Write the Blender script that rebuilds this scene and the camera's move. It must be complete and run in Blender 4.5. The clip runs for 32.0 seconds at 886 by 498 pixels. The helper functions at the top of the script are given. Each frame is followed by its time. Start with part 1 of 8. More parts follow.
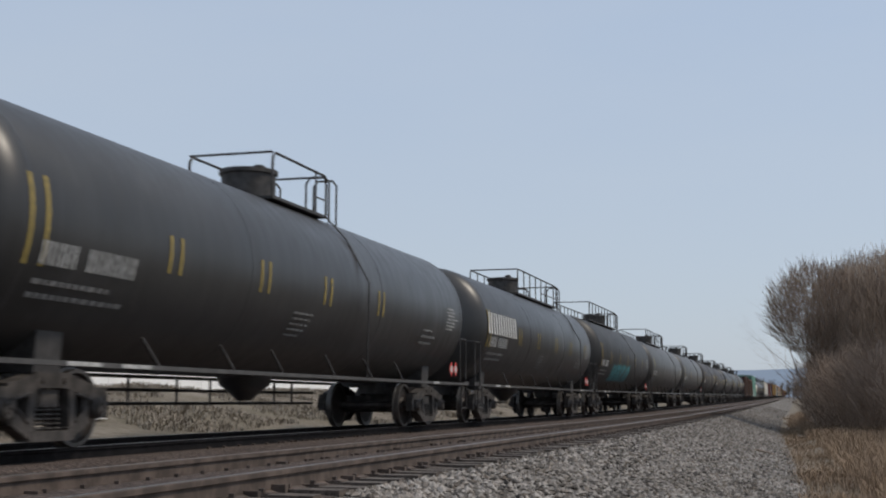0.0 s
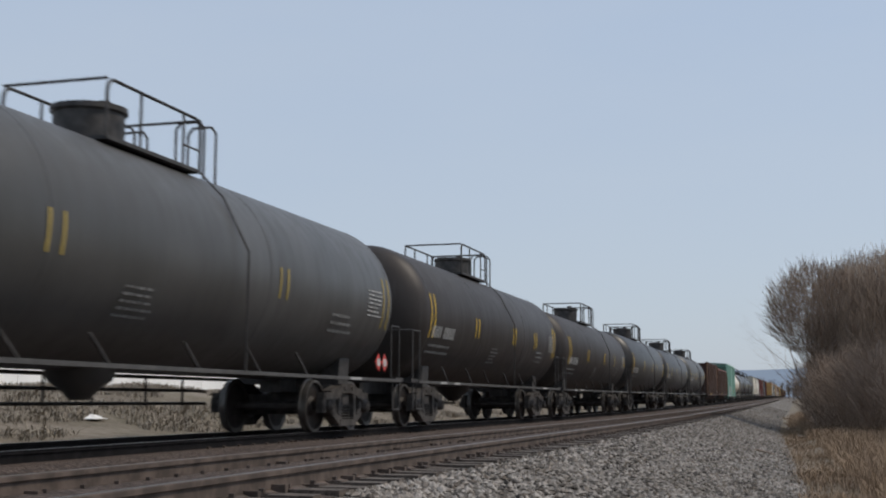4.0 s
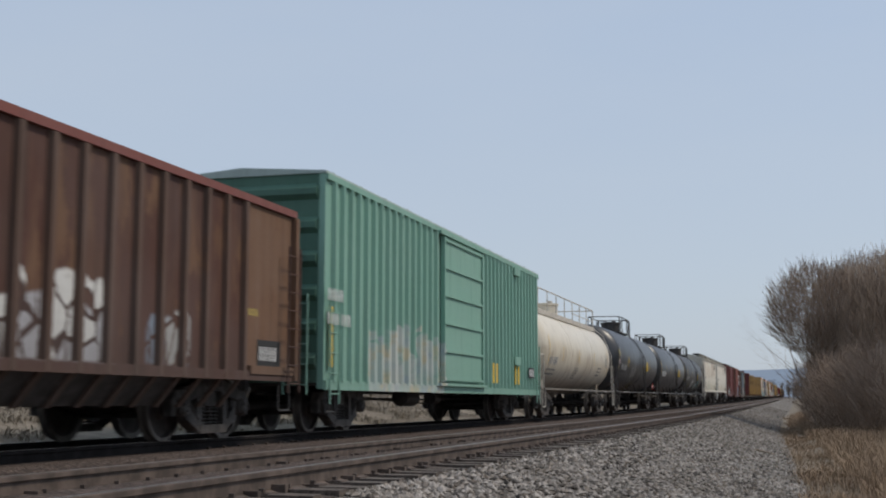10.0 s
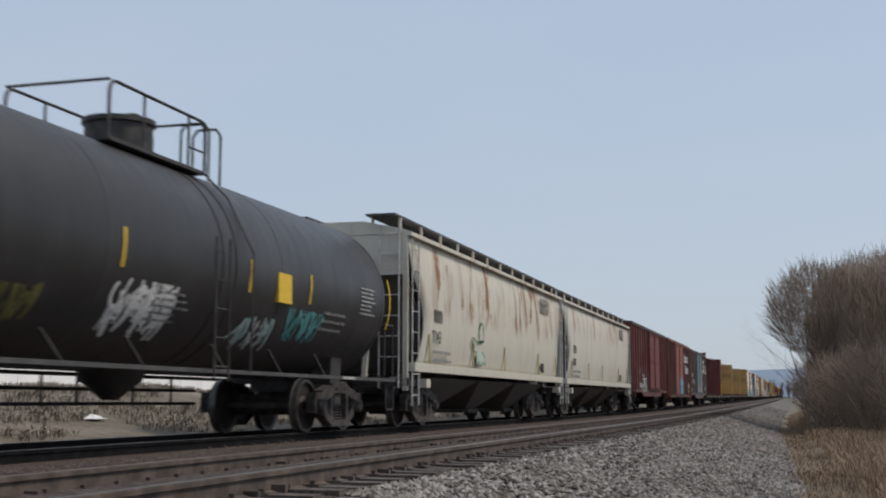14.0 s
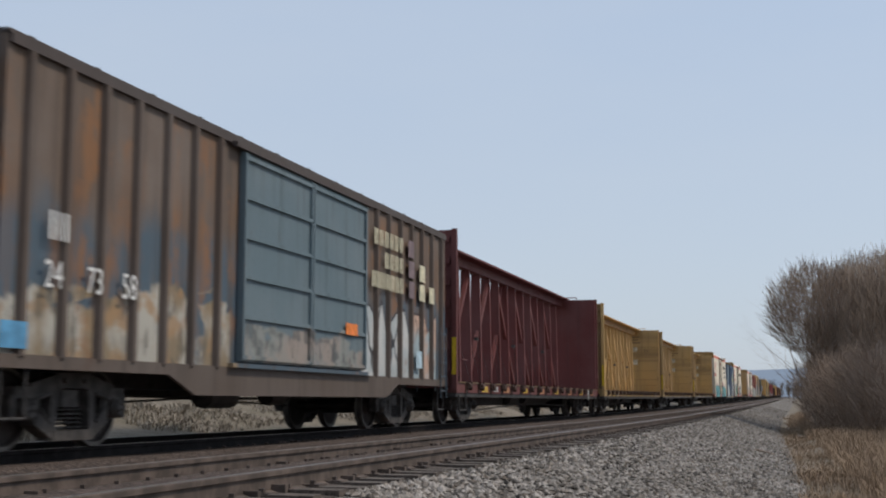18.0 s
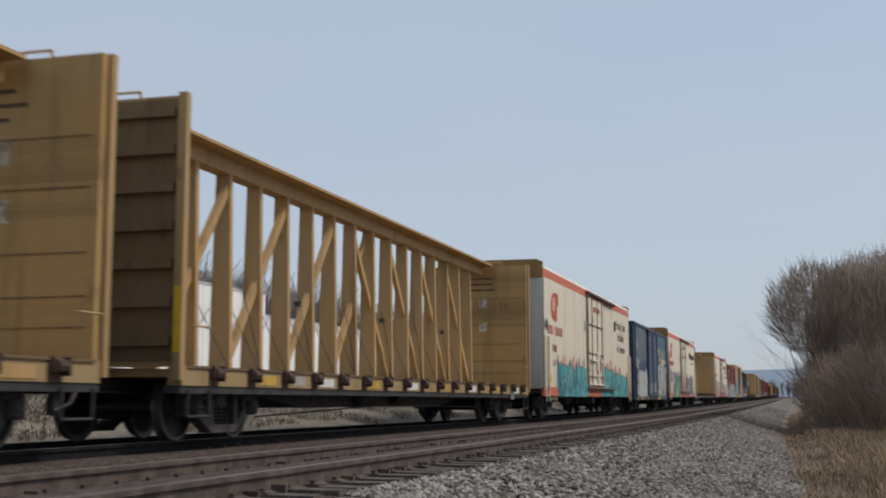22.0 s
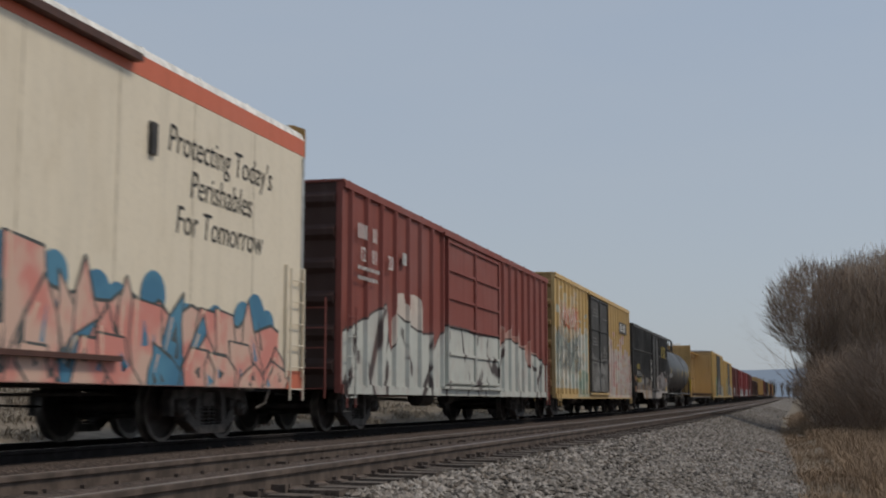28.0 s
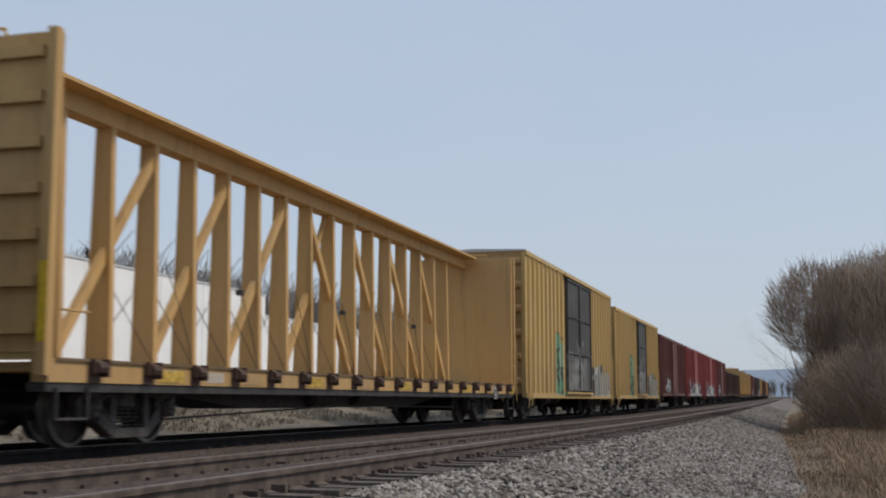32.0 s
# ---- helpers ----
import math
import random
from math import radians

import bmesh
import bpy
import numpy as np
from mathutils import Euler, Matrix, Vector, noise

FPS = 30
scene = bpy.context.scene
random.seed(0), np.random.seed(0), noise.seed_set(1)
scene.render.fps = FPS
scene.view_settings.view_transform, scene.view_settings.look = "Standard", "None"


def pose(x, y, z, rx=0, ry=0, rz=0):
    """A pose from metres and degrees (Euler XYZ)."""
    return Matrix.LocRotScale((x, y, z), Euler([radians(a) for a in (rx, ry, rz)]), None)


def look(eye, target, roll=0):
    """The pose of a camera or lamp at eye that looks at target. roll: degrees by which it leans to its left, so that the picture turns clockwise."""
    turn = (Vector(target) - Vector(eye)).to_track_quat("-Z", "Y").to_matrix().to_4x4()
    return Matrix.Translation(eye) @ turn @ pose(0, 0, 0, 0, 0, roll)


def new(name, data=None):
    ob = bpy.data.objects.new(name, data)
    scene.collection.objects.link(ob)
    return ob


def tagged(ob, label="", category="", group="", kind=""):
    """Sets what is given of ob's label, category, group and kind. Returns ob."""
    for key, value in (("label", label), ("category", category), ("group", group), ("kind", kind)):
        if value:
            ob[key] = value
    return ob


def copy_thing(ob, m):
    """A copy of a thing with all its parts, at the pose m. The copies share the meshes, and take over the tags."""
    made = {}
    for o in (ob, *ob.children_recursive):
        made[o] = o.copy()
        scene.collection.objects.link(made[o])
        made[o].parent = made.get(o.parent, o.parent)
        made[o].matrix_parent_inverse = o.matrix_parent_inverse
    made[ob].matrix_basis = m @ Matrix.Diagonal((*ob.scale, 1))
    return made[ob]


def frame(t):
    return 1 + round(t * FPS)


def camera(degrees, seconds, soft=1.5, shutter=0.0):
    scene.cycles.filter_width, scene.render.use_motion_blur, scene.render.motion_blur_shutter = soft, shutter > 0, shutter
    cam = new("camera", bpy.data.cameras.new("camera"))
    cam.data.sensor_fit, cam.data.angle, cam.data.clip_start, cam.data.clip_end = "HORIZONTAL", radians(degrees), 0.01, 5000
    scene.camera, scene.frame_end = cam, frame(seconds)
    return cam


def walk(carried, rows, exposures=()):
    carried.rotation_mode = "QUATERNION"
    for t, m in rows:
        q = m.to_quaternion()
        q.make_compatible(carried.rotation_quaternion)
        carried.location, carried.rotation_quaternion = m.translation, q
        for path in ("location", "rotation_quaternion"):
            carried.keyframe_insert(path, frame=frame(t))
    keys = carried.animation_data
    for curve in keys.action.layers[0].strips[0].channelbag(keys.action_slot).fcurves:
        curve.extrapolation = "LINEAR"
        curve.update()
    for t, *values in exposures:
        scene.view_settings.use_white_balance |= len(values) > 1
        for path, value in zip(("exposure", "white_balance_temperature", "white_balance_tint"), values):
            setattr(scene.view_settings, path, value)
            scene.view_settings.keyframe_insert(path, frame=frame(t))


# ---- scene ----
# the lens and the standing camera
CAM_YAW, CAM_PITCH, CAM_ROLL = 16.11, 7.16, 0.0
EYE = (0.0, 0.0, 0.53)
cam = camera(40.06, 32.0, soft=2.0, shutter=0.15)
walk(cam, [(0.0, pose(*EYE, 90 + CAM_PITCH, CAM_ROLL, CAM_YAW)),
           (32.0, pose(*EYE, 90 + CAM_PITCH, CAM_ROLL, CAM_YAW))], exposures=(
         (0.0, 0.0, 6600, 10.0), (15.0, 0.0, 6600, 10.0), (17.5, 0.08, 6600, 10.0), (19.0, 0.12, 6650, 10.0), (20.0, 0.05, 6650, 10.0), (22.0, -0.03, 6700, 10.0),
         (23.0, -0.12, 6750, 10.0), (24.0, -0.28, 6750, 10.0), (25.0, -0.08, 6850, 10.0), (25.5, -0.2, 6850, 10.0), (27.5, -0.32, 6850, 10.0), (28.0, -0.36, 6850, 10.0),
         (29.0, -0.06, 6750, 10.0), (30.0, -0.02, 6750, 10.0), (31.0, 0.03, 6650, 10.0), (32.0, 0.03, 6650, 10.0)))

# ---- light: thin high haze, the sun high over the right-hand side of the line ----
SUN_EL, SUN_AZ = radians(54), radians(76)      # azimuth from +Y towards +X
world = bpy.data.worlds.new("sky")
scene.world = world
world.use_nodes = True
wn, wl = world.node_tree.nodes, world.node_tree.links
wn.clear()
w_out = wn.new("ShaderNodeOutputWorld")
w_bg = wn.new("ShaderNodeBackground")
w_sky = wn.new("ShaderNodeTexSky")
w_sky.sky_type, w_sky.sun_disc = "NISHITA", False
w_sky.sun_elevation, w_sky.sun_rotation = SUN_EL, SUN_AZ
w_sky.air_density, w_sky.dust_density, w_sky.ozone_density = 1.0, 1.5, 1.0
w_mix = wn.new("ShaderNodeMix")
w_mix.data_type = "RGBA"
w_mix.inputs[0].default_value = 0.75
w_co = wn.new("ShaderNodeTexCoord")
w_map = wn.new("ShaderNodeMapping")
w_map.inputs["Scale"].default_value = (1.2, 1.2, 4.0)
w_noise = wn.new("ShaderNodeTexNoise")
w_noise.inputs["Scale"].default_value, w_noise.inputs["Detail"].default_value = 2.2, 5.0
w_ramp = wn.new("ShaderNodeValToRGB")
w_ramp.color_ramp.elements[0].position, w_ramp.color_ramp.elements[1].position = 0.3, 0.75
w_ramp.color_ramp.elements[0].color = (4.92, 6.0, 7.65, 1)
w_ramp.color_ramp.elements[1].color = (5.38, 6.3, 7.65, 1)
wl.new(w_co.outputs["Generated"], w_map.inputs["Vector"])
wl.new(w_map.outputs[0], w_noise.inputs["Vector"])
wl.new(w_noise.outputs["Fac"], w_ramp.inputs["Fac"])
wl.new(w_sky.outputs[0], w_mix.inputs[6])
w_sep = wn.new("ShaderNodeSeparateXYZ")
w_low = wn.new("ShaderNodeMapRange")
w_low.inputs[1].default_value, w_low.inputs[2].default_value = 0.0, 0.30
w_haze = wn.new("ShaderNodeMix")
w_haze.data_type = "RGBA"
w_haze.inputs[6].default_value = (5.42, 6.2, 7.25, 1)      # paler haze near the horizon
wl.new(w_co.outputs["Generated"], w_sep.inputs[0])
wl.new(w_sep.outputs[2], w_low.inputs[0])
wl.new(w_low.outputs[0], w_haze.inputs[0])
wl.new(w_ramp.outputs[0], w_haze.inputs[7])
wl.new(w_haze.outputs[2], w_mix.inputs[7])
wl.new(w_mix.outputs[2], w_bg.inputs["Color"])
w_bg.inputs["Strength"].default_value = 0.10
wl.new(w_bg.outputs[0], w_out.inputs[0])
sun = new("sun", bpy.data.lights.new("sun", "SUN"))
sun.data.energy, sun.data.angle, sun.data.color = 2.15, radians(10.0), (1.0, 0.90, 0.77)
sun_dir = Vector((math.sin(SUN_AZ) * math.cos(SUN_EL), math.cos(SUN_AZ) * math.cos(SUN_EL), math.sin(SUN_EL)))
sun.matrix_world = look(sun_dir * 60, (0, 0, 0))

# ---- materials ----
MATS = {}


class Nodes:
    """A small helper round a material's node tree."""

    def __init__(self, name):
        self.m = bpy.data.materials.new(name)
        self.m.use_nodes = True
        self.t = self.m.node_tree
        self.b = self.t.nodes["Principled BSDF"]
        self.co = self.t.nodes.new("ShaderNodeTexCoord").outputs["Object"]

    def put(self, socket, value):
        if hasattr(value, "links") or hasattr(value, "is_linked"):
            self.t.links.new(value, socket)
        else:
            socket.default_value = value

    def noise(self, scale, detail=4.0, stretch=(1, 1, 1), rough=0.55, co=None):
        mp = self.t.nodes.new("ShaderNodeMapping")
        mp.inputs["Scale"].default_value = stretch
        self.t.links.new(co or self.co, mp.inputs["Vector"])
        n = self.t.nodes.new("ShaderNodeTexNoise")
        n.inputs["Scale"].default_value, n.inputs["Detail"].default_value = scale, detail
        n.inputs["Roughness"].default_value = rough
        self.t.links.new(mp.outputs[0], n.inputs["Vector"])
        return n.outputs["Fac"]

    def voronoi(self, scale, stretch=(1, 1, 1), feature="F1", out="Distance"):
        mp = self.t.nodes.new("ShaderNodeMapping")
        mp.inputs["Scale"].default_value = stretch
        self.t.links.new(self.co, mp.inputs["Vector"])
        n = self.t.nodes.new("ShaderNodeTexVoronoi")
        n.feature = feature
        n.inputs["Scale"].default_value = scale
        self.t.links.new(mp.outputs[0], n.inputs["Vector"])
        return n.outputs[out]

    def step(self, value, lo, hi):
        n = self.t.nodes.new("ShaderNodeMapRange")
        n.interpolation_type = "SMOOTHSTEP"
        self.put(n.inputs[0], value)
        n.inputs[1].default_value, n.inputs[2].default_value = lo, hi
        return n.outputs[0]

    def math(self, op, a, b=0.0):
        n = self.t.nodes.new("ShaderNodeMath")
        n.operation = op
        self.put(n.inputs[0], a)
        self.put(n.inputs[1], b)
        return n.outputs[0]

    def mix(self, fac, a, b):
        n = self.t.nodes.new("ShaderNodeMix")
        n.data_type = "RGBA"
        self.put(n.inputs[0], fac)
        for s, v in ((n.inputs[6], a), (n.inputs[7], b)):
            self.put(s, (*v, 1) if isinstance(v, tuple) and len(v) == 3 else v)
        return n.outputs[2]

    def xyz(self):
        n = self.t.nodes.new("ShaderNodeSeparateXYZ")
        self.t.links.new(self.co, n.inputs[0])
        return n.outputs

    def random(self):
        return self.t.nodes.new("ShaderNodeObjectInfo").outputs["Random"]

    def island(self):
        return self.t.nodes.new("ShaderNodeNewGeometry").outputs["Random Per Island"]

    def bump(self, height, strength=0.3, dist=0.01):
        n = self.t.nodes.new("ShaderNodeBump")
        n.inputs["Strength"].default_value, n.inputs["Distance"].default_value = strength, dist
        self.put(n.inputs["Height"], height)
        self.t.links.new(n.outputs[0], self.b.inputs["Normal"])

    def done(self, color, rough=0.6, metal=0.0, spec=0.5):
        self.put(self.b.inputs["Base Color"], (*color, 1) if isinstance(color, tuple) and len(color) == 3 else color)
        self.put(self.b.inputs["Roughness"], rough)
        self.b.inputs["Metallic"].default_value = metal
        self.b.inputs["Specular IOR Level"].default_value = spec
        return self.m


def shade(c, k):
    return tuple(min(1.0, v * k) for v in c)


RUST = (0.10, 0.042, 0.022)
GRIME = (0.062, 0.053, 0.046)


def paint(name, color, rust=0.1, grime=0.4, rough=0.55, fade=0.25, tags=(), streaks=0.35, rust_color=RUST, lower=None, smear=None, relief=0.3, spec=0.35, pieces=()):
    """Weathered paint on steel. tags: sprayed bands (y0, y1, z0, z1, colours, letter size) on the car's side.
    pieces: sprayed shapes (upper edge as (y, z) points, foot, two colours, line colour, line width, cell size).
    lower: (colour, height) of a second coat below; smear: (colour, z0, z1, strength) of rust run down in columns."""
    if name in MATS:
        return MATS[name]
    n = Nodes(name)
    x, y, z = n.xyz()
    big = n.noise(0.55, 4, (1, 1, 1))
    c = n.mix(n.math("MULTIPLY", n.step(big, 0.35, 0.7), fade), color, tuple(0.6 * v + 0.4 * (0.6 * v + 0.16) for v in color))
    if lower:
        edge = n.math("ADD", z, n.math("MULTIPLY", n.math("SUBTRACT", n.noise(0.8, 4, (1, 1.2, 0.4)), 0.5), 2.2))
        c = n.mix(n.math("SUBTRACT", 1.0, n.step(edge, lower[1] - 0.25, lower[1] + 0.25)), c, lower[0])
    run = n.noise(2.2, 5, (2.0, 2.0, 0.14))
    c = n.mix(n.math("MULTIPLY", n.step(run, 0.48, 0.75), streaks), c, tuple(0.45 * v + 0.02 for v in color))
    pale = n.noise(2.9, 4, (1.7, 1.7, 0.10))
    c = n.mix(n.math("MULTIPLY", n.step(pale, 0.55, 0.8), 0.4 * streaks), c, tuple(0.8 * v + 0.08 for v in color))
    fine = n.noise(14, 5)
    c = n.mix(n.math("MULTIPLY", n.step(fine, 0.45, 0.8), 0.18), c, shade(color, 0.55))
    if smear:
        col, z0, z1, k, *reach = smear
        lo = reach[0] if reach else 0.46
        halo = n.step(n.noise(0.9, 3, (0, 1.2, 0.45), 0.5), lo, lo + 0.14)
        m = n.step(n.noise(1.4, 6, (0, 1.25, 0.5), 0.66), 0.47, 0.57)
        m = n.math("MULTIPLY", m, n.math("ADD", 0.25, n.math("MULTIPLY", halo, 0.75)))
        m = n.math("MULTIPLY", m, n.math("MULTIPLY", n.step(z, z0, z0 + 0.5), n.math("SUBTRACT", 1.0, n.step(z, z1 - 0.3, z1))))
        c = n.mix(n.math("MULTIPLY", m, k), c, col)
    for i, tag in enumerate(tags):
        y0, y1, z0, z1, cols = tag[:5]
        size = tag[5] if len(tag) > 5 else 0.55
        warp = n.noise(0.9 / size, 2)
        mp = n.t.nodes.new("ShaderNodeCombineXYZ")
        n.put(mp.inputs[1], n.math("ADD", y, n.math("MULTIPLY", warp, size * 0.9)))
        n.put(mp.inputs[2], n.math("MULTIPLY", n.math("ADD", z, n.math("MULTIPLY", warp, size * 0.5)), 0.62))
        cells = []
        for feat in ("F1", "DISTANCE_TO_EDGE"):
            v = n.t.nodes.new("ShaderNodeTexVoronoi")
            v.feature = feat
            v.inputs["Scale"].default_value = 1.0 / size
            n.t.links.new(mp.outputs[0], v.inputs["Vector"])
            cells.append(v)
        sep = n.t.nodes.new("ShaderNodeSeparateColor")
        n.t.links.new(cells[0].outputs["Color"], sep.inputs[0])
        top = n.math("ADD", z, n.math("MULTIPLY", n.math("SUBTRACT", sep.outputs[2], 0.5), (0.2 if size < 0.25 else 0.55) * (z1 - z0)))
        top = n.math("ADD", top, n.math("MULTIPLY", n.math("SUBTRACT", n.noise(1.4, 3, (1, 1, 0.2)), 0.5), (0.35 if size < 0.25 else 0.6) * (z1 - z0)))
        inside = n.math("MULTIPLY", n.step(y, y0, y0 + 0.12), n.math("SUBTRACT", 1.0, n.step(y, y1 - 0.12, y1)))
        inside = n.math("MULTIPLY", inside, n.math("SUBTRACT", 1.0, n.step(top, z1 - 0.06, z1 + 0.01)))
        inside = n.math("MULTIPLY", inside, n.step(z, z0 - 0.05, z0 + 0.02))
        inside = n.math("MULTIPLY", inside, n.step(x, 1.0, 1.2))
        body = n.mix(n.step(sep.outputs[0], 0.45, 0.55), cols[0], cols[1])
        if len(cols) > 3:
            body = n.mix(n.step(sep.outputs[1], 0.74, 0.78), body, cols[3])
        body = n.mix(n.math("MULTIPLY", n.step(n.noise(2.6 / size, 3), 0.5, 0.66), 0.14), body, cols[2])
        if len(tag) > 6:
            # washed-out haze of several coats instead of outlined shapes
            body = n.mix(n.step(n.noise(1.1, 4, (0, 1, 0.8)), 0.42, 0.58), cols[0], cols[1])
            body = n.mix(n.math("MULTIPLY", n.step(n.noise(1.7, 5, (0, 1, 1.3)), 0.5, 0.62), 0.8), body, cols[-1])
            body = n.mix(n.math("MULTIPLY", n.step(n.noise(4.5, 4, (0, 1, 0.5)), 0.52, 0.66), 0.7), body, cols[2])
            inside = n.math("MULTIPLY", n.math("MULTIPLY", inside, tag[6]), n.step(n.noise(2.3, 6, (0, 1, 0.55), 0.7), 0.26, 0.50))
            c = n.mix(inside, c, body)
            continue
        line = n.math("SUBTRACT", 1.0, n.step(cells[1].outputs["Distance"], *((0.012, 0.030) if size > 1 else (0.035, 0.075))))
        body = n.mix(line, body, cols[2])
        c = n.mix(n.math("MULTIPLY", inside, 0.93), c, body)
    for tops, foot, ca, cb, ink, lw, cell in pieces:
        ya, yb = tops[0][0], tops[-1][0]
        q = n.math("DIVIDE", n.math("SUBTRACT", y, ya), yb - ya)
        rp = n.t.nodes.new("ShaderNodeValToRGB")
        el = rp.color_ramp.elements
        while len(el) < len(tops):
            el.new(0.5)
        for e_, (ty, tz) in zip(el, tops):
            e_.position, e_.color = (ty - ya) / (yb - ya), (tz / 5, tz / 5, tz / 5, 1)
        n.t.links.new(q, rp.inputs["Fac"])
        d = n.math("SUBTRACT", n.math("MULTIPLY", rp.outputs["Color"], 5.0), z)
        d = n.math("ADD", d, n.math("MULTIPLY", n.math("SUBTRACT", n.noise(5.0, 3, (0, 1, 1)), 0.5), 0.08))
        span = n.math("MULTIPLY", n.step(q, 0.0, 0.004), n.math("SUBTRACT", 1.0, n.step(q, 0.996, 1.0)))
        span = n.math("MULTIPLY", span, n.math("MULTIPLY", n.step(z, foot - 0.02, foot), n.step(x, 1.0, 1.2)))
        body = n.mix(n.step(n.noise(1.3, 4, (0, 1, 1.2)), 0.42, 0.58), ca, cb)
        if cell:
            v = n.t.nodes.new("ShaderNodeTexVoronoi")
            v.feature = "DISTANCE_TO_EDGE"
            v.inputs["Scale"].default_value = 1.0 / cell
            w_ = n.t.nodes.new("ShaderNodeCombineXYZ")
            bend = n.noise(1.1, 2, (0, 1, 1))
            n.put(w_.inputs[1], n.math("ADD", y, n.math("MULTIPLY", bend, 0.7)))
            n.put(w_.inputs[2], n.math("MULTIPLY", n.math("ADD", z, n.math("MULTIPLY", bend, 0.5)), 0.55))
            n.t.links.new(w_.outputs[0], v.inputs["Vector"])
            body = n.mix(n.math("MULTIPLY", n.math("SUBTRACT", 1.0, n.step(v.outputs["Distance"], 0.02, 0.045)), n.step(n.noise(0.9, 2, (0, 1, 1)), 0.42, 0.5)), body, ink)
        rim = n.math("MULTIPLY", n.step(d, -0.01, 0.01), n.math("SUBTRACT", 1.0, n.step(d, lw, lw + 0.015)))
        body = n.mix(rim, body, ink)
        wear = n.math("ADD", 0.72, n.math("MULTIPLY", n.step(n.noise(3.1, 6, (1, 1, 0.4), 0.7), 0.3, 0.55), 0.25))
        c = n.mix(n.math("MULTIPLY", n.math("MULTIPLY", span, n.step(d, 0.0, 0.015)), wear), c, body)
    spot = n.noise(1.3, 7, (1.4, 1.4, 0.7), 0.68)
    lo = 0.74 - 0.34 * rust
    c = n.mix(n.math("MULTIPLY", n.step(spot, lo, lo + 0.10), 0.25 + 0.6 * min(1, rust)), c, rust_color)
    low = n.math("MULTIPLY", n.math("SUBTRACT", 1.0, n.step(n.math("ADD", z, n.math("MULTIPLY", n.noise(1.2, 4, (1, 2, 0.5)), 0.9)), 1.1, 2.3)), grime)
    c = n.mix(low, c, GRIME)
    n.bump(n.math("ADD", n.noise(2.0, 3), n.math("MULTIPLY", fine, 0.25)), relief, 0.016)
    MATS[name] = n.done(c, rough, 0.0, spec)
    n.put(n.b.inputs["Roughness"], n.math("ADD", rough - 0.10, n.math("MULTIPLY", run, 0.25)))
    return MATS[name]


def plain(name, color, rough=0.6, metal=0.0, vary=0.25, scale=6.0, spec=0.4):
    if name in MATS:
        return MATS[name]
    n = Nodes(name)
    a = n.noise(scale, 5)
    c = n.mix(n.step(a, 0.35, 0.7), shade(color, 1 - vary), shade(color, 1 + vary * 0.6))
    n.bump(a, 0.2, 0.006)
    MATS[name] = n.done(c, rough, metal, spec)
    return MATS[name]


M_STEEL = plain("truck_steel", (0.066, 0.058, 0.053), 0.7, 0.0, 0.5)
M_WHEEL = plain("wheel_steel", (0.046, 0.038, 0.035), 0.65, 0.1, 0.4)
M_TREAD = plain("worn_tread", (0.15, 0.14, 0.13), 0.42, 0.7, 0.3)
M_BLACKIRON = plain("black_iron", (0.050, 0.046, 0.044), 0.6, 0.0, 0.4)
M_DARKPIPE = plain("dark_pipe", (0.042, 0.038, 0.036), 0.65, 0.0, 0.4)
M_WHITE = plain("white_lettering", (0.70, 0.70, 0.68), 0.7, 0.0, 0.2, 20)
M_STENCIL = plain("worn_white_stencil", (0.46, 0.46, 0.45), 0.7, 0.0, 0.35, 14)
M_GREYTXT = plain("dull_lettering", (0.24, 0.24, 0.235), 0.7, 0.0, 0.3, 20)
M_BLACKTXT = plain("black_lettering", (0.03, 0.03, 0.03), 0.7, 0.0, 0.2, 20)
M_YELLOW = plain("yellow_reflective_tape", (0.72, 0.47, 0.03), 0.5, 0.0, 0.15, 20)
M_DULLYEL = plain("faded_yellow_tape", (0.36, 0.27, 0.07), 0.6, 0.0, 0.2, 20)
M_RED = plain("red_lettering", (0.52, 0.10, 0.06), 0.6, 0.0, 0.15, 12)
M_BROWNTXT = plain("brown_lettering", (0.25, 0.09, 0.065), 0.6, 0.0, 0.2, 16)
M_PLACARD = plain("red_placard", (0.55, 0.06, 0.05), 0.5, 0.0, 0.1, 12)
M_RAIL = plain("rusty_rail", (0.108, 0.082, 0.068), 0.8, 0.1, 0.4, 5)
# far track's rails: much darker than the near track's
M_DARKRAIL = plain("near_black_rail", (0.020, 0.018, 0.018), 0.85, 0.0, 0.3, 5, 0.1)
M_RAILHEAD = plain("polished_rail_head", (0.30, 0.275, 0.26), 0.38, 0.85, 0.2, 8)


def make_tie_mat():
    n = Nodes("creosoted_tie")
    g = n.noise(3.0, 6, (9, 1.2, 6))
    c = n.mix(n.step(g, 0.35, 0.7), (0.045, 0.034, 0.027), (0.125, 0.098, 0.08))
    c = n.mix(n.math("MULTIPLY", n.random(), 0.5), c, (0.10, 0.085, 0.072))
    n.bump(g, 0.6, 0.012)
    return n.done(c, 0.9)


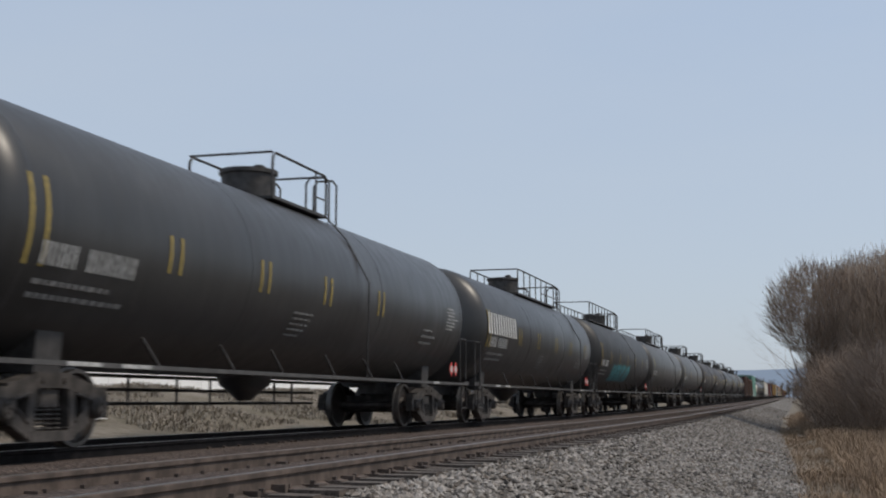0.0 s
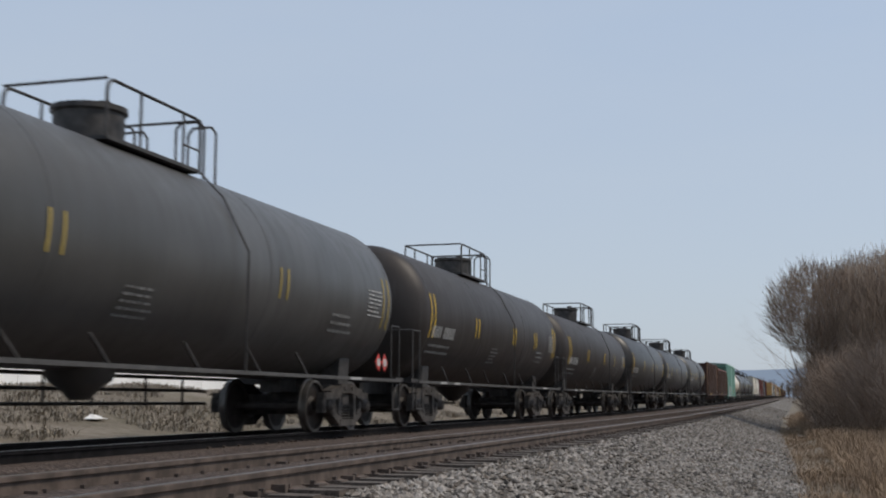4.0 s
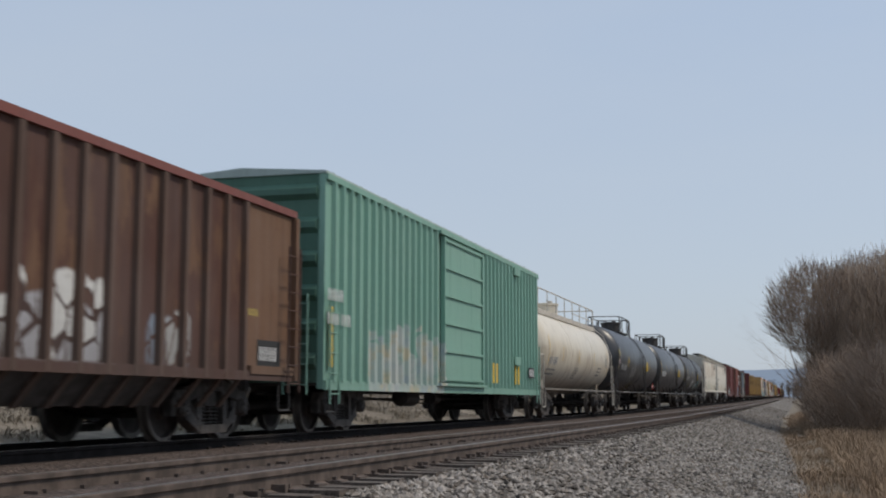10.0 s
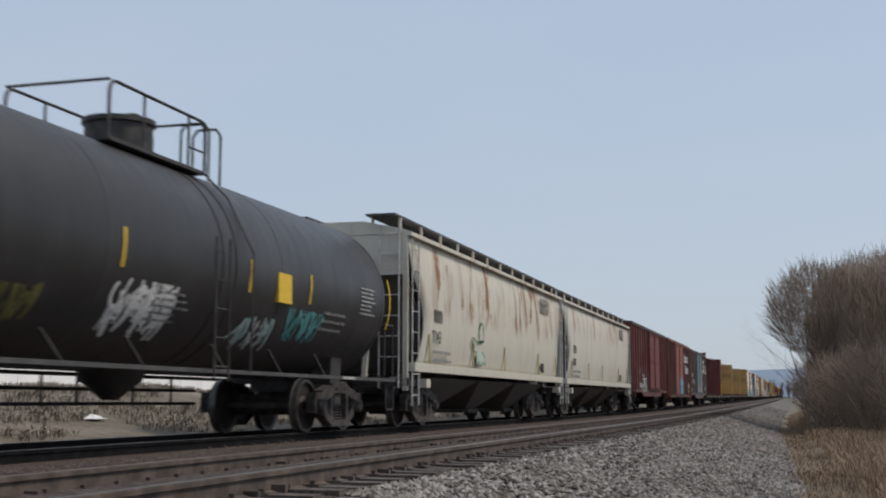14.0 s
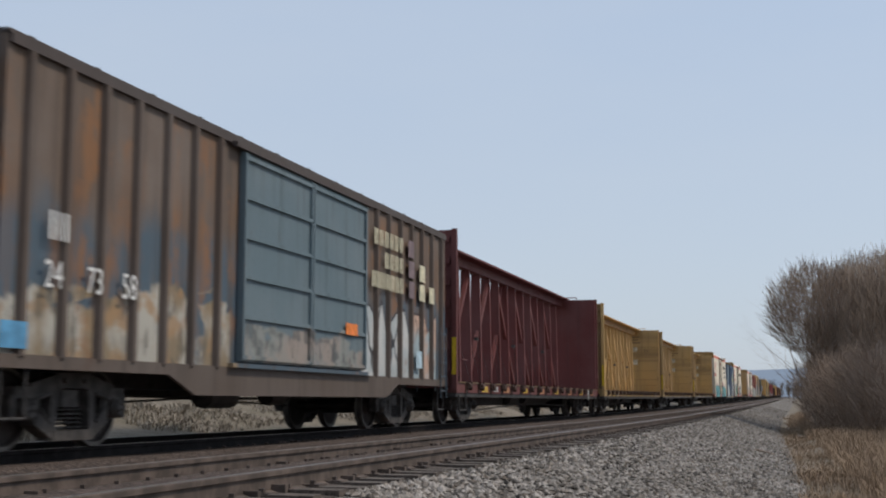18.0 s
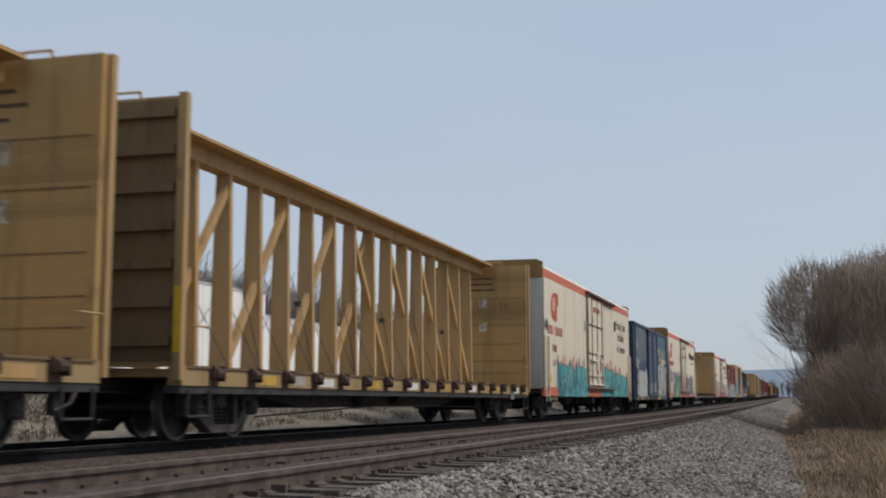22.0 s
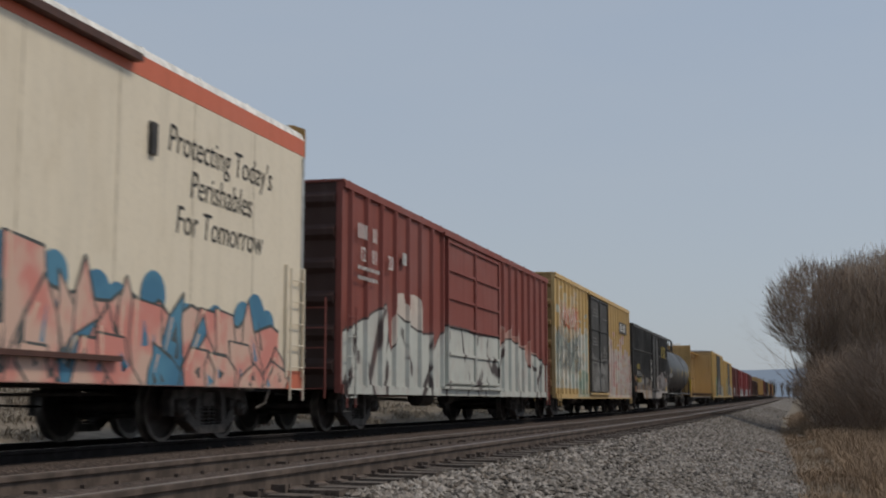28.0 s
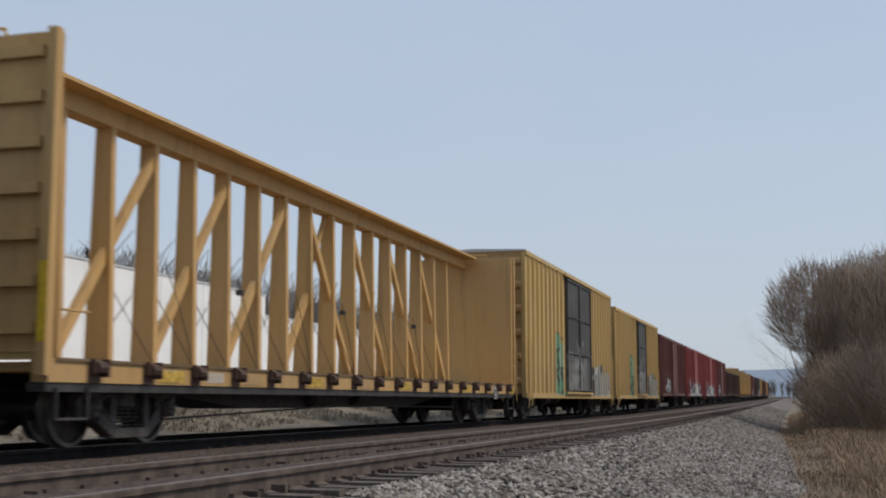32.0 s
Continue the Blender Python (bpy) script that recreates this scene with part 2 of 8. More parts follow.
def make_ballast_mat(name, dark, light, tint):
    n = Nodes(name)
    cells = n.voronoi(17.0, out="Color")
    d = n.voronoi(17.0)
    big = n.noise(0.35, 4)
    sep = n.t.nodes.new("ShaderNodeSeparateColor")
    n.t.links.new(cells, sep.inputs[0])
    c = n.mix(sep.outputs[0], dark, light)
    c = n.mix(n.math("MULTIPLY", n.step(big, 0.45, 0.7), 0.5), c, tint)
    # crevice shade between the stones is painted in as a darker colour
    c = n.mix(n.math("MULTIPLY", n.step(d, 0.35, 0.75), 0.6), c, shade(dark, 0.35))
    n.bump(n.math("SUBTRACT", 1.0, d), 0.9, 0.04)
    return n.done(c, 0.92, 0.0, 0.25)


def make_stone_mat():
    n = Nodes("ballast_stone")
    r = n.island()
    c = n.mix(n.step(r, 0.05, 1.0), (0.050, 0.045, 0.041), (0.375, 0.345, 0.315))
    c = n.mix(n.math("MULTIPLY", n.step(n.math("FRACT", n.math("MULTIPLY", r, 17.0)), 0.55, 0.9), 0.5), c, (0.19, 0.15, 0.115))
    c = n.mix(n.math("MULTIPLY", n.step(n.noise(0.4, 3), 0.45, 0.7), 0.45), c, (0.14, 0.12, 0.10))
    n.bump(n.noise(40, 3), 0.4, 0.01)
    return n.done(c, 0.9, 0.0, 0.3)


def make_ground_mat():
    n = Nodes("dry_ground")
    a, b = n.noise(0.25, 6), n.noise(3.0, 6)
    c = n.mix(n.step(a, 0.35, 0.65), (0.145, 0.122, 0.097), (0.225, 0.195, 0.16))
    c = n.mix(n.math("MULTIPLY", n.step(b, 0.4, 0.7), 0.6), c, (0.105, 0.088, 0.066))
    c = n.mix(n.math("MULTIPLY", n.step(n.noise(0.11, 3), 0.5, 0.62), 0.3), c, (0.12, 0.11, 0.07))
    c = n.mix(n.math("MULTIPLY", n.step(n.noise(9.0, 6, (1, 1, 1), 0.7), 0.48, 0.7), 0.55), c, (0.30, 0.27, 0.225))
    c = n.mix(n.math("MULTIPLY", n.step(n.noise(1.1, 5, (1, 1, 1), 0.65), 0.55, 0.7), 0.6), c, (0.085, 0.072, 0.056))
    n.bump(n.math("ADD", a, b), 0.8, 0.06)
    return n.done(c, 0.95, 0.0, 0.1)


def make_straw_mat(name, a, b):
    n = Nodes(name)
    c = n.mix(n.island(), a, b)
    return n.done(c, 0.9, 0.0, 0.15)


def make_bark_mat(name, low, high, tint):
    n = Nodes(name)
    g = n.noise(6, 5, (1, 1, 0.3))
    c = n.mix(n.step(g, 0.35, 0.7), low, high)
    c = n.mix(n.math("MULTIPLY", n.island(), 0.6), c, tint)
    return n.done(c, 0.9, 0.0, 0.1)


M_TIE = make_tie_mat()
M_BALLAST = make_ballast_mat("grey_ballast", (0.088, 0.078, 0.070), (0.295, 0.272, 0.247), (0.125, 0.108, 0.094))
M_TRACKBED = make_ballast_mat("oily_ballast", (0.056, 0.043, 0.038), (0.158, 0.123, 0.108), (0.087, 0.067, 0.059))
M_STONE = make_stone_mat()
M_GROUND = make_ground_mat()
M_STRAW = make_straw_mat("dry_straw", (0.165, 0.118, 0.082), (0.37, 0.27, 0.185))
M_BANKSTRAW = make_straw_mat("bank_straw", (0.17, 0.145, 0.115), (0.36, 0.32, 0.265))
M_BARK = make_bark_mat("brown_bark", (0.23, 0.185, 0.152), (0.40, 0.32, 0.26), (0.39, 0.29, 0.21))
M_GREYBARK = make_bark_mat("dark_grey_bark", (0.195, 0.155, 0.128), (0.34, 0.27, 0.22), (0.31, 0.23, 0.175))
M_CONCRETE = plain("pale_cladding", (0.88, 0.88, 0.87), 0.55, 0.0, 0.05, 0.4)
# distance haze is put into the hills' pale blue-grey
M_HILL = plain("hazy_hill", (0.29, 0.35, 0.43), 1.0, 0.0, 0.12, 0.004, 0.0)
M_FARWOOD = plain("far_bare_wood", (0.21, 0.185, 0.165), 1.0, 0.0, 0.35, 0.25, 0.0)


# ---- mesh helpers ----
class MB:
    """Gathers plain solids into one mesh."""

    def __init__(self):
        self.v, self.f = [], []

    def add(self, verts, faces):
        k = len(self.v)
        self.v += [tuple(p) for p in verts]
        self.f += [tuple(i + k for i in f) for f in faces]
        return self

    def box(self, x0, x1, y0, y1, z0, z1):
        v = [(x, y, z) for z in (z0, z1) for y in (y0, y1) for x in (x0, x1)]
        return self.add(v, [(0, 2, 3, 1), (4, 5, 7, 6), (0, 1, 5, 4), (2, 6, 7, 3), (0, 4, 6, 2), (1, 3, 7, 5)])

    def tbox(self, x0, x1, y0, y1, z0, z1, b=0.02):
        """A box with bevelled upright edges."""
        p = [(x0 + b, y0), (x1 - b, y0), (x1, y0 + b), (x1, y1 - b), (x1 - b, y1), (x0 + b, y1), (x0, y1 - b), (x0, y0 + b)]
        return self.prism_z(p, z0, z1)

    def prism_z(self, poly, z0, z1):
        n = len(poly)
        v = [(x, y, z0) for x, y in poly] + [(x, y, z1) for x, y in poly]
        f = [tuple(range(n - 1, -1, -1)), tuple(range(n, 2 * n))]
        f += [(i, (i + 1) % n, n + (i + 1) % n, n + i) for i in range(n)]
        return self.add(v, f)

    def prism_y(self, poly, y0, y1):
        """poly of (x, z), counter-clockwise seen from -Y."""
        n = len(poly)
        v = [(x, y0, z) for x, z in poly] + [(x, y1, z) for x, z in poly]
        f = [tuple(range(n)), tuple(range(2 * n - 1, n - 1, -1))]
        f += [(i, n + i, n + (i + 1) % n, (i + 1) % n) for i in range(n)]
        return self.add(v, f)

    def prism_x(self, poly, x0, x1):
        """poly of (y, z), counter-clockwise seen from +X."""
        n = len(poly)
        v = [(x1, y, z) for y, z in poly] + [(x0, y, z) for y, z in poly]
        f = [tuple(range(n)), tuple(range(2 * n - 1, n - 1, -1))]
        f += [(i, n + i, n + (i + 1) % n, (i + 1) % n) for i in range(n)]
        return self.add(v, f)

    def rod(self, a, b, r, n=6, r2=None):
        a, b = Vector(a), Vector(b)
        d = (b - a).normalized()
        u = d.orthogonal().normalized()
        w = d.cross(u)
        r2 = r if r2 is None else r2
        v = [a + r * (math.cos(2 * math.pi * i / n) * u + math.sin(2 * math.pi * i / n) * w) for i in range(n)]
        v += [b + r2 * (math.cos(2 * math.pi * i / n) * u + math.sin(2 * math.pi * i / n) * w) for i in range(n)]
        f = [(i, (i + 1) % n, n + (i + 1) % n, n + i) for i in range(n)] + [tuple(range(n - 1, -1, -1)), tuple(range(n, 2 * n))]
        return self.add(v, f)

    def pipe(self, pts, r, n=6):
        for a, b in zip(pts, pts[1:]):
            self.rod(a, b, r, n)
        return self

    def bar(self, a, b, w, h):
        """A square bar from a to b: w across X, h across the rest."""
        a, b = Vector(a), Vector(b)
        d = (b - a).normalized()
        u = Vector((1, 0, 0))
        q = d.cross(u).normalized()
        v = [p + su * u * w / 2 + sq * q * h / 2 for p in (a, b) for su, sq in ((-1, -1), (1, -1), (1, 1), (-1, 1))]
        return self.add(v, [(3, 2, 1, 0), (4, 5, 6, 7), (0, 1, 5, 4), (1, 2, 6, 5), (2, 3, 7, 6), (3, 0, 4, 7)])

    def lathe(self, prof, axis="y", n=32, at=(0, 0, 0), full=True):
        """prof: (along, radius) pairs."""
        v, f = [], []
        for s, r in prof:
            for i in range(n):
                c, e = math.cos(2 * math.pi * i / n), math.sin(2 * math.pi * i / n)
                p = {"y": (r * c, s, r * e), "x": (s, r * c, r * e), "z": (r * c, r * e, s)}[axis]
                v.append((p[0] + at[0], p[1] + at[1], p[2] + at[2]))
        flip = axis == "y"
        for j in range(len(prof) - 1):
            for i in range(n):
                q = (j * n + i, j * n + (i + 1) % n, (j + 1) * n + (i + 1) % n, (j + 1) * n + i)
                f.append(q[::-1] if flip else q)
        a, b = tuple(range(n - 1, -1, -1)), tuple(range((len(prof) - 1) * n, len(prof) * n))
        f += [a[::-1], b[::-1]] if flip else [a, b]
        return self.add(v, f)

    def mesh(self, name, material, smooth=False):
        me = bpy.data.meshes.new(name)
        me.from_pydata(self.v, [], self.f)
        me.materials.append(material)
        if smooth:
            me.shade_smooth()
            me.set_sharp_from_angle(angle=radians(38))
        me.update()
        return me


def part(name, mb, material, parent, label="", smooth=False):
    ob = new(name, mb if isinstance(mb, bpy.types.Mesh) else mb.mesh(name, material, smooth))
    ob.parent = parent
    if label:
        ob["label"] = label
    return ob


def empty(name, label, category, group="", kind=""):
    ob = new(name)
    ob.empty_display_size = 0.5
    return tagged(ob, label, category, group, kind)


def lettering(text, size, x, y, z, material, parent, name="lettering", label="", squeeze=1.0, depth=0.004, slant=0.0):
    """Words on a car's side, starting at (y, z), read from +X."""
    cu = bpy.data.curves.new("words", "FONT")
    cu.body, cu.size, cu.extrude, cu.shear, cu.resolution_u = text, size, depth / 2, slant, 3
    tmp = bpy.data.objects.new("words", cu)
    me = bpy.data.meshes.new_from_object(tmp)
    bpy.data.objects.remove(tmp)
    bpy.data.curves.remove(cu)
    for v in me.vertices:
        a, b, c = v.co
        v.co = (x + c, y + a * squeeze, z + b)
    me.materials.clear()
    me.materials.append(material)
    return tagged(part(name, me, None, parent, label), kind="stuff")


def bars(count, size, x, y, z, material, parent, name="lettering_bars", label="", wide=0.62, gaps=()):
    """A row of plain upright bars in place of writing."""
    mb, p = MB(), y
    for i in range(count):
        if i in gaps:
            p += size * wide
        s = size * wide
        mb.box(x, x + 0.004, p, p + s * 0.21, z, z + size)
        mb.box(x, x + 0.004, p + s * 0.48, p + s * 0.69, z, z + size)
        p += size * wide
    return tagged(part(name, mb, material, parent, label), kind="stuff")


def small_print(lines, x, y, z, width, pitch, material, parent, seed=1):
    rnd = random.Random(seed)
    mb = MB()
    for i in range(lines):
        p = y
        while p < y + width * rnd.uniform(0.7, 1.0):
            w = rnd.uniform(0.05, 0.16)
            mb.box(x, x + 0.004, p, p + w, z - i * pitch, z - i * pitch + pitch * 0.38)
            p += w + 0.045
    return tagged(part("small_print", mb, material, parent, "rows of small stencilled data"), kind="stuff")


def wrap(ob, r, zc, lift=0.010):
    """Bend a flat piece of writing round a tank's shell."""
    x0 = min(v.co.x for v in ob.data.vertices)
    for v in ob.data.vertices:
        v.co.x = math.sqrt(max(0.01, (r + lift) ** 2 - (v.co.z - zc) ** 2)) + v.co.x - x0
    return ob


# ---- the lie of the land ----
XT, XN = -8.95, -4.7            # centre lines of the far and the near track
V = 20.3                        # the train's speed, metres a second


def grade(y):
    """The line climbs a little in the distance."""
    s = max(0.0, y - 40.0)
    return 0.0048 * s * s / (s + 25.0)


def grade_slope(y):
    return math.degrees(math.atan((grade(y + 1) - grade(y - 1)) / 2))


# ---- ground, ballast and tracks ----
Y_ST = [-120, -60, -30, -10, 0, 5, 10, 15, 20, 25, 30, 35, 40, 45, 50, 55, 60, 65, 70, 80, 90, 100, 115, 130, 150, 175, 200, 240, 280, 330, 400, 500, 650, 900]


def lerp_table(table, x):
    for (a, p), (b, q) in zip(table, table[1:]):
        if x <= b:
            return p + (q - p) * max(0.0, (x - a) / (b - a))
    return table[-1][1]


GROUND = [(-4000, 2.0), (-60, 0.95), (-24, 0.95), (-18.5, 0.82), (-15.5, 0.42), (-12.9, -0.16), (-12.2, -0.24), (-11.6, -0.5), (-3.0, -0.55), (-1.0, -0.95),
          (0.5, -1.0), (2.5, -0.95), (5.0, -0.7), (9.0, -0.4), (60, -0.4), (4000, 0.0)]


def ground_z(x, y):
    z = lerp_table(GROUND, x) + grade(min(y, 900.0))
    if -40 < x < -11.6 or x > 0:
        z += 0.22 * (noise.noise(Vector((x * 0.3, y * 0.3, 0.3)))) + 0.09 * noise.noise(Vector((x, y, 2.1)))
    return z


def sheet(name, xs, ys, zf, material, label, category, kind="structure"):
    mb = MB()
    nx = len(xs)
    mb.v = [(x, y, zf(x, y)) for y in ys for x in xs]
    mb.f = [(j * nx + i, j * nx + i + 1, (j + 1) * nx + i + 1, (j + 1) * nx + i) for j in range(len(ys) - 1) for i in range(nx - 1)]
    ob = new(name, mb.mesh(name, material, True))
    return tagged(ob, label, category, kind=kind)


g_xs = [-4000, -1200, -400, -120, -60] + [-40 + 1.0 * i for i in range(29)] + [-11.6, -11, -8, -5, -3, -2, -1] + [0.5 * i for i in range(25)] + [15, 25, 60, 200, 1000, 4000]
g_ys = [-3000, -800, -200, -60, -20] + [2.0 * i for i in range(70)] + [145, 155, 170, 190, 220, 260, 320, 400, 520, 700, 900, 1500, 2500, 4200]
sheet("ground", g_xs, g_ys, ground_z, M_GROUND, "dry winter grass and bare brown earth", "ground")


def edge_x(y):
    """Where the loose ballast gives way to grass."""
    return lerp_table([(-200, 0.3), (14, 0.25), (25, 0.05), (45, -0.4), (60, -0.75), (80, -0.95), (150, -0.8), (900, -0.8)], y)


SHOULDER = [(0.0, -0.19), (0.12, -0.24), (0.35, -0.46), (0.65, -0.72), (1.0, -0.93)]


def shoulder_z(x, y):
    k = (x + 3.42) / (edge_x(y) + 3.42)
    return lerp_table(SHOULDER, k) + grade(y)


mb = MB()
cols = [i / 12 for i in range(13)]
ys = sorted(set(Y_ST + [10 + 1.0 * i for i in range(80)]))
mb.v = [(-3.42 + k * (edge_x(y) + 3.42), y, lerp_table(SHOULDER, k) + grade(y) + 0.035 * noise.noise(Vector((k * 9, y * 1.3, 0)))) for y in ys for k in cols]
mb.f = [(j * 13 + i, j * 13 + i + 1, (j + 1) * 13 + i + 1, (j + 1) * 13 + i) for j in range(len(ys) - 1) for i in range(12)]
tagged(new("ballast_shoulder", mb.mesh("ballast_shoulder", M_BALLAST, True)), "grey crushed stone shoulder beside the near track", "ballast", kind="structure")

bed_xs = [-12.5, -12.0, -11.3, -10.6, -10.25, -7.65, -7.2, -6.4, -5.6, -4.3, -3.9, -3.4]
bed_z = [(-12.5, -0.33), (-12.0, -0.19), (-11.3, -0.20), (-10.6, -0.18), (-10.25, -0.14), (-7.65, -0.14), (-7.2, -0.22), (-6.4, -0.20), (-5.6, -0.14), (-4.3, -0.14), (-3.9, -0.165), (-3.4, -0.19)]
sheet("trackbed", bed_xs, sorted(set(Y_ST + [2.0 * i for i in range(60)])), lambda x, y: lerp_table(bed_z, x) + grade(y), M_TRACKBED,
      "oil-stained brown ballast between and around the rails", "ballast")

# loose stones on the shoulder
rnd = random.Random(5)
st = MB()
ico = [(0.8, 0, 0.1), (-0.7, 0.2, 0), (0.1, 0.9, -0.1), (0, -0.8, 0.1), (0.1, 0.1, 0.7), (0, 0, -0.6)]
tri = [(0, 2, 4), (2, 1, 4), (1, 3, 4), (3, 0, 4), (2, 0, 5), (1, 2, 5), (3, 1, 5), (0, 3, 5)]
for i in range(34000):
    y = 9.0 + 82.0 * rnd.random() ** 1.9 if i % 8 else 60.0 + 80.0 * rnd.random()
    k = rnd.random() ** 0.9
    x = -3.42 + k * (edge_x(y) + 3.35)
    s = rnd.uniform(0.024, 0.05) * (1.35 if rnd.random() < 0.3 else 1.0)
    ca, sa = math.cos(i * 2.39), math.sin(i * 2.39)
    z = shoulder_z(x, y) + 0.012
    sx, sy, sz = s * rnd.uniform(0.8, 1.3), s * rnd.uniform(0.7, 1.1), s * rnd.uniform(0.6, 1.0)
    st.add([(x + ca * a * sx - sa * b * sy, y + sa * a * sx + ca * b * sy, z + c * sz) for a, b, c in ico], tri)
tagged(new("ballast_stones", st.mesh("ballast_stones", M_STONE)), "loose angular grey ballast stones", "gravel", kind="stuff")

RAIL_PROF = [(-0.075, -0.18), (0.075, -0.18), (0.075, -0.165), (0.012, -0.145), (0.012, -0.05), (0.036, -0.04), (0.036, -0.005), (0.03, 0.0),
             (-0.03, 0.0), (-0.036, -0.005), (-0.036, -0.04), (-0.012, -0.05), (-0.012, -0.145), (-0.075, -0.165)]


def extrude_line(prof, cx, dz, name, material, parent):
    mb, n = MB(), len(prof)
    mb.v = [(cx + x, y, z + dz + grade(y)) for y in Y_ST for x, z in prof]
    mb.f = [(j * n + i, j * n + (i + 1) % n, (j + 1) * n + (i + 1) % n, (j + 1) * n + i) for j in range(len(Y_ST) - 1) for i in range(n)]
    return part(name, mb, material, parent)


def tie_mesh(seed):
    r = random.Random(seed)
    mb = MB()
    w = 0.115
    p = [(-1.3 + r.uniform(-0.02, 0.02), -w), (1.3, -w + r.uniform(0, 0.01)), (1.3 + r.uniform(-0.03, 0.03), w), (-1.3, w - r.uniform(0, 0.015))]
    mb.prism_z(p, -0.34, -0.155 + r.uniform(-0.008, 0.008))
    return mb.mesh("tie", M_TIE)


TIES = [tie_mesh(i) for i in range(5)]


def track(name, cx, label, tie_from, tie_to, steel):
    th = empty(name, label, "railway track", kind="structure")
    rr = random.Random(int(-cx * 10))
    for s in (-0.755, 0.755):
        rail = extrude_line(RAIL_PROF, cx + s, 0.0, "rail", steel, th)
        extrude_line([(-0.026, 0.0), (0.026, 0.0), (0.026, 0.003), (-0.026, 0.003)], cx + s, 0.0, "rail_head", M_RAILHEAD, rail)
    y = tie_from
    while y < tie_to:
        t = part("tie", TIES[rr.randrange(5)], None, th)
        t.matrix_basis = pose(cx + rr.uniform(-0.05, 0.05), y, grade(y) + rr.uniform(-0.008, 0.008), 0, 0, rr.uniform(-1.2, 1.2))
        y += 0.5
    far, plates = MB(), MB()
    yy = tie_from
    while yy < 260:
        if yy >= tie_to:
            far.box(cx - 1.3, cx + 1.3, yy - 0.11, yy + 0.11, grade(yy) - 0.3, grade(yy) - 0.155)
        if yy < 110:
            for s in (-0.755, 0.755):
                plates.box(cx + s - 0.17, cx + s + 0.17, yy - 0.09, yy + 0.09, grade(yy) - 0.16, grade(yy) - 0.142)
                for q in (-0.1, 0.1):
                    plates.box(cx + s + q - 0.02, cx + s + q + 0.02, yy - 0.06, yy - 0.02, grade(yy) - 0.15, grade(yy) - 0.112)
                if rr.random() < 0.5:
                    # a rail anchor gripping the foot beside the tie
                    yq = yy + rr.choice((-0.15, 0.15))
                    plates.box(cx + s - 0.13, cx + s + 0.13, yq - 0.03, yq + 0.03, grade(yy) - 0.17, grade(yy) - 0.105 - 0.02 * rr.random())
        yy += 0.5
    tagged(part("far_ties", far, M_TIE, th), kind="stuff")
    tagged(part("tie_plates", plates, M_RAIL, th), kind="stuff")
    return th


track("track_near", XN, "rusty steel rails on weathered timber ties, near track", 8.0, 95.0, M_RAIL)
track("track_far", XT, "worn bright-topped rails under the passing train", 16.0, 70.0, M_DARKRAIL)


# ---- plants ----
def blades(name, spots, material, label, seed, h0, h1, w=0.012, lean=0.35):
    r = random.Random(seed)
    mb = MB()
    for x, y, z in spots:
        for k in range(r.randrange(3, 7)):
            a = r.uniform(0, 6.283)
            h = r.uniform(h0, h1)
            l = r.uniform(0.05, lean) * h
            bx, by = x + r.uniform(-0.12, 0.12), y + r.uniform(-0.12, 0.12)
            px, py = math.cos(a + 1.57) * w * 0.5, math.sin(a + 1.57) * w * 0.5
            mx, my = math.cos(a) * l * 0.35, math.sin(a) * l * 0.35
            mb.add([(bx - px, by - py, z - 0.05), (bx + px, by + py, z - 0.05), (bx + mx + px, by + my + py, z + h * 0.6), (bx + mx - px, by + my - py, z + h * 0.6),
                    (bx + math.cos(a) * l, by + math.sin(a) * l, z + h)], [(0, 1, 2, 3), (3, 2, 4)])
    return tagged(new(name, mb.mesh(name, material)), label, "grass", kind="stuff")


r = random.Random(11)
spots = []
for i in range(14000):
    y = 12 + 95 * r.random() ** 1.3
    x = edge_x(y) - 0.25 + (1.6 + 0.09 * y) * r.random() ** 0.9
    if noise.noise(Vector((x * 0.5, y * 0.16, 4))) > -0.3 or x > edge_x(y) + 0.7:
        spots.append((x, y, ground_z(x, y)))
for i in range(2600):
    y = 48 + 70 * r.random()
    x = edge_x(y) + 0.35 + 2.8 * r.random() ** 1.1
    spots.append((x, y, max(ground_z(x, y), shoulder_z(x, y) if x < edge_x(y) else -9)))
blades("tall_dry_grass", [s for s in spots if s[0] > edge_x(s[1]) + 0.9], M_STRAW, "tall straw-coloured dry grass along the ballast", 3, 0.14, 0.52, 0.010, 1.1)
blades("verge_grass", [s for s in spots if s[0] <= edge_x(s[1]) + 0.9], M_STRAW, "short trodden dry grass at the ballast edge", 4, 0.04, 0.17, 0.012, 1.3)
spots = []
for i in range(26000):
    y, x = 12 + 80 * r.random() ** 1.4, -12.9 - 9 * r.random()
    if noise.noise(Vector((x * 0.6, y * 0.3, 7))) > -0.05:
        spots.append((x, y, ground_z(x, y)))
blades("bank_grass", spots, M_BANKSTRAW, "matted pale dead grass on the earth bank", 6, 0.04, 0.17, 0.022, 2.6)


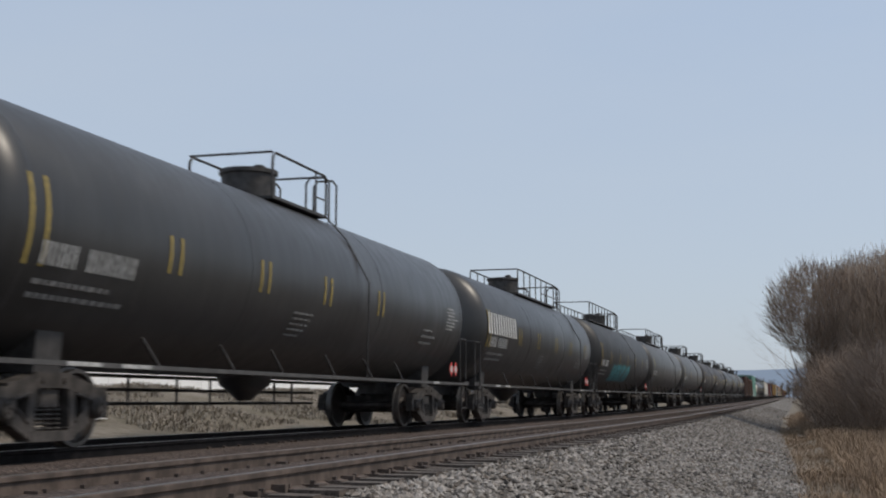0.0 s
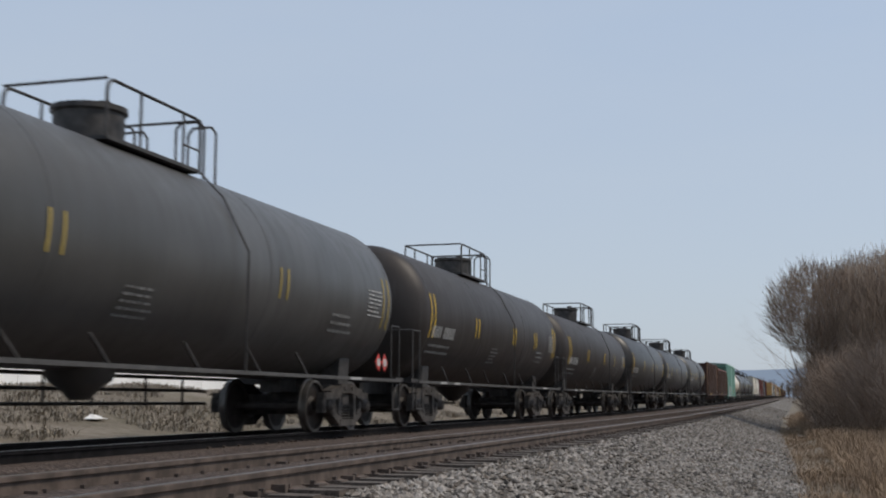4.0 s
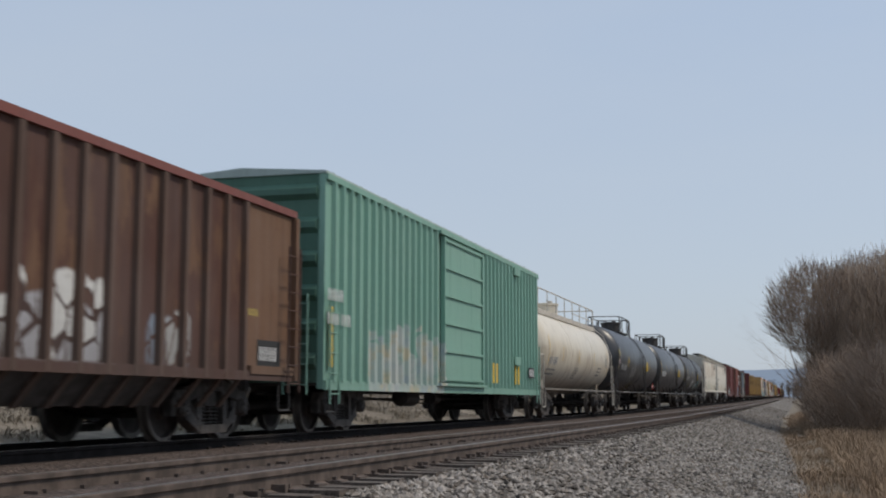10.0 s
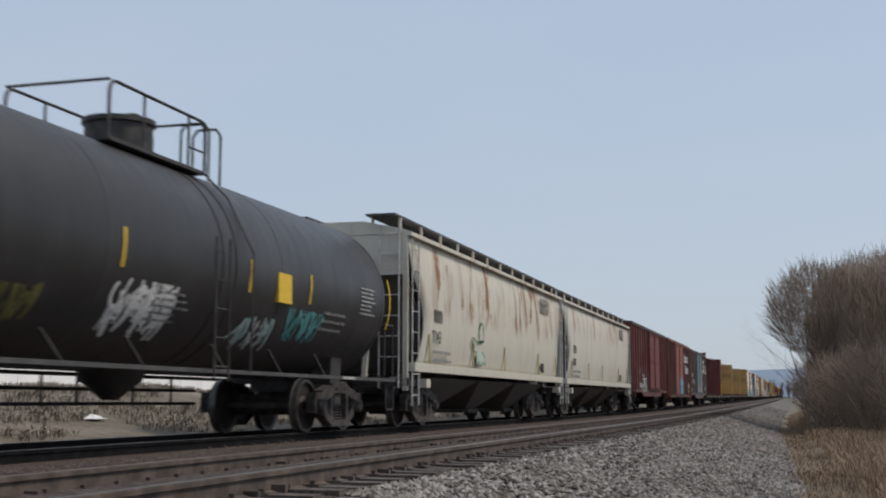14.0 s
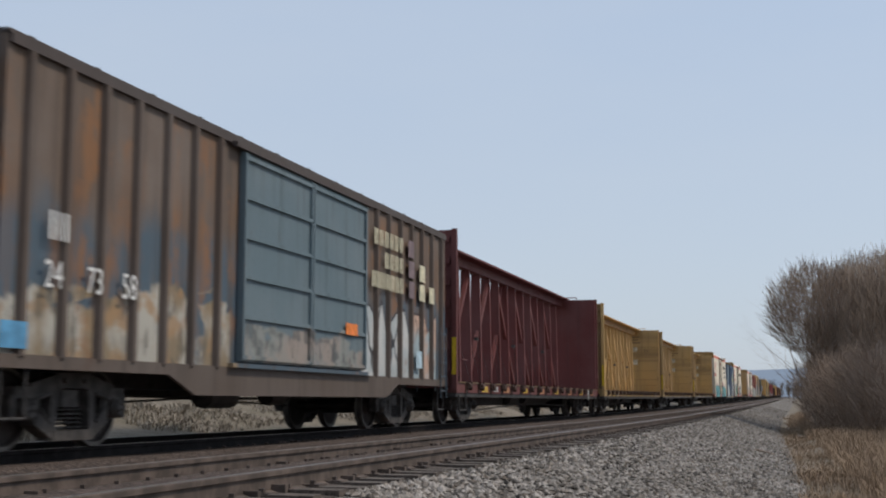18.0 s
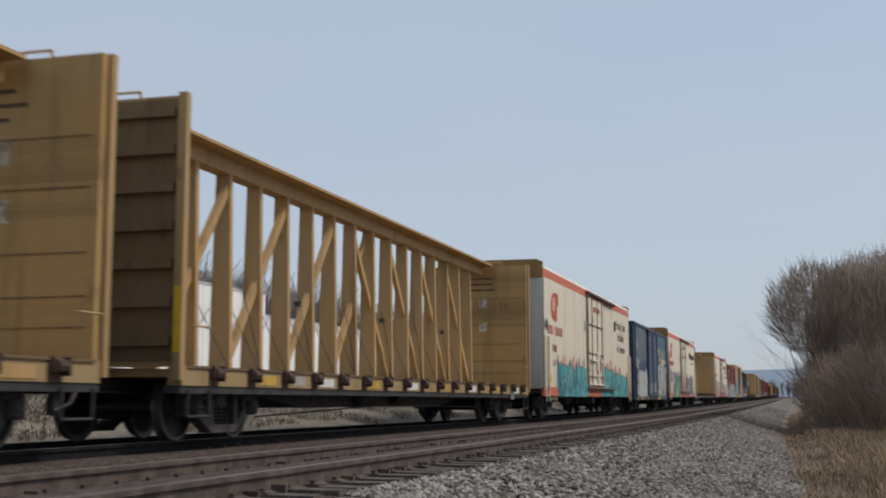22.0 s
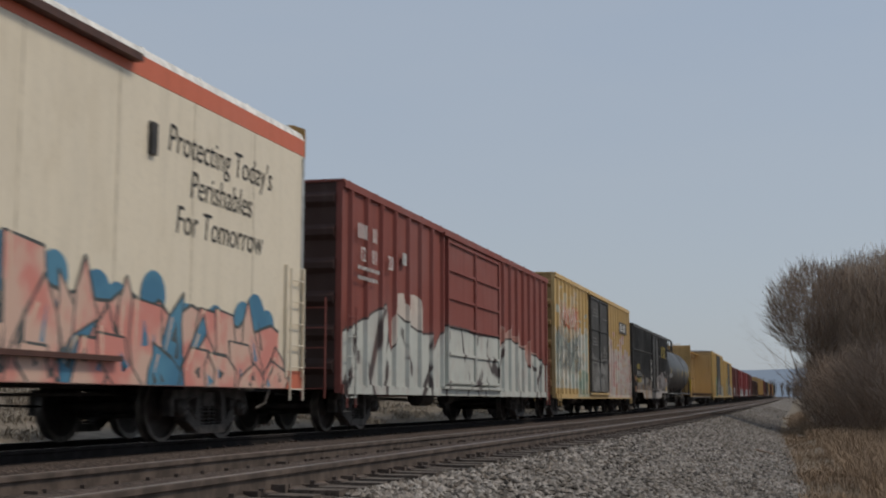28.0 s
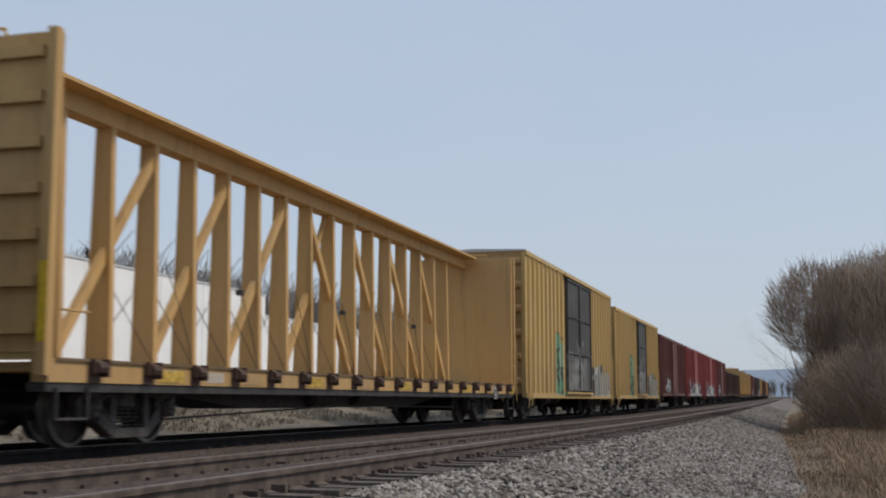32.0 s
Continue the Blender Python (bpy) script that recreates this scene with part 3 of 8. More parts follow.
def grow(mb_limb, mb_twig, r, p, d, length, rad, depth, fine, spread):
    n = 3
    q = p
    for k in range(n):
        d = (d + Vector((r.gauss(0, 0.11), r.gauss(0, 0.11), r.gauss(0.03, 0.07)))).normalized()
        e = q + d * length / n
        r0, r1 = rad * (1 - 0.22 * k), rad * (1 - 0.22 * (k + 1))
        (mb_limb if rad > fine else mb_twig).rod(q, e, r0, 5 if rad > fine else 3, r1)
        if depth > 0 and k > 0:
            for b in range(r.choice((1, 2, 2)) if depth > 1 else r.choice((2, 3))):
                side = d.orthogonal().normalized()
                side.rotate(Matrix.Rotation(r.uniform(0, 6.283), 3, d))
                nd = (d + side * r.uniform(0.35, spread) + Vector((0, 0, 0.12))).normalized()
                grow(mb_limb, mb_twig, r, e if r.random() < 0.5 else q.lerp(e, r.random()), nd, length * r.uniform(0.55, 0.82), r1 * r.uniform(0.5, 0.7), depth - 1, fine, spread)
        q = e
    if depth > 0:
        grow(mb_limb, mb_twig, r, q, d, length * 0.72, rad * 0.36, depth - 1, fine, spread)


def thicket_tree(name, label, seed, height, crown, stems, twigs, lean=0.0, bark=None):
    """Stems and limbs, then a crown filled with fine twigs. crown: centre x, centre z, half widths x, y, z."""
    bark = bark or M_BARK
    loose = 0.5 if name == "bare_shrub" else 0.34
    r = random.Random(seed)
    th = empty(name, label, "tree")
    limb, twig = MB(), MB()
    cx, cz, ax, ay, az = crown
    for s in range(stems):
        a = r.uniform(0, 6.283)
        d = Vector((math.cos(a) * r.uniform(0.05, 0.4) + lean, math.sin(a) * r.uniform(0.05, 0.4), 1)).normalized()
        grow(limb, twig, r, Vector((math.cos(a) * 0.25, math.sin(a) * 0.25, -0.15)), d, height * r.uniform(0.30, 0.40), 0.08 * r.uniform(0.6, 1.2), 3, 0.02, 0.9)
    for i in range(twigs):
        while True:
            p = Vector((r.uniform(-1, 1), r.uniform(-1, 1), r.uniform(-1, 1)))
            q = p.length
            if 0.15 < q < 1 and r.random() < 0.25 + 0.75 * q:
                break
        wob = 1 + 0.16 * noise.noise(p * 2.3 + Vector((seed, 0, 0)))
        c = Vector((cx + p.x * ax * wob, p.y * ay * wob, cz + p.z * az * wob))
        if c.z < 0.0:
            continue
        d = (c - Vector((cx * 0.3, 0, cz - az * 1.25))).normalized()
        d = (d + Vector((r.gauss(0, loose), r.gauss(0, loose), r.gauss(0.12, 0.26)))).normalized()
        l = r.uniform(0.35, 0.95)
        m1 = c + d * l * 0.55
        e = m1 + (d + Vector((r.gauss(0, 0.25), r.gauss(0, 0.25), r.gauss(0.1, 0.2)))).normalized() * l * 0.45
        r0 = r.uniform(0.008, 0.016)
        twig.rod(c, m1, r0, 3, r0 * 0.7)
        twig.rod(m1, e, r0 * 0.7, 3, 0.003)
    if name == "bare_shrub":
        twig.add(limb.v, limb.f)
        part("crown", twig, bark, th, "tangled bare brown stems")
        return th
    part("trunk", limb, bark, th, "grey-brown stems and limbs")
    part("crown", twig, bark, th, "dense bare grey-brown twigs")
    return th


TREES = [thicket_tree("leafless_tree", "leafless spreading tree with dense grey-brown twigs", 21, 8.0, (-0.1, 5.75, 2.35, 2.3, 2.3), 5, 4300, -0.06, M_GREYBARK),
         thicket_tree("leafless_tree", "leafless thicket tree with upright fine branches", 22, 8.2, (0.0, 4.6, 2.2, 2.0, 3.7), 5, 4300),
         thicket_tree("bare_shrub", "low bare shrub of tangled brown stems", 23, 3.6, (0, 1.6, 1.6, 1.5, 1.7), 6, 1300, 0.0, M_GREYBARK)]
TREE_SPOTS = [(0, 1.25, 62, 0, 1.0), (1, 2.6, 64, 80, 1.0), (1, 4.2, 61, 200, 1.0), (0, 5.6, 63, 150, 1.05), (1, 3.3, 70, 20, 1.1), (1, 6.2, 56, 300, 0.9),
              (2, 1.9, 58, 0, 1.0), (2, 2.3, 56, 90, 1.1), (2, 3.5, 53, 140, 1.1), (2, 4.7, 51, 30, 1.05), (2, 2.0, 67, 250, 1.2), (2, 5.4, 48, 200, 1.0), (1, 6.9, 68, 40, 1.1),
              (2, 2.5, 63, 60, 1.3), (2, 3.4, 60, 310, 1.3), (2, 1.6, 76, 120, 1.2), (1, 2.4, 82, 10, 0.8), (2, 4.4, 44, 15, 0.7)]
used = set()
for k, x, y, rz, s in TREE_SPOTS:
    m = pose(x, y, ground_z(x, y), 0, 0, rz) @ Matrix.Scale(s, 4)
    ob = TREES[k] if k not in used else copy_thing(TREES[k], m)
    used.add(k)
    ob.matrix_basis = m
    ob["group"] = "thicket beside the line"

# far side: white shed, its annex, woods on the rise behind
def shed(name, x0, x1, y0, y1, z0, h, label):
    th = empty(name, label, "building")
    wl_ = MB()
    n = int((y1 - y0) / 3.0)
    part("wall", MB().box(x1 - 0.2, x1, y0, y1, z0, h), M_CONCRETE, th)
    part("wall", MB().box(x0, x0 + 0.2, y0, y1, z0, h), M_CONCRETE, th)
    part("wall", MB().box(x0 + 0.203, x1 - 0.203, y0, y0 + 0.2, z0, h), M_CONCRETE, th)
    part("wall", MB().box(x0 + 0.203, x1 - 0.203, y1 - 0.2, y1, z0, h), M_CONCRETE, th)
    part("roof", MB().box(x0 + 0.05, x1 - 0.05, y0 + 0.05, y1 - 0.05, h + 0.004, h + 0.15), plain("roof_felt", (0.5, 0.5, 0.5), 0.8), th)
    part("coping", MB().box(x1 - 0.3, x1 + 0.06, y0, y1, h + 0.004, h + 0.12), plain("grey_coping", (0.62, 0.63, 0.64), 0.6), th)
    for i in range(n):
        yy = y0 + (i + 0.5) * (y1 - y0) / n
        part("cladding_seam", MB().box(x1 + 0.002, x1 + 0.03, yy - 0.03, yy + 0.03, z0, h - 0.02), M_CONCRETE, th)
    return th


shed("warehouse", -57, -40, 10, 88, 0.5, 8.8, "long plain white warehouse with flat roof")
shed("warehouse_annex", -55, -40.5, 88.3, 116, 0.5, 7.3, "lower white flat-roofed annex of the warehouse")


def woods(name, pts, h, seed, label, material, gap=1.6, spread=5.0):
    """A belt of bare trees: each a bole with rising branches."""
    r = random.Random(seed)
    mb = MB()
    for (x0, y0), (x1, y1) in zip(pts, pts[1:]):
        n = int(math.hypot(x1 - x0, y1 - y0) / gap)
        for i in range(n):
            k = i / n
            x, y = x0 + (x1 - x0) * k + r.uniform(-spread, spread), y0 + (y1 - y0) * k + r.uniform(-3, 3)
            hh = h * r.uniform(0.7, 1.08)
            z = ground_z(x, y) - 0.5
            mb.rod((x, y, z), (x + r.uniform(-0.3, 0.3), y, z + hh * 0.7), 0.2, 4, 0.08)
            for j in range(75):
                a, q = r.uniform(0, 6.283), r.uniform(0.15, 0.8)
                l = hh * r.uniform(0.2, 0.42)
                o = r.uniform(0.25, 0.8)
                p = (x, y, z + hh * q)
                e = (x + math.cos(a) * l * o, y + math.sin(a) * l * o, min(z + hh * 1.03, z + hh * q + l))
                mb.rod(p, e, 0.055, 3, 0.02)
    return tagged(new(name, mb.mesh(name, material)), label, "woods", kind="stuff")


def evergreen(x, y, h, seed):
    r = random.Random(seed)
    th = empty("evergreen_tree", "dark shaggy evergreen rising behind the warehouse roof", "tree", "evergreens behind the warehouse")
    z = ground_z(x, y)
    part("trunk", MB().rod((0, 0, -0.3), (0, 0, h * 0.95), 0.22, 6, 0.04), M_BARK, th)
    mb = MB()
    for i in range(520):
        q = r.uniform(0.3, 1.0)
        a = r.uniform(0, 6.283)
        l = (1.05 - q) * h * 0.30 * r.uniform(0.4, 1.0) + 0.25
        c, s2 = math.cos(a), math.sin(a)
        w = 0.12 + 0.1 * l
        zz = h * q
        mb.add([(0, 0, zz), (c * l * 0.6 - s2 * w, s2 * l * 0.6 + c * w, zz - l * 0.12), (c * l, s2 * l, zz - l * 0.25), (c * l * 0.6 + s2 * w, s2 * l * 0.6 - c * w, zz - l * 0.12)], [(0, 1, 2, 3)])
    part("crown", mb, plain("dark_needles", (0.035, 0.05, 0.035), 0.9), th, "dark green needle boughs")
    th.location = (x, y, z)


for k, (x, y, h) in enumerate(((-66, 95.5, 13.6), (-66.5, 98.5, 14.0), (-66, 103.5, 14.3), (-67, 106, 13.8), (-65, 109, 13.2))):
    evergreen(x, y, h, 60 + k)
woods("near_woods", [(-66, 60), (-68, 112)], 13.7, 14, "bare grey-brown woods behind the warehouse", M_FARWOOD, 0.8)
woods("middle_woods", [(-67, 112), (-69, 200), (-74, 420)], 15.4, 15, "bare brown woods beyond the annex", M_FARWOOD, 0.7)
woods("far_woods", [(-90, 120), (-110, 330), (-150, 700)], 14, 4, "hazy bare woods behind the line", M_FARWOOD)
woods("line_end_woods", [(-60, 640), (-10, 620), (60, 600)], 9, 5, "brown bare woods where the line disappears", M_FARWOOD)
hill = MB()
hx = [-2600 + 100 * i for i in range(53)]
hill.v = [(x, 3000, -20) for x in hx] + [(x, 3100, 74 + 8 * math.sin(x * 0.0013 + 1.0) + 5 * noise.noise(Vector((x * 0.004, 0, 0)))) for x in hx] + [(x, 3600, -20) for x in hx]
n = len(hx)
hill.f = [(j * n + i, j * n + i + 1, (j + 1) * n + i + 1, (j + 1) * n + i) for j in range(2) for i in range(n - 1)]
tagged(new("backdrop_hills", hill.mesh("backdrop_hills", M_HILL, True)), "long low blue hills on the horizon", "hills", kind="structure")


# ---- freight cars: x across (+x faces the viewer), y along the train, z up from the rail ----
CACHE, WHEELS, CARS = {}, [], []


def cached(key, make):
    if key not in CACHE:
        CACHE[key] = make()
    return CACHE[key]


def m_side_frame():
    """A cast frame: pedestal jaws, a deep top chord, a bowed bottom chord and the spring window."""
    mb = MB()
    for s in (-1, 1):
        # roof and legs of the pedestal jaw over the bearing
        mb.tbox(-0.10, 0.10, s * 0.89 - 0.20, s * 0.89 + 0.20, 0.565, 0.69, 0.03)
        mb.tbox(-0.085, 0.085, s * 0.89 + s * 0.20 - 0.05, s * 0.89 + s * 0.20 + 0.05, 0.34, 0.60, 0.02)
        mb.tbox(-0.085, 0.085, s * 0.89 - s * 0.21 - 0.06, s * 0.89 - s * 0.21 + 0.06, 0.30, 0.60, 0.02)
        mb.bar((0, s * 0.70, 0.35), (0, s * 0.33, 0.17), 0.19, 0.15)
        mb.bar((0, s * 0.80, 0.64), (0, s * 0.25, 0.76), 0.19, 0.17)
        mb.bar((0, s * 0.40, 0.20), (0, s * 0.36, 0.72), 0.18, 0.13)
        mb.lathe([(0.02, 0.02), (0.02, 0.125), (0.12, 0.125), (0.15, 0.10), (0.17, 0.10), (0.175, 0.02)], "x", 14, (0, s * 0.89, 0.457))
        # rounded lips along the openings
        mb.rod((0.095, s * 0.76, 0.55), (0.095, s * 0.44, 0.62), 0.022, 6)
        mb.rod((0.095, s * 0.66, 0.46), (0.095, s * 0.45, 0.30), 0.022, 6)
    mb.tbox(-0.115, 0.115, -0.42, 0.42, 0.10, 0.215, 0.03)
    mb.tbox(-0.10, 0.10, -0.36, 0.36, 0.68, 0.85, 0.03)
    for y in (-0.2, 0.2):
        mb.rod((0.10, y, 0.765), (0.125, y, 0.765), 0.035, 8)
    return mb.mesh("side_frame", M_STEEL, True)


def m_springs():
    mb = MB()
    for y in (-0.17, 0.0, 0.17):
        for k in range(5):
            mb.lathe([(0.222 + 0.05 * k, 0.055), (0.235 + 0.05 * k, 0.07), (0.255 + 0.05 * k, 0.055)], "z", 10, (0, y, 0))
    return mb.mesh("coil_spring", M_STEEL, True)


def m_bolster():
    return MB().tbox(-1.05, 1.05, -0.2, 0.2, 0.47, 0.66, 0.04).box(-0.3, 0.3, -0.25, 0.25, 0.66, 0.85).rod((-0.7, -0.5, 0.35), (0.7, -0.5, 0.35), 0.05).rod((-0.7, 0.5, 0.35), (0.7, 0.5, 0.35), 0.05).mesh("truck", M_STEEL)


def m_wheelset():
    mb = MB()
    mb.lathe([(-1.0, 0.08), (1.0, 0.08)], "x", 10)
    for s in (-1, 1):
        prof = [(s * 0.69, 0.10), (s * 0.70, 0.40), (s * 0.685, 0.478), (s * 0.715, 0.482), (s * 0.725, 0.459), (s * 0.82, 0.455), (s * 0.82, 0.41), (s * 0.765, 0.39), (s * 0.745, 0.18), (s * 0.80, 0.13), (s * 0.80, 0.08)]
        mb.lathe(prof if s > 0 else prof[::-1], "x", 28)
        mb.rod((s * 1.0, 0, 0), (s * 1.16, 0, 0), 0.085, 10)
        for k in range(3):
            a = k * 2.094
            mb.rod((s * 1.16, 0.05 * math.cos(a), 0.05 * math.sin(a)), (s * 1.19, 0.05 * math.cos(a), 0.05 * math.sin(a)), 0.018, 6)
    me = mb.mesh("wheelset", M_WHEEL, True)
    me.materials.append(M_TREAD)
    for p in me.polygons:
        if math.hypot(p.center.y, p.center.z) > 0.425:
            p.material_index = 1
    return me


def truck(parent, y):
    t = part("truck", cached("bolster", m_bolster), None, parent, "dusty cast-steel two-axle truck")
    t.location = (0, y, 0)
    for x in (-1.0, 1.0):
        part("side_frame", cached("side_frame", m_side_frame), None, t).location = (x, 0, 0)
        tagged(part("coil_spring", cached("springs", m_springs), None, t), kind="stuff").location = (x, 0, 0)
    for s in (-0.89, 0.89):
        w = part("wheelset", cached("wheelset", m_wheelset), None, t)
        w.location = (0, s, 0.457)
        WHEELS.append((w, s))
    return t


def m_coupler():
    mb = MB()
    mb.box(-0.09, 0.09, -0.75, 0.0, 0.78, 0.94)
    mb.tbox(-0.16, 0.14, -0.02, 0.24, 0.72, 1.0, 0.05)
    mb.pipe([(-0.35, -0.2, 0.75), (-0.35, 0.0, 0.5), (-0.3, 0.25, 0.42)], 0.025)
    return mb.mesh("coupler", M_STEEL)


def running_gear(th, hl, tc, air=True):
    for y in (-tc, tc):
        truck(th, y)
    for s in (-1, 1):
        c = part("coupler", cached("coupler", m_coupler), None, th)
        c.matrix_basis = pose(0, s * (hl - 0.16), 0, 0, 0, 0 if s > 0 else 180)
    if air:
        part("centre_sill", MB().box(-0.2, 0.2, -(hl - 0.5), hl - 0.5, 0.70, 0.98), M_BLACKIRON, th)
    else:
        for s in (-1, 1):
            part("stub_sill", MB().box(-0.2, 0.2, *sorted((s * (tc - 1.0), s * (hl - 0.5))), 0.70, 1.0), M_BLACKIRON, th)
    if air:
        part("air_reservoir", MB().lathe([(-0.5, 0.05), (-0.45, 0.19), (0.45, 0.19), (0.5, 0.05)], "y", 12, (0.55, -1.2, 0.62)), M_BLACKIRON, th)
        part("brake_cylinder", MB().lathe([(-0.3, 0.15), (0.25, 0.15), (0.3, 0.04), (0.6, 0.03)], "y", 12, (0.55, 0.9, 0.62)), M_BLACKIRON, th)
        part("brake_pipe", MB().pipe([(0.35, -hl + 0.6, 0.66), (0.35, -1.0, 0.58), (0.35, 1.2, 0.58), (0.35, hl - 0.6, 0.66)], 0.022), M_DARKPIPE, th)
        part("brake_rod", MB().rod((-0.75, -tc + 1.2, 0.44), (-0.75, 0.2, 0.58), 0.018).rod((-0.75, 0.2, 0.58), (-0.75, tc - 1.2, 0.46), 0.018), M_DARKPIPE, th)


def car(name, s0, s1, label, category):
    th = empty(name, label, category, "freight cars of the passing train")
    CARS.append((th, (s0 + s1) / 2))
    return th, (s1 - s0) / 2


def ladder(th, x, y, z0, z1, rungs, w=0.42, mat=None, face="x"):
    mat = mat or M_BLACKIRON
    mb = MB()
    if face == "x":
        for q in (y - w / 2, y + w / 2):
            mb.rod((x, q, z0), (x, q, z1), 0.018)
        ld = part("ladder", mb, mat, th)
        for i in range(rungs):
            z = z0 + (i + 0.5) * (z1 - z0) / rungs
            part("rung", MB().rod((x, y - w / 2, z), (x, y + w / 2, z), 0.012), mat, ld)
    else:
        for q in (x - w / 2, x + w / 2):
            mb.rod((q, y, z0), (q, y, z1), 0.018)
        ld = part("ladder", mb, mat, th)
        for i in range(rungs):
            z = z0 + (i + 0.5) * (z1 - z0) / rungs
            part("rung", MB().rod((x - w / 2, y, z), (x + w / 2, y, z), 0.012), mat, ld)
    return ld


# -- tank cars --
P_TANK = paint("black_tank_paint", (0.029, 0.028, 0.0275), 0.08, 0.03, 0.36, 0.25, streaks=0.5, relief=0.08, spec=0.5)
P_TANKC = paint("clean_black_tank_paint", (0.033, 0.035, 0.039), 0.02, 0.02, 0.34, 0.10, streaks=0.15, relief=0.04, spec=0.65)
P_TANK2 = paint("dull_black_tank_paint", (0.023, 0.021, 0.020), 0.12, 0.03, 0.40, 0.25, streaks=0.55, relief=0.10, spec=0.45)
P_TANKD = paint("dusty_black_tank_paint", (0.052, 0.050, 0.047), 0.06, 0.03, 0.42, 0.45, streaks=0.3, relief=0.08, spec=0.5)
P_TANKB = paint("rust_browned_tank_paint", (0.026, 0.0195, 0.0165), 0.24, 0.03, 0.48, 0.22, rust_color=(0.055, 0.032, 0.022), streaks=0.55, relief=0.12)
# brown stains; the strong low grime also paints the dark reflection underneath
P_CREAM = paint("stained_shaded_cream_tank_paint", (0.66, 0.60, 0.49), 0.10, 0.9, 0.30, 0.3, rust_color=(0.27, 0.17, 0.09), streaks=0.45, relief=0.08, smear=((0.30, 0.22, 0.14), 0.5, 2.5, 0.55))


def tank_car(s0, s1, mat, label, r=1.50, zc=None, rail_h=0.66, long_rail=False, pl=(-0.8, 1.7), stripes="double", stripe_y=(), dome=0.47, seed=1, mark=None, placard=False, tag=None,
             rail_mat=None, mid_band=False, panel=None, cream=False):
    th, hl = car("tank_car", s0, s1, label, "tank car")
    rail_mat = rail_mat or M_BLACKIRON
    zc = zc or 0.92 + r
    e, h = hl - (0.95 if cream else 0.65), 0.66
    prof = [(-e + h * (1 - math.cos(a)), max(0.05, r * math.sin(a))) for a in [i * math.pi / 14 for i in range(1, 8)]]
    prof = [(-e, 0.05)] + prof + [(-y, q) for y, q in prof[::-1]] + [(e, 0.05)]
    part("tank", MB().lathe(prof, "y", 48, (0, 0, zc)), mat, th, "", True)
    rnd = random.Random(seed)
    for y in (-e + h + 0.1, -e * 0.33, e * 0.30, e - h - 0.1):
        part("weld_seam", MB().lathe([(y - 0.03, r - 0.01), (y - 0.03, r + 0.003), (y + 0.03, r + 0.003), (y + 0.03, r - 0.01)], "y", 48, (0, 0, zc)), mat, th, "", True)
    if mid_band:
        for y in (0.35, 0.75):
            part("jacket_band", MB().lathe([(y - 0.05, r - 0.01), (y - 0.05, r + 0.010), (y + 0.05, r + 0.010), (y + 0.05, r - 0.01)], "y", 48, (0, 0, zc)), mat, th, "", True)
        ladder(th, r + 0.1, 0.1, 0.8, zc + 0.3, 5)
    # saddles, stub sills and the long side sill
    tc = hl - 2.55
    for s in (-1, 1):
        part("saddle", MB().prism_y([(-1.0, 0.85), (1.0, 0.85), (1.0, 1.0), (1.02, zc - 1.02), (0.8, zc - 1.2), (-0.8, zc - 1.2), (-1.02, zc - 1.02), (-1.0, 1.0)], s * tc - 0.25, s * tc + 0.25), M_BLACKIRON if not cream else mat, th)
        ep = part("end_platform", MB().box(-1.45, 1.45, s * (hl - 0.5) - 0.35, s * (hl - 0.5) + 0.1, 0.92, 1.0), M_BLACKIRON if not cream else mat, th)
        part("hand_rail", MB().pipe([(1.38, s * (hl - 0.95), 0.95), (1.38, s * (hl - 0.95), 2.0), (1.38, s * (hl - 0.45), 2.0), (1.38, s * (hl - 0.45), 0.45)], 0.02), rail_mat, ep)
        part("hand_rail", MB().pipe([(-1.38, s * (hl - 0.45), 0.95), (-1.38, s * (hl - 0.45), 2.0), (1.38, s * (hl - 0.42), 2.0)], 0.02), rail_mat, ep)
        part("step", MB().pipe([(1.42, s * (hl - 0.55), 0.92), (1.42, s * (hl - 0.55), 0.38), (1.42, s * (hl - 0.98), 0.38), (1.42, s * (hl - 0.98), 0.92)], 0.018), rail_mat, ep)
    for x in (1.42, -1.42):
        part("side_sill", MB().box(x - 0.06, x + 0.06, -hl + 0.6, hl - 0.6, 0.91, 0.965), plain("worn_sill_steel", (0.08, 0.076, 0.073), 0.5) if not cream else mat, th)
    if not cream:
        for y in (-tc - 0.35, -tc + 0.75, tc - 0.9):
            part("sill_plate", MB().box(1.481, 1.487, y, y + rnd.uniform(0.4, 0.7), 0.915, 0.96), M_STENCIL, th, "white stencil plate on the sill")
    for y in [-5.4, -3.3, -1.6, 0.6, 2.5, 4.3]:
        if abs(y) < tc and not cream:
            part("sill_brace", MB().bar((1.40, y, 0.965), (1.34, y - 0.32, 1.30), 0.03, 0.03), M_DARKPIPE, th)
    part("outlet", MB().lathe([(0.55, 0.12), (0.72, 0.30), (0.80, 0.42), (zc - r + 0.25, 0.55)], "z", 16), mat, th, "", True)
    for z in (0.72, 0.50):
        part("under_pipe", MB().rod((-1.32, -tc + 0.9, z), (-1.32, tc - 0.9, z), 0.028), M_DARKPIPE, th)
    yy = -tc + 1.0
    while yy < tc - 0.9:
        part("pipe_hanger", MB().rod((-1.32, yy, 0.46), (-1.32, yy, 0.92), 0.022), M_DARKPIPE, th)
        yy += rnd.choice((0.9, 1.25, 1.6))
    # top fittings
    zt = zc + r
    pl0, pl1 = pl if not long_rail else (-0.70 * e, 0.88 * e)
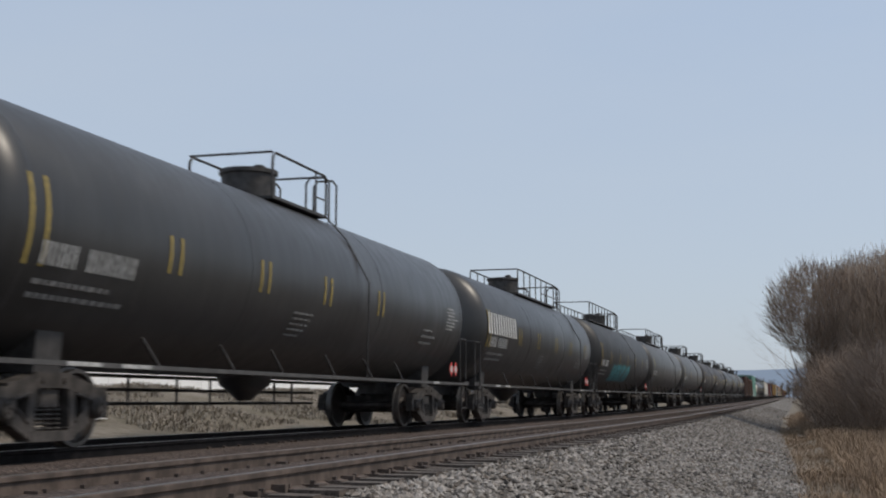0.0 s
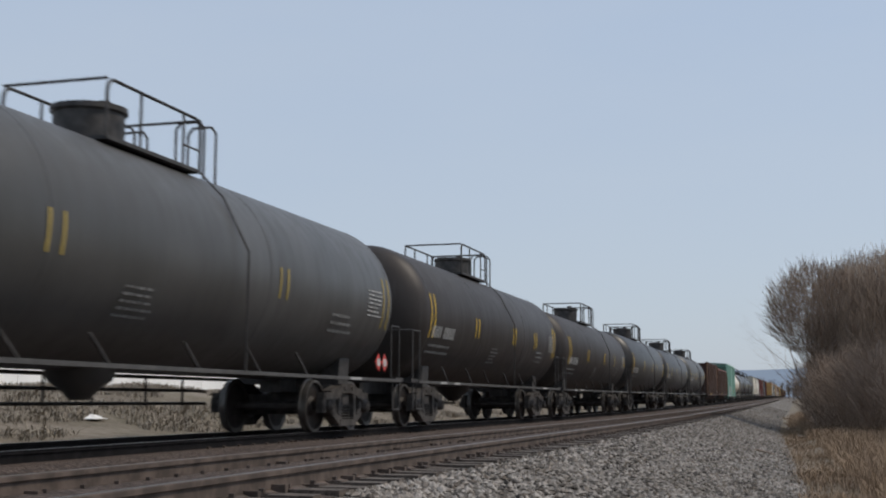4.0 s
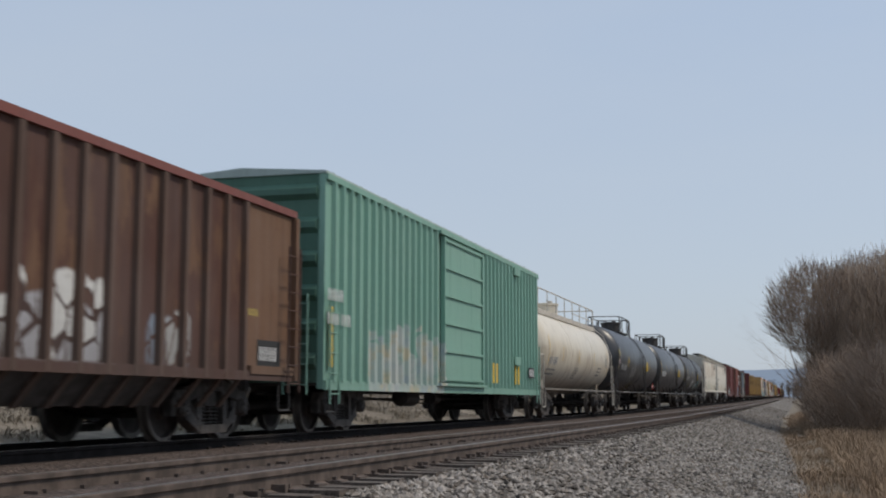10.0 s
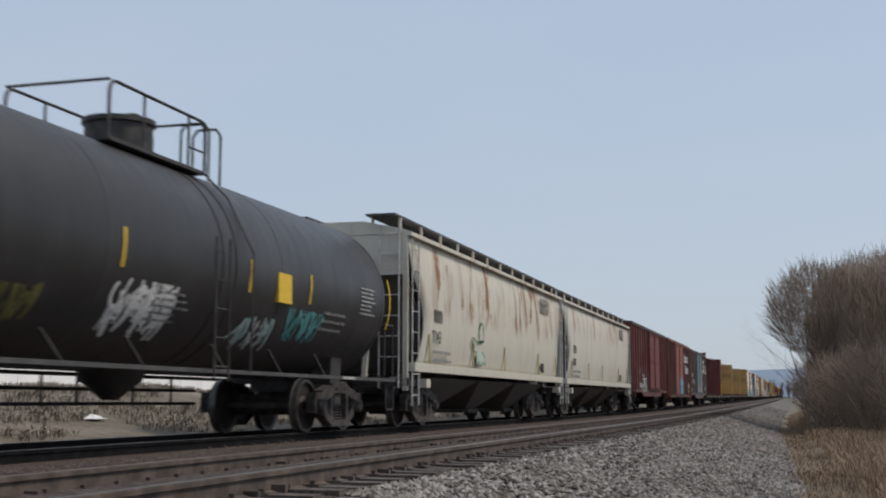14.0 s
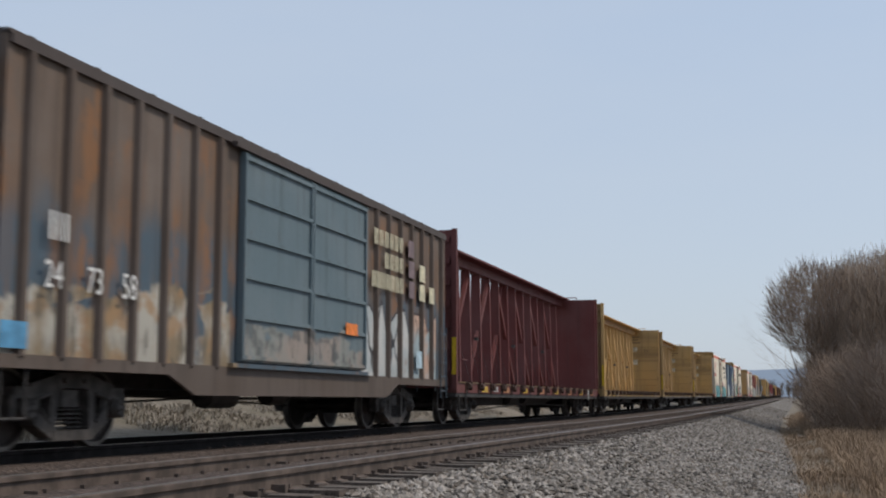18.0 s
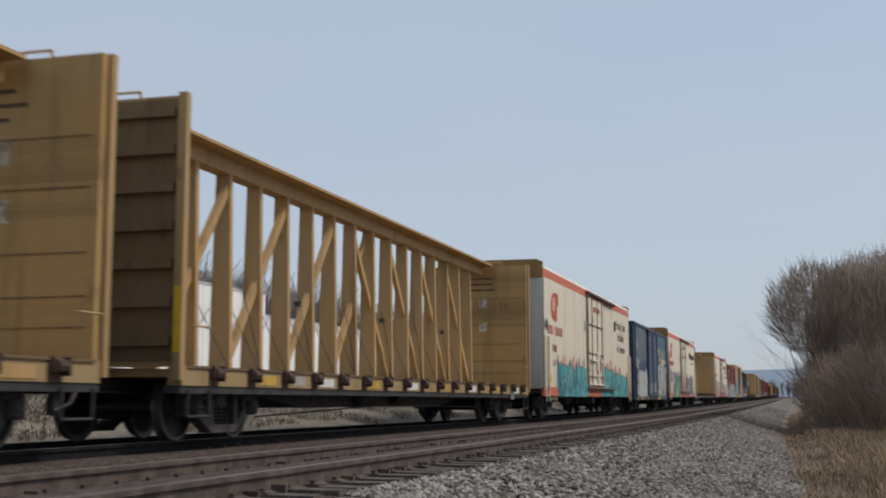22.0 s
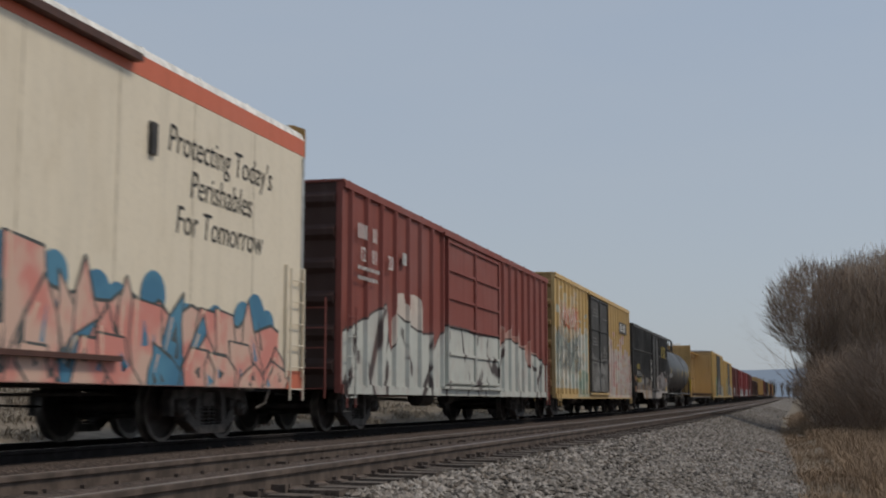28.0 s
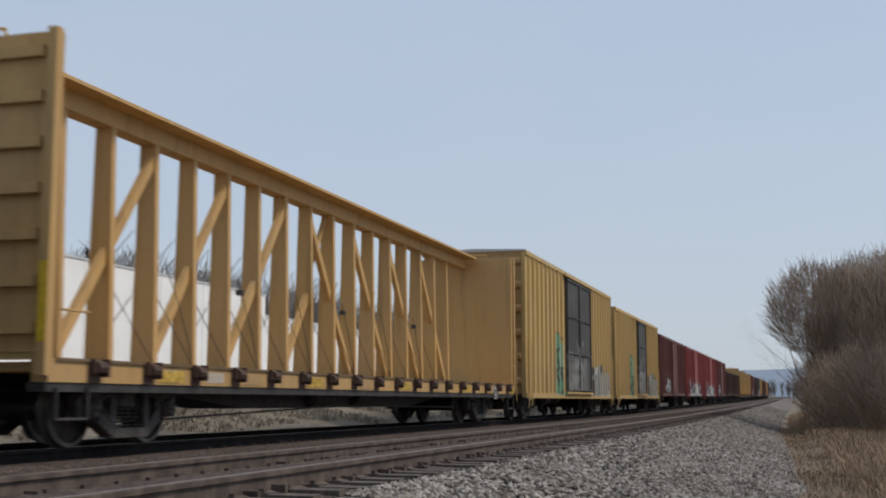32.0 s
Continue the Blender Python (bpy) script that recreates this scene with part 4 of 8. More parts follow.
    pf = part("top_platform", MB().box(0.35, 0.78, pl0, pl1, zt - 0.12, zt - 0.07).box(-0.78, -0.35, pl0, pl1, zt - 0.12, zt - 0.07), rail_mat, th)
    dm = part("dome", MB().lathe([(zt - 0.2, dome), (zt + 0.40, dome), (zt + 0.42, dome + 0.04), (zt + 0.49, dome + 0.04), (zt + 0.51, dome * 0.6), (zt + 0.54, 0.1)], "z", 20), mat if cream else M_BLACKIRON, th, "", True)
    part("valve", MB().lathe([(zt + 0.53, 0.1), (zt + 0.60, 0.1), (zt + 0.62, 0.03)], "z", 10, (0.15, 0.1, 0)), rail_mat, dm)
    if long_rail:
        part("walkway_fascia", MB().box(0.78, 0.82, pl0 - 0.2, pl1 + 0.1, zt - 0.22, zt - 0.05), rail_mat, th, "pale weathered walkway edge board")
    zr = zt + rail_h
    ys = [pl0, *[pl0 + (pl1 - pl0) * k / int((pl1 - pl0) / 0.8) for k in range(1, int((pl1 - pl0) / 0.8) - 1)], pl1 - 0.5, pl1] if not long_rail else [pl0 + (pl1 - pl0) * i / 7 for i in range(8)]
    for x in (0.76, -0.76):
        for y in ys[1:-1]:
            part("post", MB().rod((x, y, zt - 0.1), (x, y, zr), 0.02), rail_mat, pf)
        # the rail is one bent tube with rounded corners
        ra = 0.16
        bend = [(x, ys[0], zt - 0.1)] + [(x, ys[0] + ra - ra * math.cos(a), zr - ra + ra * math.sin(a)) for a in (0, 0.4, 0.8, 1.2, 1.57)]
        bend += [(x, ys[-1] - ra + ra * math.sin(a), zr - ra + ra * math.cos(a)) for a in (0, 0.4, 0.8, 1.2, 1.57)] + [(x, ys[-1], zt - 0.1)]
        part("top_rail", MB().pipe(bend, 0.024), rail_mat, pf)
        if not long_rail:
            for y in (pl1 + 0.05, pl1 + 0.42):
                part("grab_hoop", MB().pipe([(x * 0.45, y, zt - 0.05), (x * 0.45, y, zr - 0.1), (x * 0.55, y, zr), (x * 0.95, y, zr), (x * 1.05, y, zr - 0.1), (x * 1.05, y, zt - 0.2)], 0.02), rail_mat, pf)
        part("mid_rail", MB().pipe([(x, ys[len(ys) // 2], zr - 0.45), (x, ys[-1], zr - 0.45)], 0.016), rail_mat, pf)
    for y in (ys[0], ys[-1]):
        part("cross_rail", MB().rod((-0.76, y, zr), (0.76, y, zr), 0.02), rail_mat, pf)
    part("access_ladder", MB().pipe([(0.8, pl1 - 0.1, zt - 0.1), (1.2, pl1 - 0.1, zc + 1.0), (r + 0.12, pl1 - 0.1, zc + 0.2), (r + 0.1, pl1 - 0.1, 0.95)], 0.016), rail_mat, th)
    # tape stripes that follow the curve of the shell

    def stripe(y, z, hgt, m, w=0.06):
        mb = MB()
        k = 5
        for i in range(k + 1):
            zz = z + hgt * (i / k - 0.5)
            x = math.sqrt(max(0.01, (r + 0.008) ** 2 - (zz - zc) ** 2))
            mb.v += [(x, y - w / 2, zz), (x, y + w / 2, zz)]
        mb.f = [(2 * i, 2 * i + 1, 2 * i + 3, 2 * i + 2) for i in range(k)]
        return part("reflective_stripe", mb, m, th, "yellow reflective tape stripe")

    ym = M_YELLOW if stripes != "faded" else M_DULLYEL
    for y in stripe_y:
        big = abs(y) > e - 1.3
        for q in ((0, 0.28) if stripes in ("double", "faded") else (0,)):
            stripe(y + q, zc - (0.05 if big else 0.1), 0.95 if big else 0.47, ym)
    xs = r * 0.985
    if mark:
        n, gaps = mark
        wrap(bars(n, 0.25, 0, -e + 1.0, zc - 0.50, M_STENCIL, th, "stencilled_mark", "white stencilled car mark", 0.70, gaps), r, zc)
        wrap(small_print(2, 0, -e + 1.0, zc - 0.70, 1.9, 0.14, M_GREYTXT, th, seed), r, zc)
    # data panel near the far end
    wrap(small_print(7, 0, e - 1.95, zc + 0.12, 0.75, 0.075, M_STENCIL, th, seed + 3), r, zc)
    wrap(small_print(3, 0, e - 3.6, zc - 0.45, 1.0, 0.13, M_GREYTXT, th, seed + 7), r, zc)
    wrap(small_print(5, 0, -1.3, zc - 0.55, 0.8, 0.085, M_GREYTXT, th, seed + 9), r, zc)
    if panel:
        part("yellow_panel", MB().box(r - 0.06, r + 0.008, panel, panel + 0.5, zc - 0.40, zc + 0.05), M_YELLOW, th, "yellow reflective panel")
    if placard:
        y0 = e - 1.0 if placard is True else placard
        for q in (0, 0.36):
            pc = part("placard", MB().prism_x([(y0 + q, 1.10), (y0 + 0.17 + q, 1.27), (y0 + q, 1.44), (y0 - 0.17 + q, 1.27)], 1.36, 1.37), M_PLACARD, th, "red diamond hazard placard")
            part("placard_number", MB().box(1.3705, 1.374, y0 + q - 0.085, y0 + q + 0.085, 1.20, 1.34), M_STENCIL, pc, "white number field")
    if tag:
        for (y0, y1, z0, z1, m, seed2) in tag:
            scrawl(th, r, zc, y0, y1, z0, z1, m, seed2)
    running_gear(th, hl, tc, air=False)
    return th


def scrawl(th, r, zc, y0, y1, z0, z1, m, seed):
    """Sprayed loops and strokes on a shell; zc None for a flat side at x = r."""
    rr = random.Random(seed)
    mb, h, y, lift = MB(), z1 - z0, y0, 0.0
    while y < y1:
        w = h * rr.uniform(0.3, 0.6)
        for k in range(rr.choice((3, 3, 4))):
            a = (y + w * rr.uniform(-0.1, 1.0), z0 + h * rr.choice((0.0, 0.1, 0.3, 0.5)))
            c = (y + w * rr.uniform(-0.1, 1.2), z0 + h * rr.choice((0.5, 0.8, 0.95, 1.05)))
            b = ((a[0] + c[0]) / 2 + rr.gauss(0, 0.6) * w, (a[1] + c[1]) / 2 + rr.gauss(0, 0.25) * h)
            wd = rr.uniform(0.016, 0.034)
            lift += 0.0001
            pts = [tuple((1 - t) ** 2 * p + 2 * t * (1 - t) * q + t * t * v for p, q, v in zip(a, b, c)) for t in (i / 7 for i in range(8))]
            for (ya, za), (yb, zb) in zip(pts, pts[1:]):
                d = math.hypot(yb - ya, zb - za) + 1e-6
                nx, nz = -(zb - za) / d * wd, (yb - ya) / d * wd
                q = []
                for p, z in ((ya - nx, za - nz), (yb - nx, zb - nz), (yb + nx, zb + nz), (ya + nx, za + nz)):
                    x = r + 0.006 + lift if zc is None else math.sqrt(max(0.01, (r + 0.008 + lift) ** 2 - (z - zc) ** 2))
                    q.append((x, p, z))
                mb.add(q, [(0, 1, 2, 3)])
        y += w * 0.95
    return tagged(part("graffiti", mb, m, th, "sprayed graffiti scrawl"), kind="stuff")


# -- box-shaped cars --
def box_body(th, hl, mats, H, z0, ribs=(), end_ribs=6, gable=0.14, w=1.52, door=None, rib_d=0.075, rib_w=0.07, end_d=0.09, sill_drop=0.0, tc=None, inset=0.65, cap=None, ladder_mat=None, rib_mat=None, ladder_ends=(-1, 1)):
    """Shell, roof, ribs, ends, ladders. door: (y0, y1, leaves, bars, material)."""
    side, end, roof = mats
    e = hl - inset
    part("side_wall", MB().box(w - 0.06, w, -e, e, z0, H), side, th)
    part("side_wall", MB().box(-w, -w + 0.06, -e, e, z0, H), side, th)
    for s in (-1, 1):
        y0, y1 = (-e, -e + 0.06) if s < 0 else (e - 0.06, e)
        zg = H + gable
        mb = MB().prism_y([(-w + 0.063, z0 + 0.1), (w - 0.063, z0 + 0.1), (w - 0.063, H - 0.003), (0, zg - 0.02), (-w + 0.063, H - 0.003)], y0, y1)
        ew = part("end_wall", mb, end, th)
        for i in range(end_ribs):
            z = z0 + 0.45 + (H - z0 - 0.75) * i / max(1, end_ribs - 1)
            ya = s * e
            part("end_rib", MB().prism_x([(ya, z - 0.14), (ya + s * end_d, z - 0.05), (ya + s * end_d, z + 0.05), (ya, z + 0.14)][::s], -w + 0.12, w - 0.12), end, ew)
        part("corner_post", MB().box(w - 0.10, w + 0.012, y0 - (0.02 if s < 0 else 0), y1 + (0.02 if s > 0 else 0), z0, H), side, th)
    part("roof", MB().prism_y([(-w - 0.03, H + 0.004), (w + 0.03, H + 0.004), (w + 0.03, H + 0.045), (0, H + gable), (-w - 0.03, H + 0.045)], -e - 0.03, e + 0.03), roof, th)
    n = 13
    for i in range(n):
        y = -e + 0.4 + (2 * e - 0.8) * i / (n - 1)
        part("roof_rib", MB().prism_y([(-w, H + 0.05), (0, H + gable + 0.005), (w, H + 0.05), (w, H + 0.075), (0, H + gable + 0.04), (-w, H + 0.075)][::-1], y - 0.04, y + 0.04), roof, th)
    for y in ribs:
        for s in (1, -1):
            part("side_rib", MB().prism_z([(s * w, y - rib_w), (s * (w + rib_d), y - rib_w * 0.5), (s * (w + rib_d), y + rib_w * 0.5), (s * w, y + rib_w)][::s], z0 + 0.12, H - 0.10), rib_mat or side, th)
    for s in (1, -1):
        part("top_chord", MB().box(s * w, s * (w + 0.055), -e, e, H - 0.10, H) if s > 0 else MB().box(-w - 0.055, -w, -e, e, H - 0.10, H), cap or side, th)
        tcx = tc or (hl - 2.7)
        poly = [(-e, z0 - 0.02), (e, z0 - 0.02), (e, z0 + 0.14), (-e, z0 + 0.14)]
        if sill_drop:
            poly = [(-e, z0), (-tcx + 1.3, z0), (-tcx + 2.0, z0 - sill_drop), (tcx - 2.0, z0 - sill_drop), (tcx - 1.3, z0), (e, z0), (e, z0 + 0.14), (-e, z0 + 0.14)]
        part("side_sill", MB().prism_x(poly, s * w if s > 0 else -w - 0.05, s * w + 0.05 if s > 0 else -w), rib_mat or side, th)
    if door:
        for d in door if isinstance(door, list) else [door]:
            y0, y1, leaves, nbars, dm = d
            for k in range(leaves):
                a = y0 + (y1 - y0) * k / leaves
                b = y0 + (y1 - y0) * (k + 1) / leaves
                dr = part("door", MB().box(w + 0.02, w + 0.075, a + 0.02, b - 0.02, z0 + 0.22, H - 0.16), dm, th)
                for j in range(nbars + 1):
                    z = z0 + 0.28 + (H - z0 - 0.52) * j / nbars
                    part("door_bar", MB().box(w + 0.078, w + 0.115, a + 0.06, b - 0.06, z - 0.03, z + 0.03), dm, dr)
                for q in (a + 0.05, b - 0.05):
                    part("door_edge", MB().box(w + 0.078, w + 0.12, q - 0.03, q + 0.03, z0 + 0.24, H - 0.18), dm, dr)
            part("door_track", MB().box(w + 0.057, w + 0.13, y0 - 0.3, y1 + 0.3, H - 0.15, H - 0.08), cap or side, th)
            part("door_track", MB().box(w + 0.052, w + 0.13, y0 - 0.3, y1 + 0.3, z0 + 0.13, z0 + 0.19), side, th)
    part("floor", MB().box(-w + 0.063, w - 0.063, -e + 0.063, e - 0.063, z0 + 0.06, z0 + 0.16), M_BLACKIRON, th)
    lm = ladder_mat or side
    for s in (-1, 1):
        if s in ladder_ends:
            ladder(th, w + 0.08, s * (e - 0.32), z0 - 0.25, 2.1 + 0.2 * (H - 4), 5, 0.42, lm)
        ladder(th, w - 0.45, s * (e + 0.12), z0 - 0.1, 2.3, 5, 0.42, lm, "y")
        part("step", MB().pipe([(w, s * (e - 0.1), z0), (w, s * (e - 0.1), 0.36), (w, s * (e - 0.52), 0.36), (w, s * (e - 0.52), z0)], 0.018), M_DARKPIPE, th)
        part("bolster_end", MB().box(-1.3, 1.3, s * (hl - 2.7) - 0.2, s * (hl - 2.7) + 0.2, 0.86, z0 + 0.08 if z0 > 0.8 else 0.95), M_BLACKIRON, th)
    return e


def spread_ribs(e, n, gap=None):
    out = []
    for i in range(n):
        y = -e + 0.35 + (2 * e - 0.7) * i / (n - 1)
        if not gap or not (gap[0] - 0.12 < y < gap[1] + 0.12):
            out.append(y)
    return out


def boxcar(s0, s1, label, mats, H, z0, nribs, door, tag=None, **kw):
    th, hl = car("boxcar", s0, s1, label, "boxcar")
    e = hl - kw.get("inset", 0.65)
    gap = (min(d[0] for d in door), max(d[1] for d in door)) if isinstance(door, list) else (door[0], door[1])
    box_body(th, hl, mats, H, z0, spread_ribs(e, nribs, gap), door=door, **kw)
    running_gear(th, hl, hl - 2.7)
    return th, hl, e


def gondola(s0, s1, label, mat, H, z0, nribs, rimmat, seed, endmat=None, ribmat=None):
    endmat, ribmat = endmat or mat, ribmat or mat
    th, hl = car("gondola", s0, s1, label, "gondola")
    e, w = hl - 0.6, 1.5
    part("side_wall", MB().box(w - 0.04, w, -e, e, z0, H), mat, th)
    part("side_wall", MB().box(-w, -w + 0.04, -e, e, z0, H), mat, th)
    for s in (-1, 1):
        a, b = (-e, -e + 0.05) if s < 0 else (e - 0.05, e)
        ew = part("end_wall", MB().box(-w + 0.042, w - 0.042, a, b, z0, H), mat, th)
        for i in range(3):
            z = z0 + 0.6 + (H - z0 - 0.9) * i / 2
            part("end_rib", MB().box(-w + 0.05, w - 0.05, b if s > 0 else a - 0.14, b + 0.14 if s > 0 else a, z - 0.09, z + 0.09), mat, ew)
        for x in (-0.55, 0.55):
            part("end_post", MB().box(x - 0.08, x + 0.08, b if s > 0 else a - 0.10, b + 0.10 if s > 0 else a, z0, H - 0.1), mat, ew)
        ladder(th, w + 0.16, s * (e - 0.3), z0 - 0.2, H - 0.5, 8, 0.42, mat)
        part("step", MB().pipe([(w, s * (e - 0.1), z0), (w, s * (e - 0.1), 0.4), (w, s * (e - 0.5), 0.4), (w, s * (e - 0.5), z0)], 0.018), M_DARKPIPE, th)
    for x in (w - 0.06, -w - 0.06):
        part("top_rim", MB().box(x, x + 0.12, -e, e, H + 0.003, H + 0.11), rimmat, th)
    for q in (-1, 1):
        for z in (z0 + 0.95, z0 + 1.75) if H > 3.5 else (z0 + 0.12,):
            part("end_zone_rib", MB().box(w + 0.003, w + 0.09, *sorted((q * (e - 0.05), q * (e - 1.65))), z - 0.06, z + 0.06), endmat, th)
        part("end_zone_plate", MB().box(w + 0.002, w + 0.012, *sorted((q * e, q * (e - 1.7))), z0, H - 0.01), endmat, th)
        part("corner_post", MB().box(w + 0.013, w + 0.10, *sorted((q * e, q * (e - 0.12))), z0 - 0.02, H - 0.01), endmat, th)
        part("data_panel", MB().box(w + 0.014, w + 0.020, *sorted((q * (e - 0.5), q * (e - 1.3))), 1.02, 1.42), M_BLACKTXT, th, "black stencil panel")
        bars(4, 0.2, w + 0.022, min(q * (e - 0.55), q * (e - 1.25)), 1.12, M_WHITE, th, "stencilled_mark", "white stencilled mark", 0.8)
    for i in range(nribs):
        y = -e + 1.8 + (2 * e - 3.6) * i / (nribs - 1)
        for s in (1, -1):
            part("side_rib", MB().prism_z([(s * w, y - 0.07), (s * (w + 0.075), y - 0.045), (s * (w + 0.075), y + 0.045), (s * w, y + 0.07)][::s], z0 - 0.02, H - 0.01), ribmat, th)
            part("rib_foot", MB().bar((s * (w - 0.02), y, z0 - 0.02), (s * (w - 0.34), y, z0 - 0.40), 0.05, 0.10), ribmat, th)
    part("floor", MB().box(-w + 0.045, w - 0.045, -e + 0.055, e - 0.055, z0 + 0.03, z0 + 0.13), mat, th)
    # black solid that stands in for the band of shadow under the body
    part("under_frame", MB().prism_y([(-w + 0.36, z0 - 0.38), (w - 0.36, z0 - 0.38), (w - 0.05, z0 - 0.03), (w - 0.05, z0 + 0.025), (-w + 0.05, z0 + 0.025), (-w + 0.05, z0 - 0.03)], -e + 3.6, e - 3.6), M_BLACKIRON, th)
    part("side_sill", MB().box(w + 0.003, w + 0.07, -e, e, z0 - 0.03, z0 + 0.10), mat, th)
    part("brake_wheel", MB().lathe([(-0.03, 0.26), (0.0, 0.30), (0.03, 0.26)], "y", 20, (0.9, e + 0.25, H - 0.3)), M_DARKPIPE, th)
    part("yellow_panel", MB().box(w + 0.077, w + 0.082, -2.9, -2.3, z0 + 0.08, z0 + 0.20), M_YELLOW, th, "yellow reflective panel")
    part("yellow_panel", MB().box(w + 0.003, w + 0.012, e * 0.78, e * 0.78 + 0.4, 1.75, 1.85), M_DULLYEL, th, "yellow reflective panel")
    running_gear(th, hl, hl - 2.4)
    return th, hl, e


M_LADDER = plain("pale_ladder_paint", (0.55, 0.54, 0.52), 0.6)


def hopper_car(s0, s1, label, mat, number, seed):
    th, hl = car("covered_hopper", s0, s1, label, "hopper car")
    e = hl - 0.2
    z0, H = 1.28, 3.93
    n, m = 24, 18
    bite_at = [(1.28, 0.72), (1.41, 0.78), (1.9, 0.9), (2.25, 0.9), (2.7, 0.6), (3.0, 0.27), (3.24, 0.1), (4.0, 0.04)]
    # bulging sides drawn in towards the ends' slope sheets
    prof = [(1.52 - 0.10 * (1 - math.sin(math.pi * k / m)) ** 2 + 0.03 * math.sin(math.pi * k / m), z0 + (H - z0) * k / m) for k in range(m + 1)]
    for s in (1, -1):
        mb = MB()
        for j in range(n + 1):
            for k, (x, z) in enumerate(prof):
                ye = e - lerp_table(bite_at, z)
                mb.v.append((s * x, -ye + 2 * ye * j / n, z))
        q = m + 1
        mb.f = [((j * q + k, (j + 1) * q + k, (j + 1) * q + k + 1, j * q + k + 1) if s > 0 else (j * q + k, j * q + k + 1, (j + 1) * q + k + 1, (j + 1) * q + k)) for j in range(n) for k in range(m)]
        ob = part("side_sheet", mb, mat, th, "", True)
        sol = ob.modifiers.new("thickness", "SOLIDIFY")
        sol.thickness = 0.02
        part("side_sill", MB().box(1.40, 1.58, -e + 0.2, e - 0.2, z0 - 0.14, z0 + 0.04) if s > 0 else MB().box(-1.58, -1.40, -e + 0.2, e - 0.2, z0 - 0.14, z0 + 0.04), mat, th)
        part("roof_edge", MB().prism_y([(s * 1.36, H - 0.02), (s * 1.56, H - 0.05), (s * 1.56, H + 0.03), (s * 1.36, H + 0.10)][::s], -e, e), mat, th)
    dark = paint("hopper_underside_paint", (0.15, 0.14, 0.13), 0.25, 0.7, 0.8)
    part("roof", MB().prism_y([(-1.36, H), (1.36, H), (1.36, H + 0.10), (0.5, H + 0.28), (-0.5, H + 0.28), (-1.36, H + 0.10)], -e, e), mat, th)
    for s in (-1, 1):
        ya = s * e
        part("end_sheet", MB().prism_y([(-1.45, 3.1), (1.45, 3.1), (1.45, H - 0.01), (-1.45, H - 0.01)], *sorted((ya - s * 0.05, ya - s * 0.01))), mat, th)
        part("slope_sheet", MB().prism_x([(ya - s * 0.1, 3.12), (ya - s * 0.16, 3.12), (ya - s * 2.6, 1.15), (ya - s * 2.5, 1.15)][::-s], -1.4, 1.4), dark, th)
        for x in (-1.42, 1.42):
            part("corner_post", MB().box(x - 0.05, x + 0.05, min(ya, ya - s * 0.1), max(ya, ya - s * 0.1), 0.75, H), mat, th)
        part("end_beam", MB().box(-1.5, 1.5, min(ya - s * 0.5, ya), max(ya - s * 0.5, ya), 0.85, 1.0), M_BLACKIRON, th)
        for x in (-0.5, 0.5):
            part("end_strut", MB().bar((x, ya - s * 0.15, 1.0), (x, ya - s * 0.6, 3.0), 0.1, 0.1), mat, th)
        ladder(th, 1.56, s * (e - 0.28), 0.45, H - 0.1, 8, 0.44, M_LADDER)
        ladder(th, 1.1, s * (e + 0.06), 0.8, H + 0.2, 8, 0.42, M_LADDER, "y")
        part("jacking_pad", MB().box(1.42, 1.62, s * (e - 1.0) - 0.14, s * (e - 1.0) + 0.14, 0.82, 1.0), mat, th)
    # three discharge hoppers
    for y in (-4.1, 0.0, 4.1):
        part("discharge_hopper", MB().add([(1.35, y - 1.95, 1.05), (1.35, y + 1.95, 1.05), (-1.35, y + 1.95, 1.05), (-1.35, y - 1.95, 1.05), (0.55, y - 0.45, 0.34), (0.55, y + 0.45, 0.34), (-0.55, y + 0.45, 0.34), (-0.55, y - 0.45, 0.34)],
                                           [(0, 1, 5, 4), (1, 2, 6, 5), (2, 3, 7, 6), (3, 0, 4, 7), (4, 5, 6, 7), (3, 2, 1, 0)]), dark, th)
        part("outlet_gate", MB().box(-0.65, 0.65, y - 0.5, y + 0.5, 0.24, 0.335), M_STEEL, th)
    # roof walk with its stanchions and hatches
    for x in (-0.95, 0.95):
        rw = part("running_board", MB().box(x - 0.32, x + 0.32, -e - 0.2, e + 0.1, H + 0.36, H + 0.40), plain("grating", (0.085, 0.085, 0.09), 0.7), th)
        for i in range(12):
            y = -e + 0.2 + (2 * e - 0.4) * i / 11
            part("stanchion", MB().box(x + 0.27, x + 0.32, y - 0.03, y + 0.03, H + 0.12, H + 0.355), mat, rw)
            part("stanchion", MB().box(x - 0.32, x - 0.27, y - 0.03, y + 0.03, H + 0.12, H + 0.355), mat, rw)
    part("hatch_cover", MB().box(-0.35, 0.35, -e + 0.6, e - 0.6, H + 0.283, H + 0.355), plain("grating", (0.085, 0.085, 0.09), 0.7), th)
    lettering(number, 0.40, 1.562, -e + 1.5, 1.77, M_BLACKTXT, th, "car_number", "black car number", 0.8)
    bars(4, 0.27, 1.562, -e + 1.62, 2.22, M_BLACKTXT, th, "stencilled_mark", "black stencilled owner's mark", 0.62)
    bars(4, 0.48, 1.558, e - 3.7, 3.18, M_BLACKTXT, th, "owner_mark", "bold dark owner's mark", 0.72)
    small_print(2, 1.552, -e + 1.5, 1.55, 1.8, 0.18, M_GREYTXT, th, seed)
    for i, y in enumerate((-e + 1.25, -e + 4.9, -e + 8.2, e - 4.0, e - 1.3)):
        part("reflective_stripe", MB().box(1.548, 1.556, y, y + 0.09, 1.35, 1.95), M_DULLYEL, th, "faded yellow reflective tape stripe")
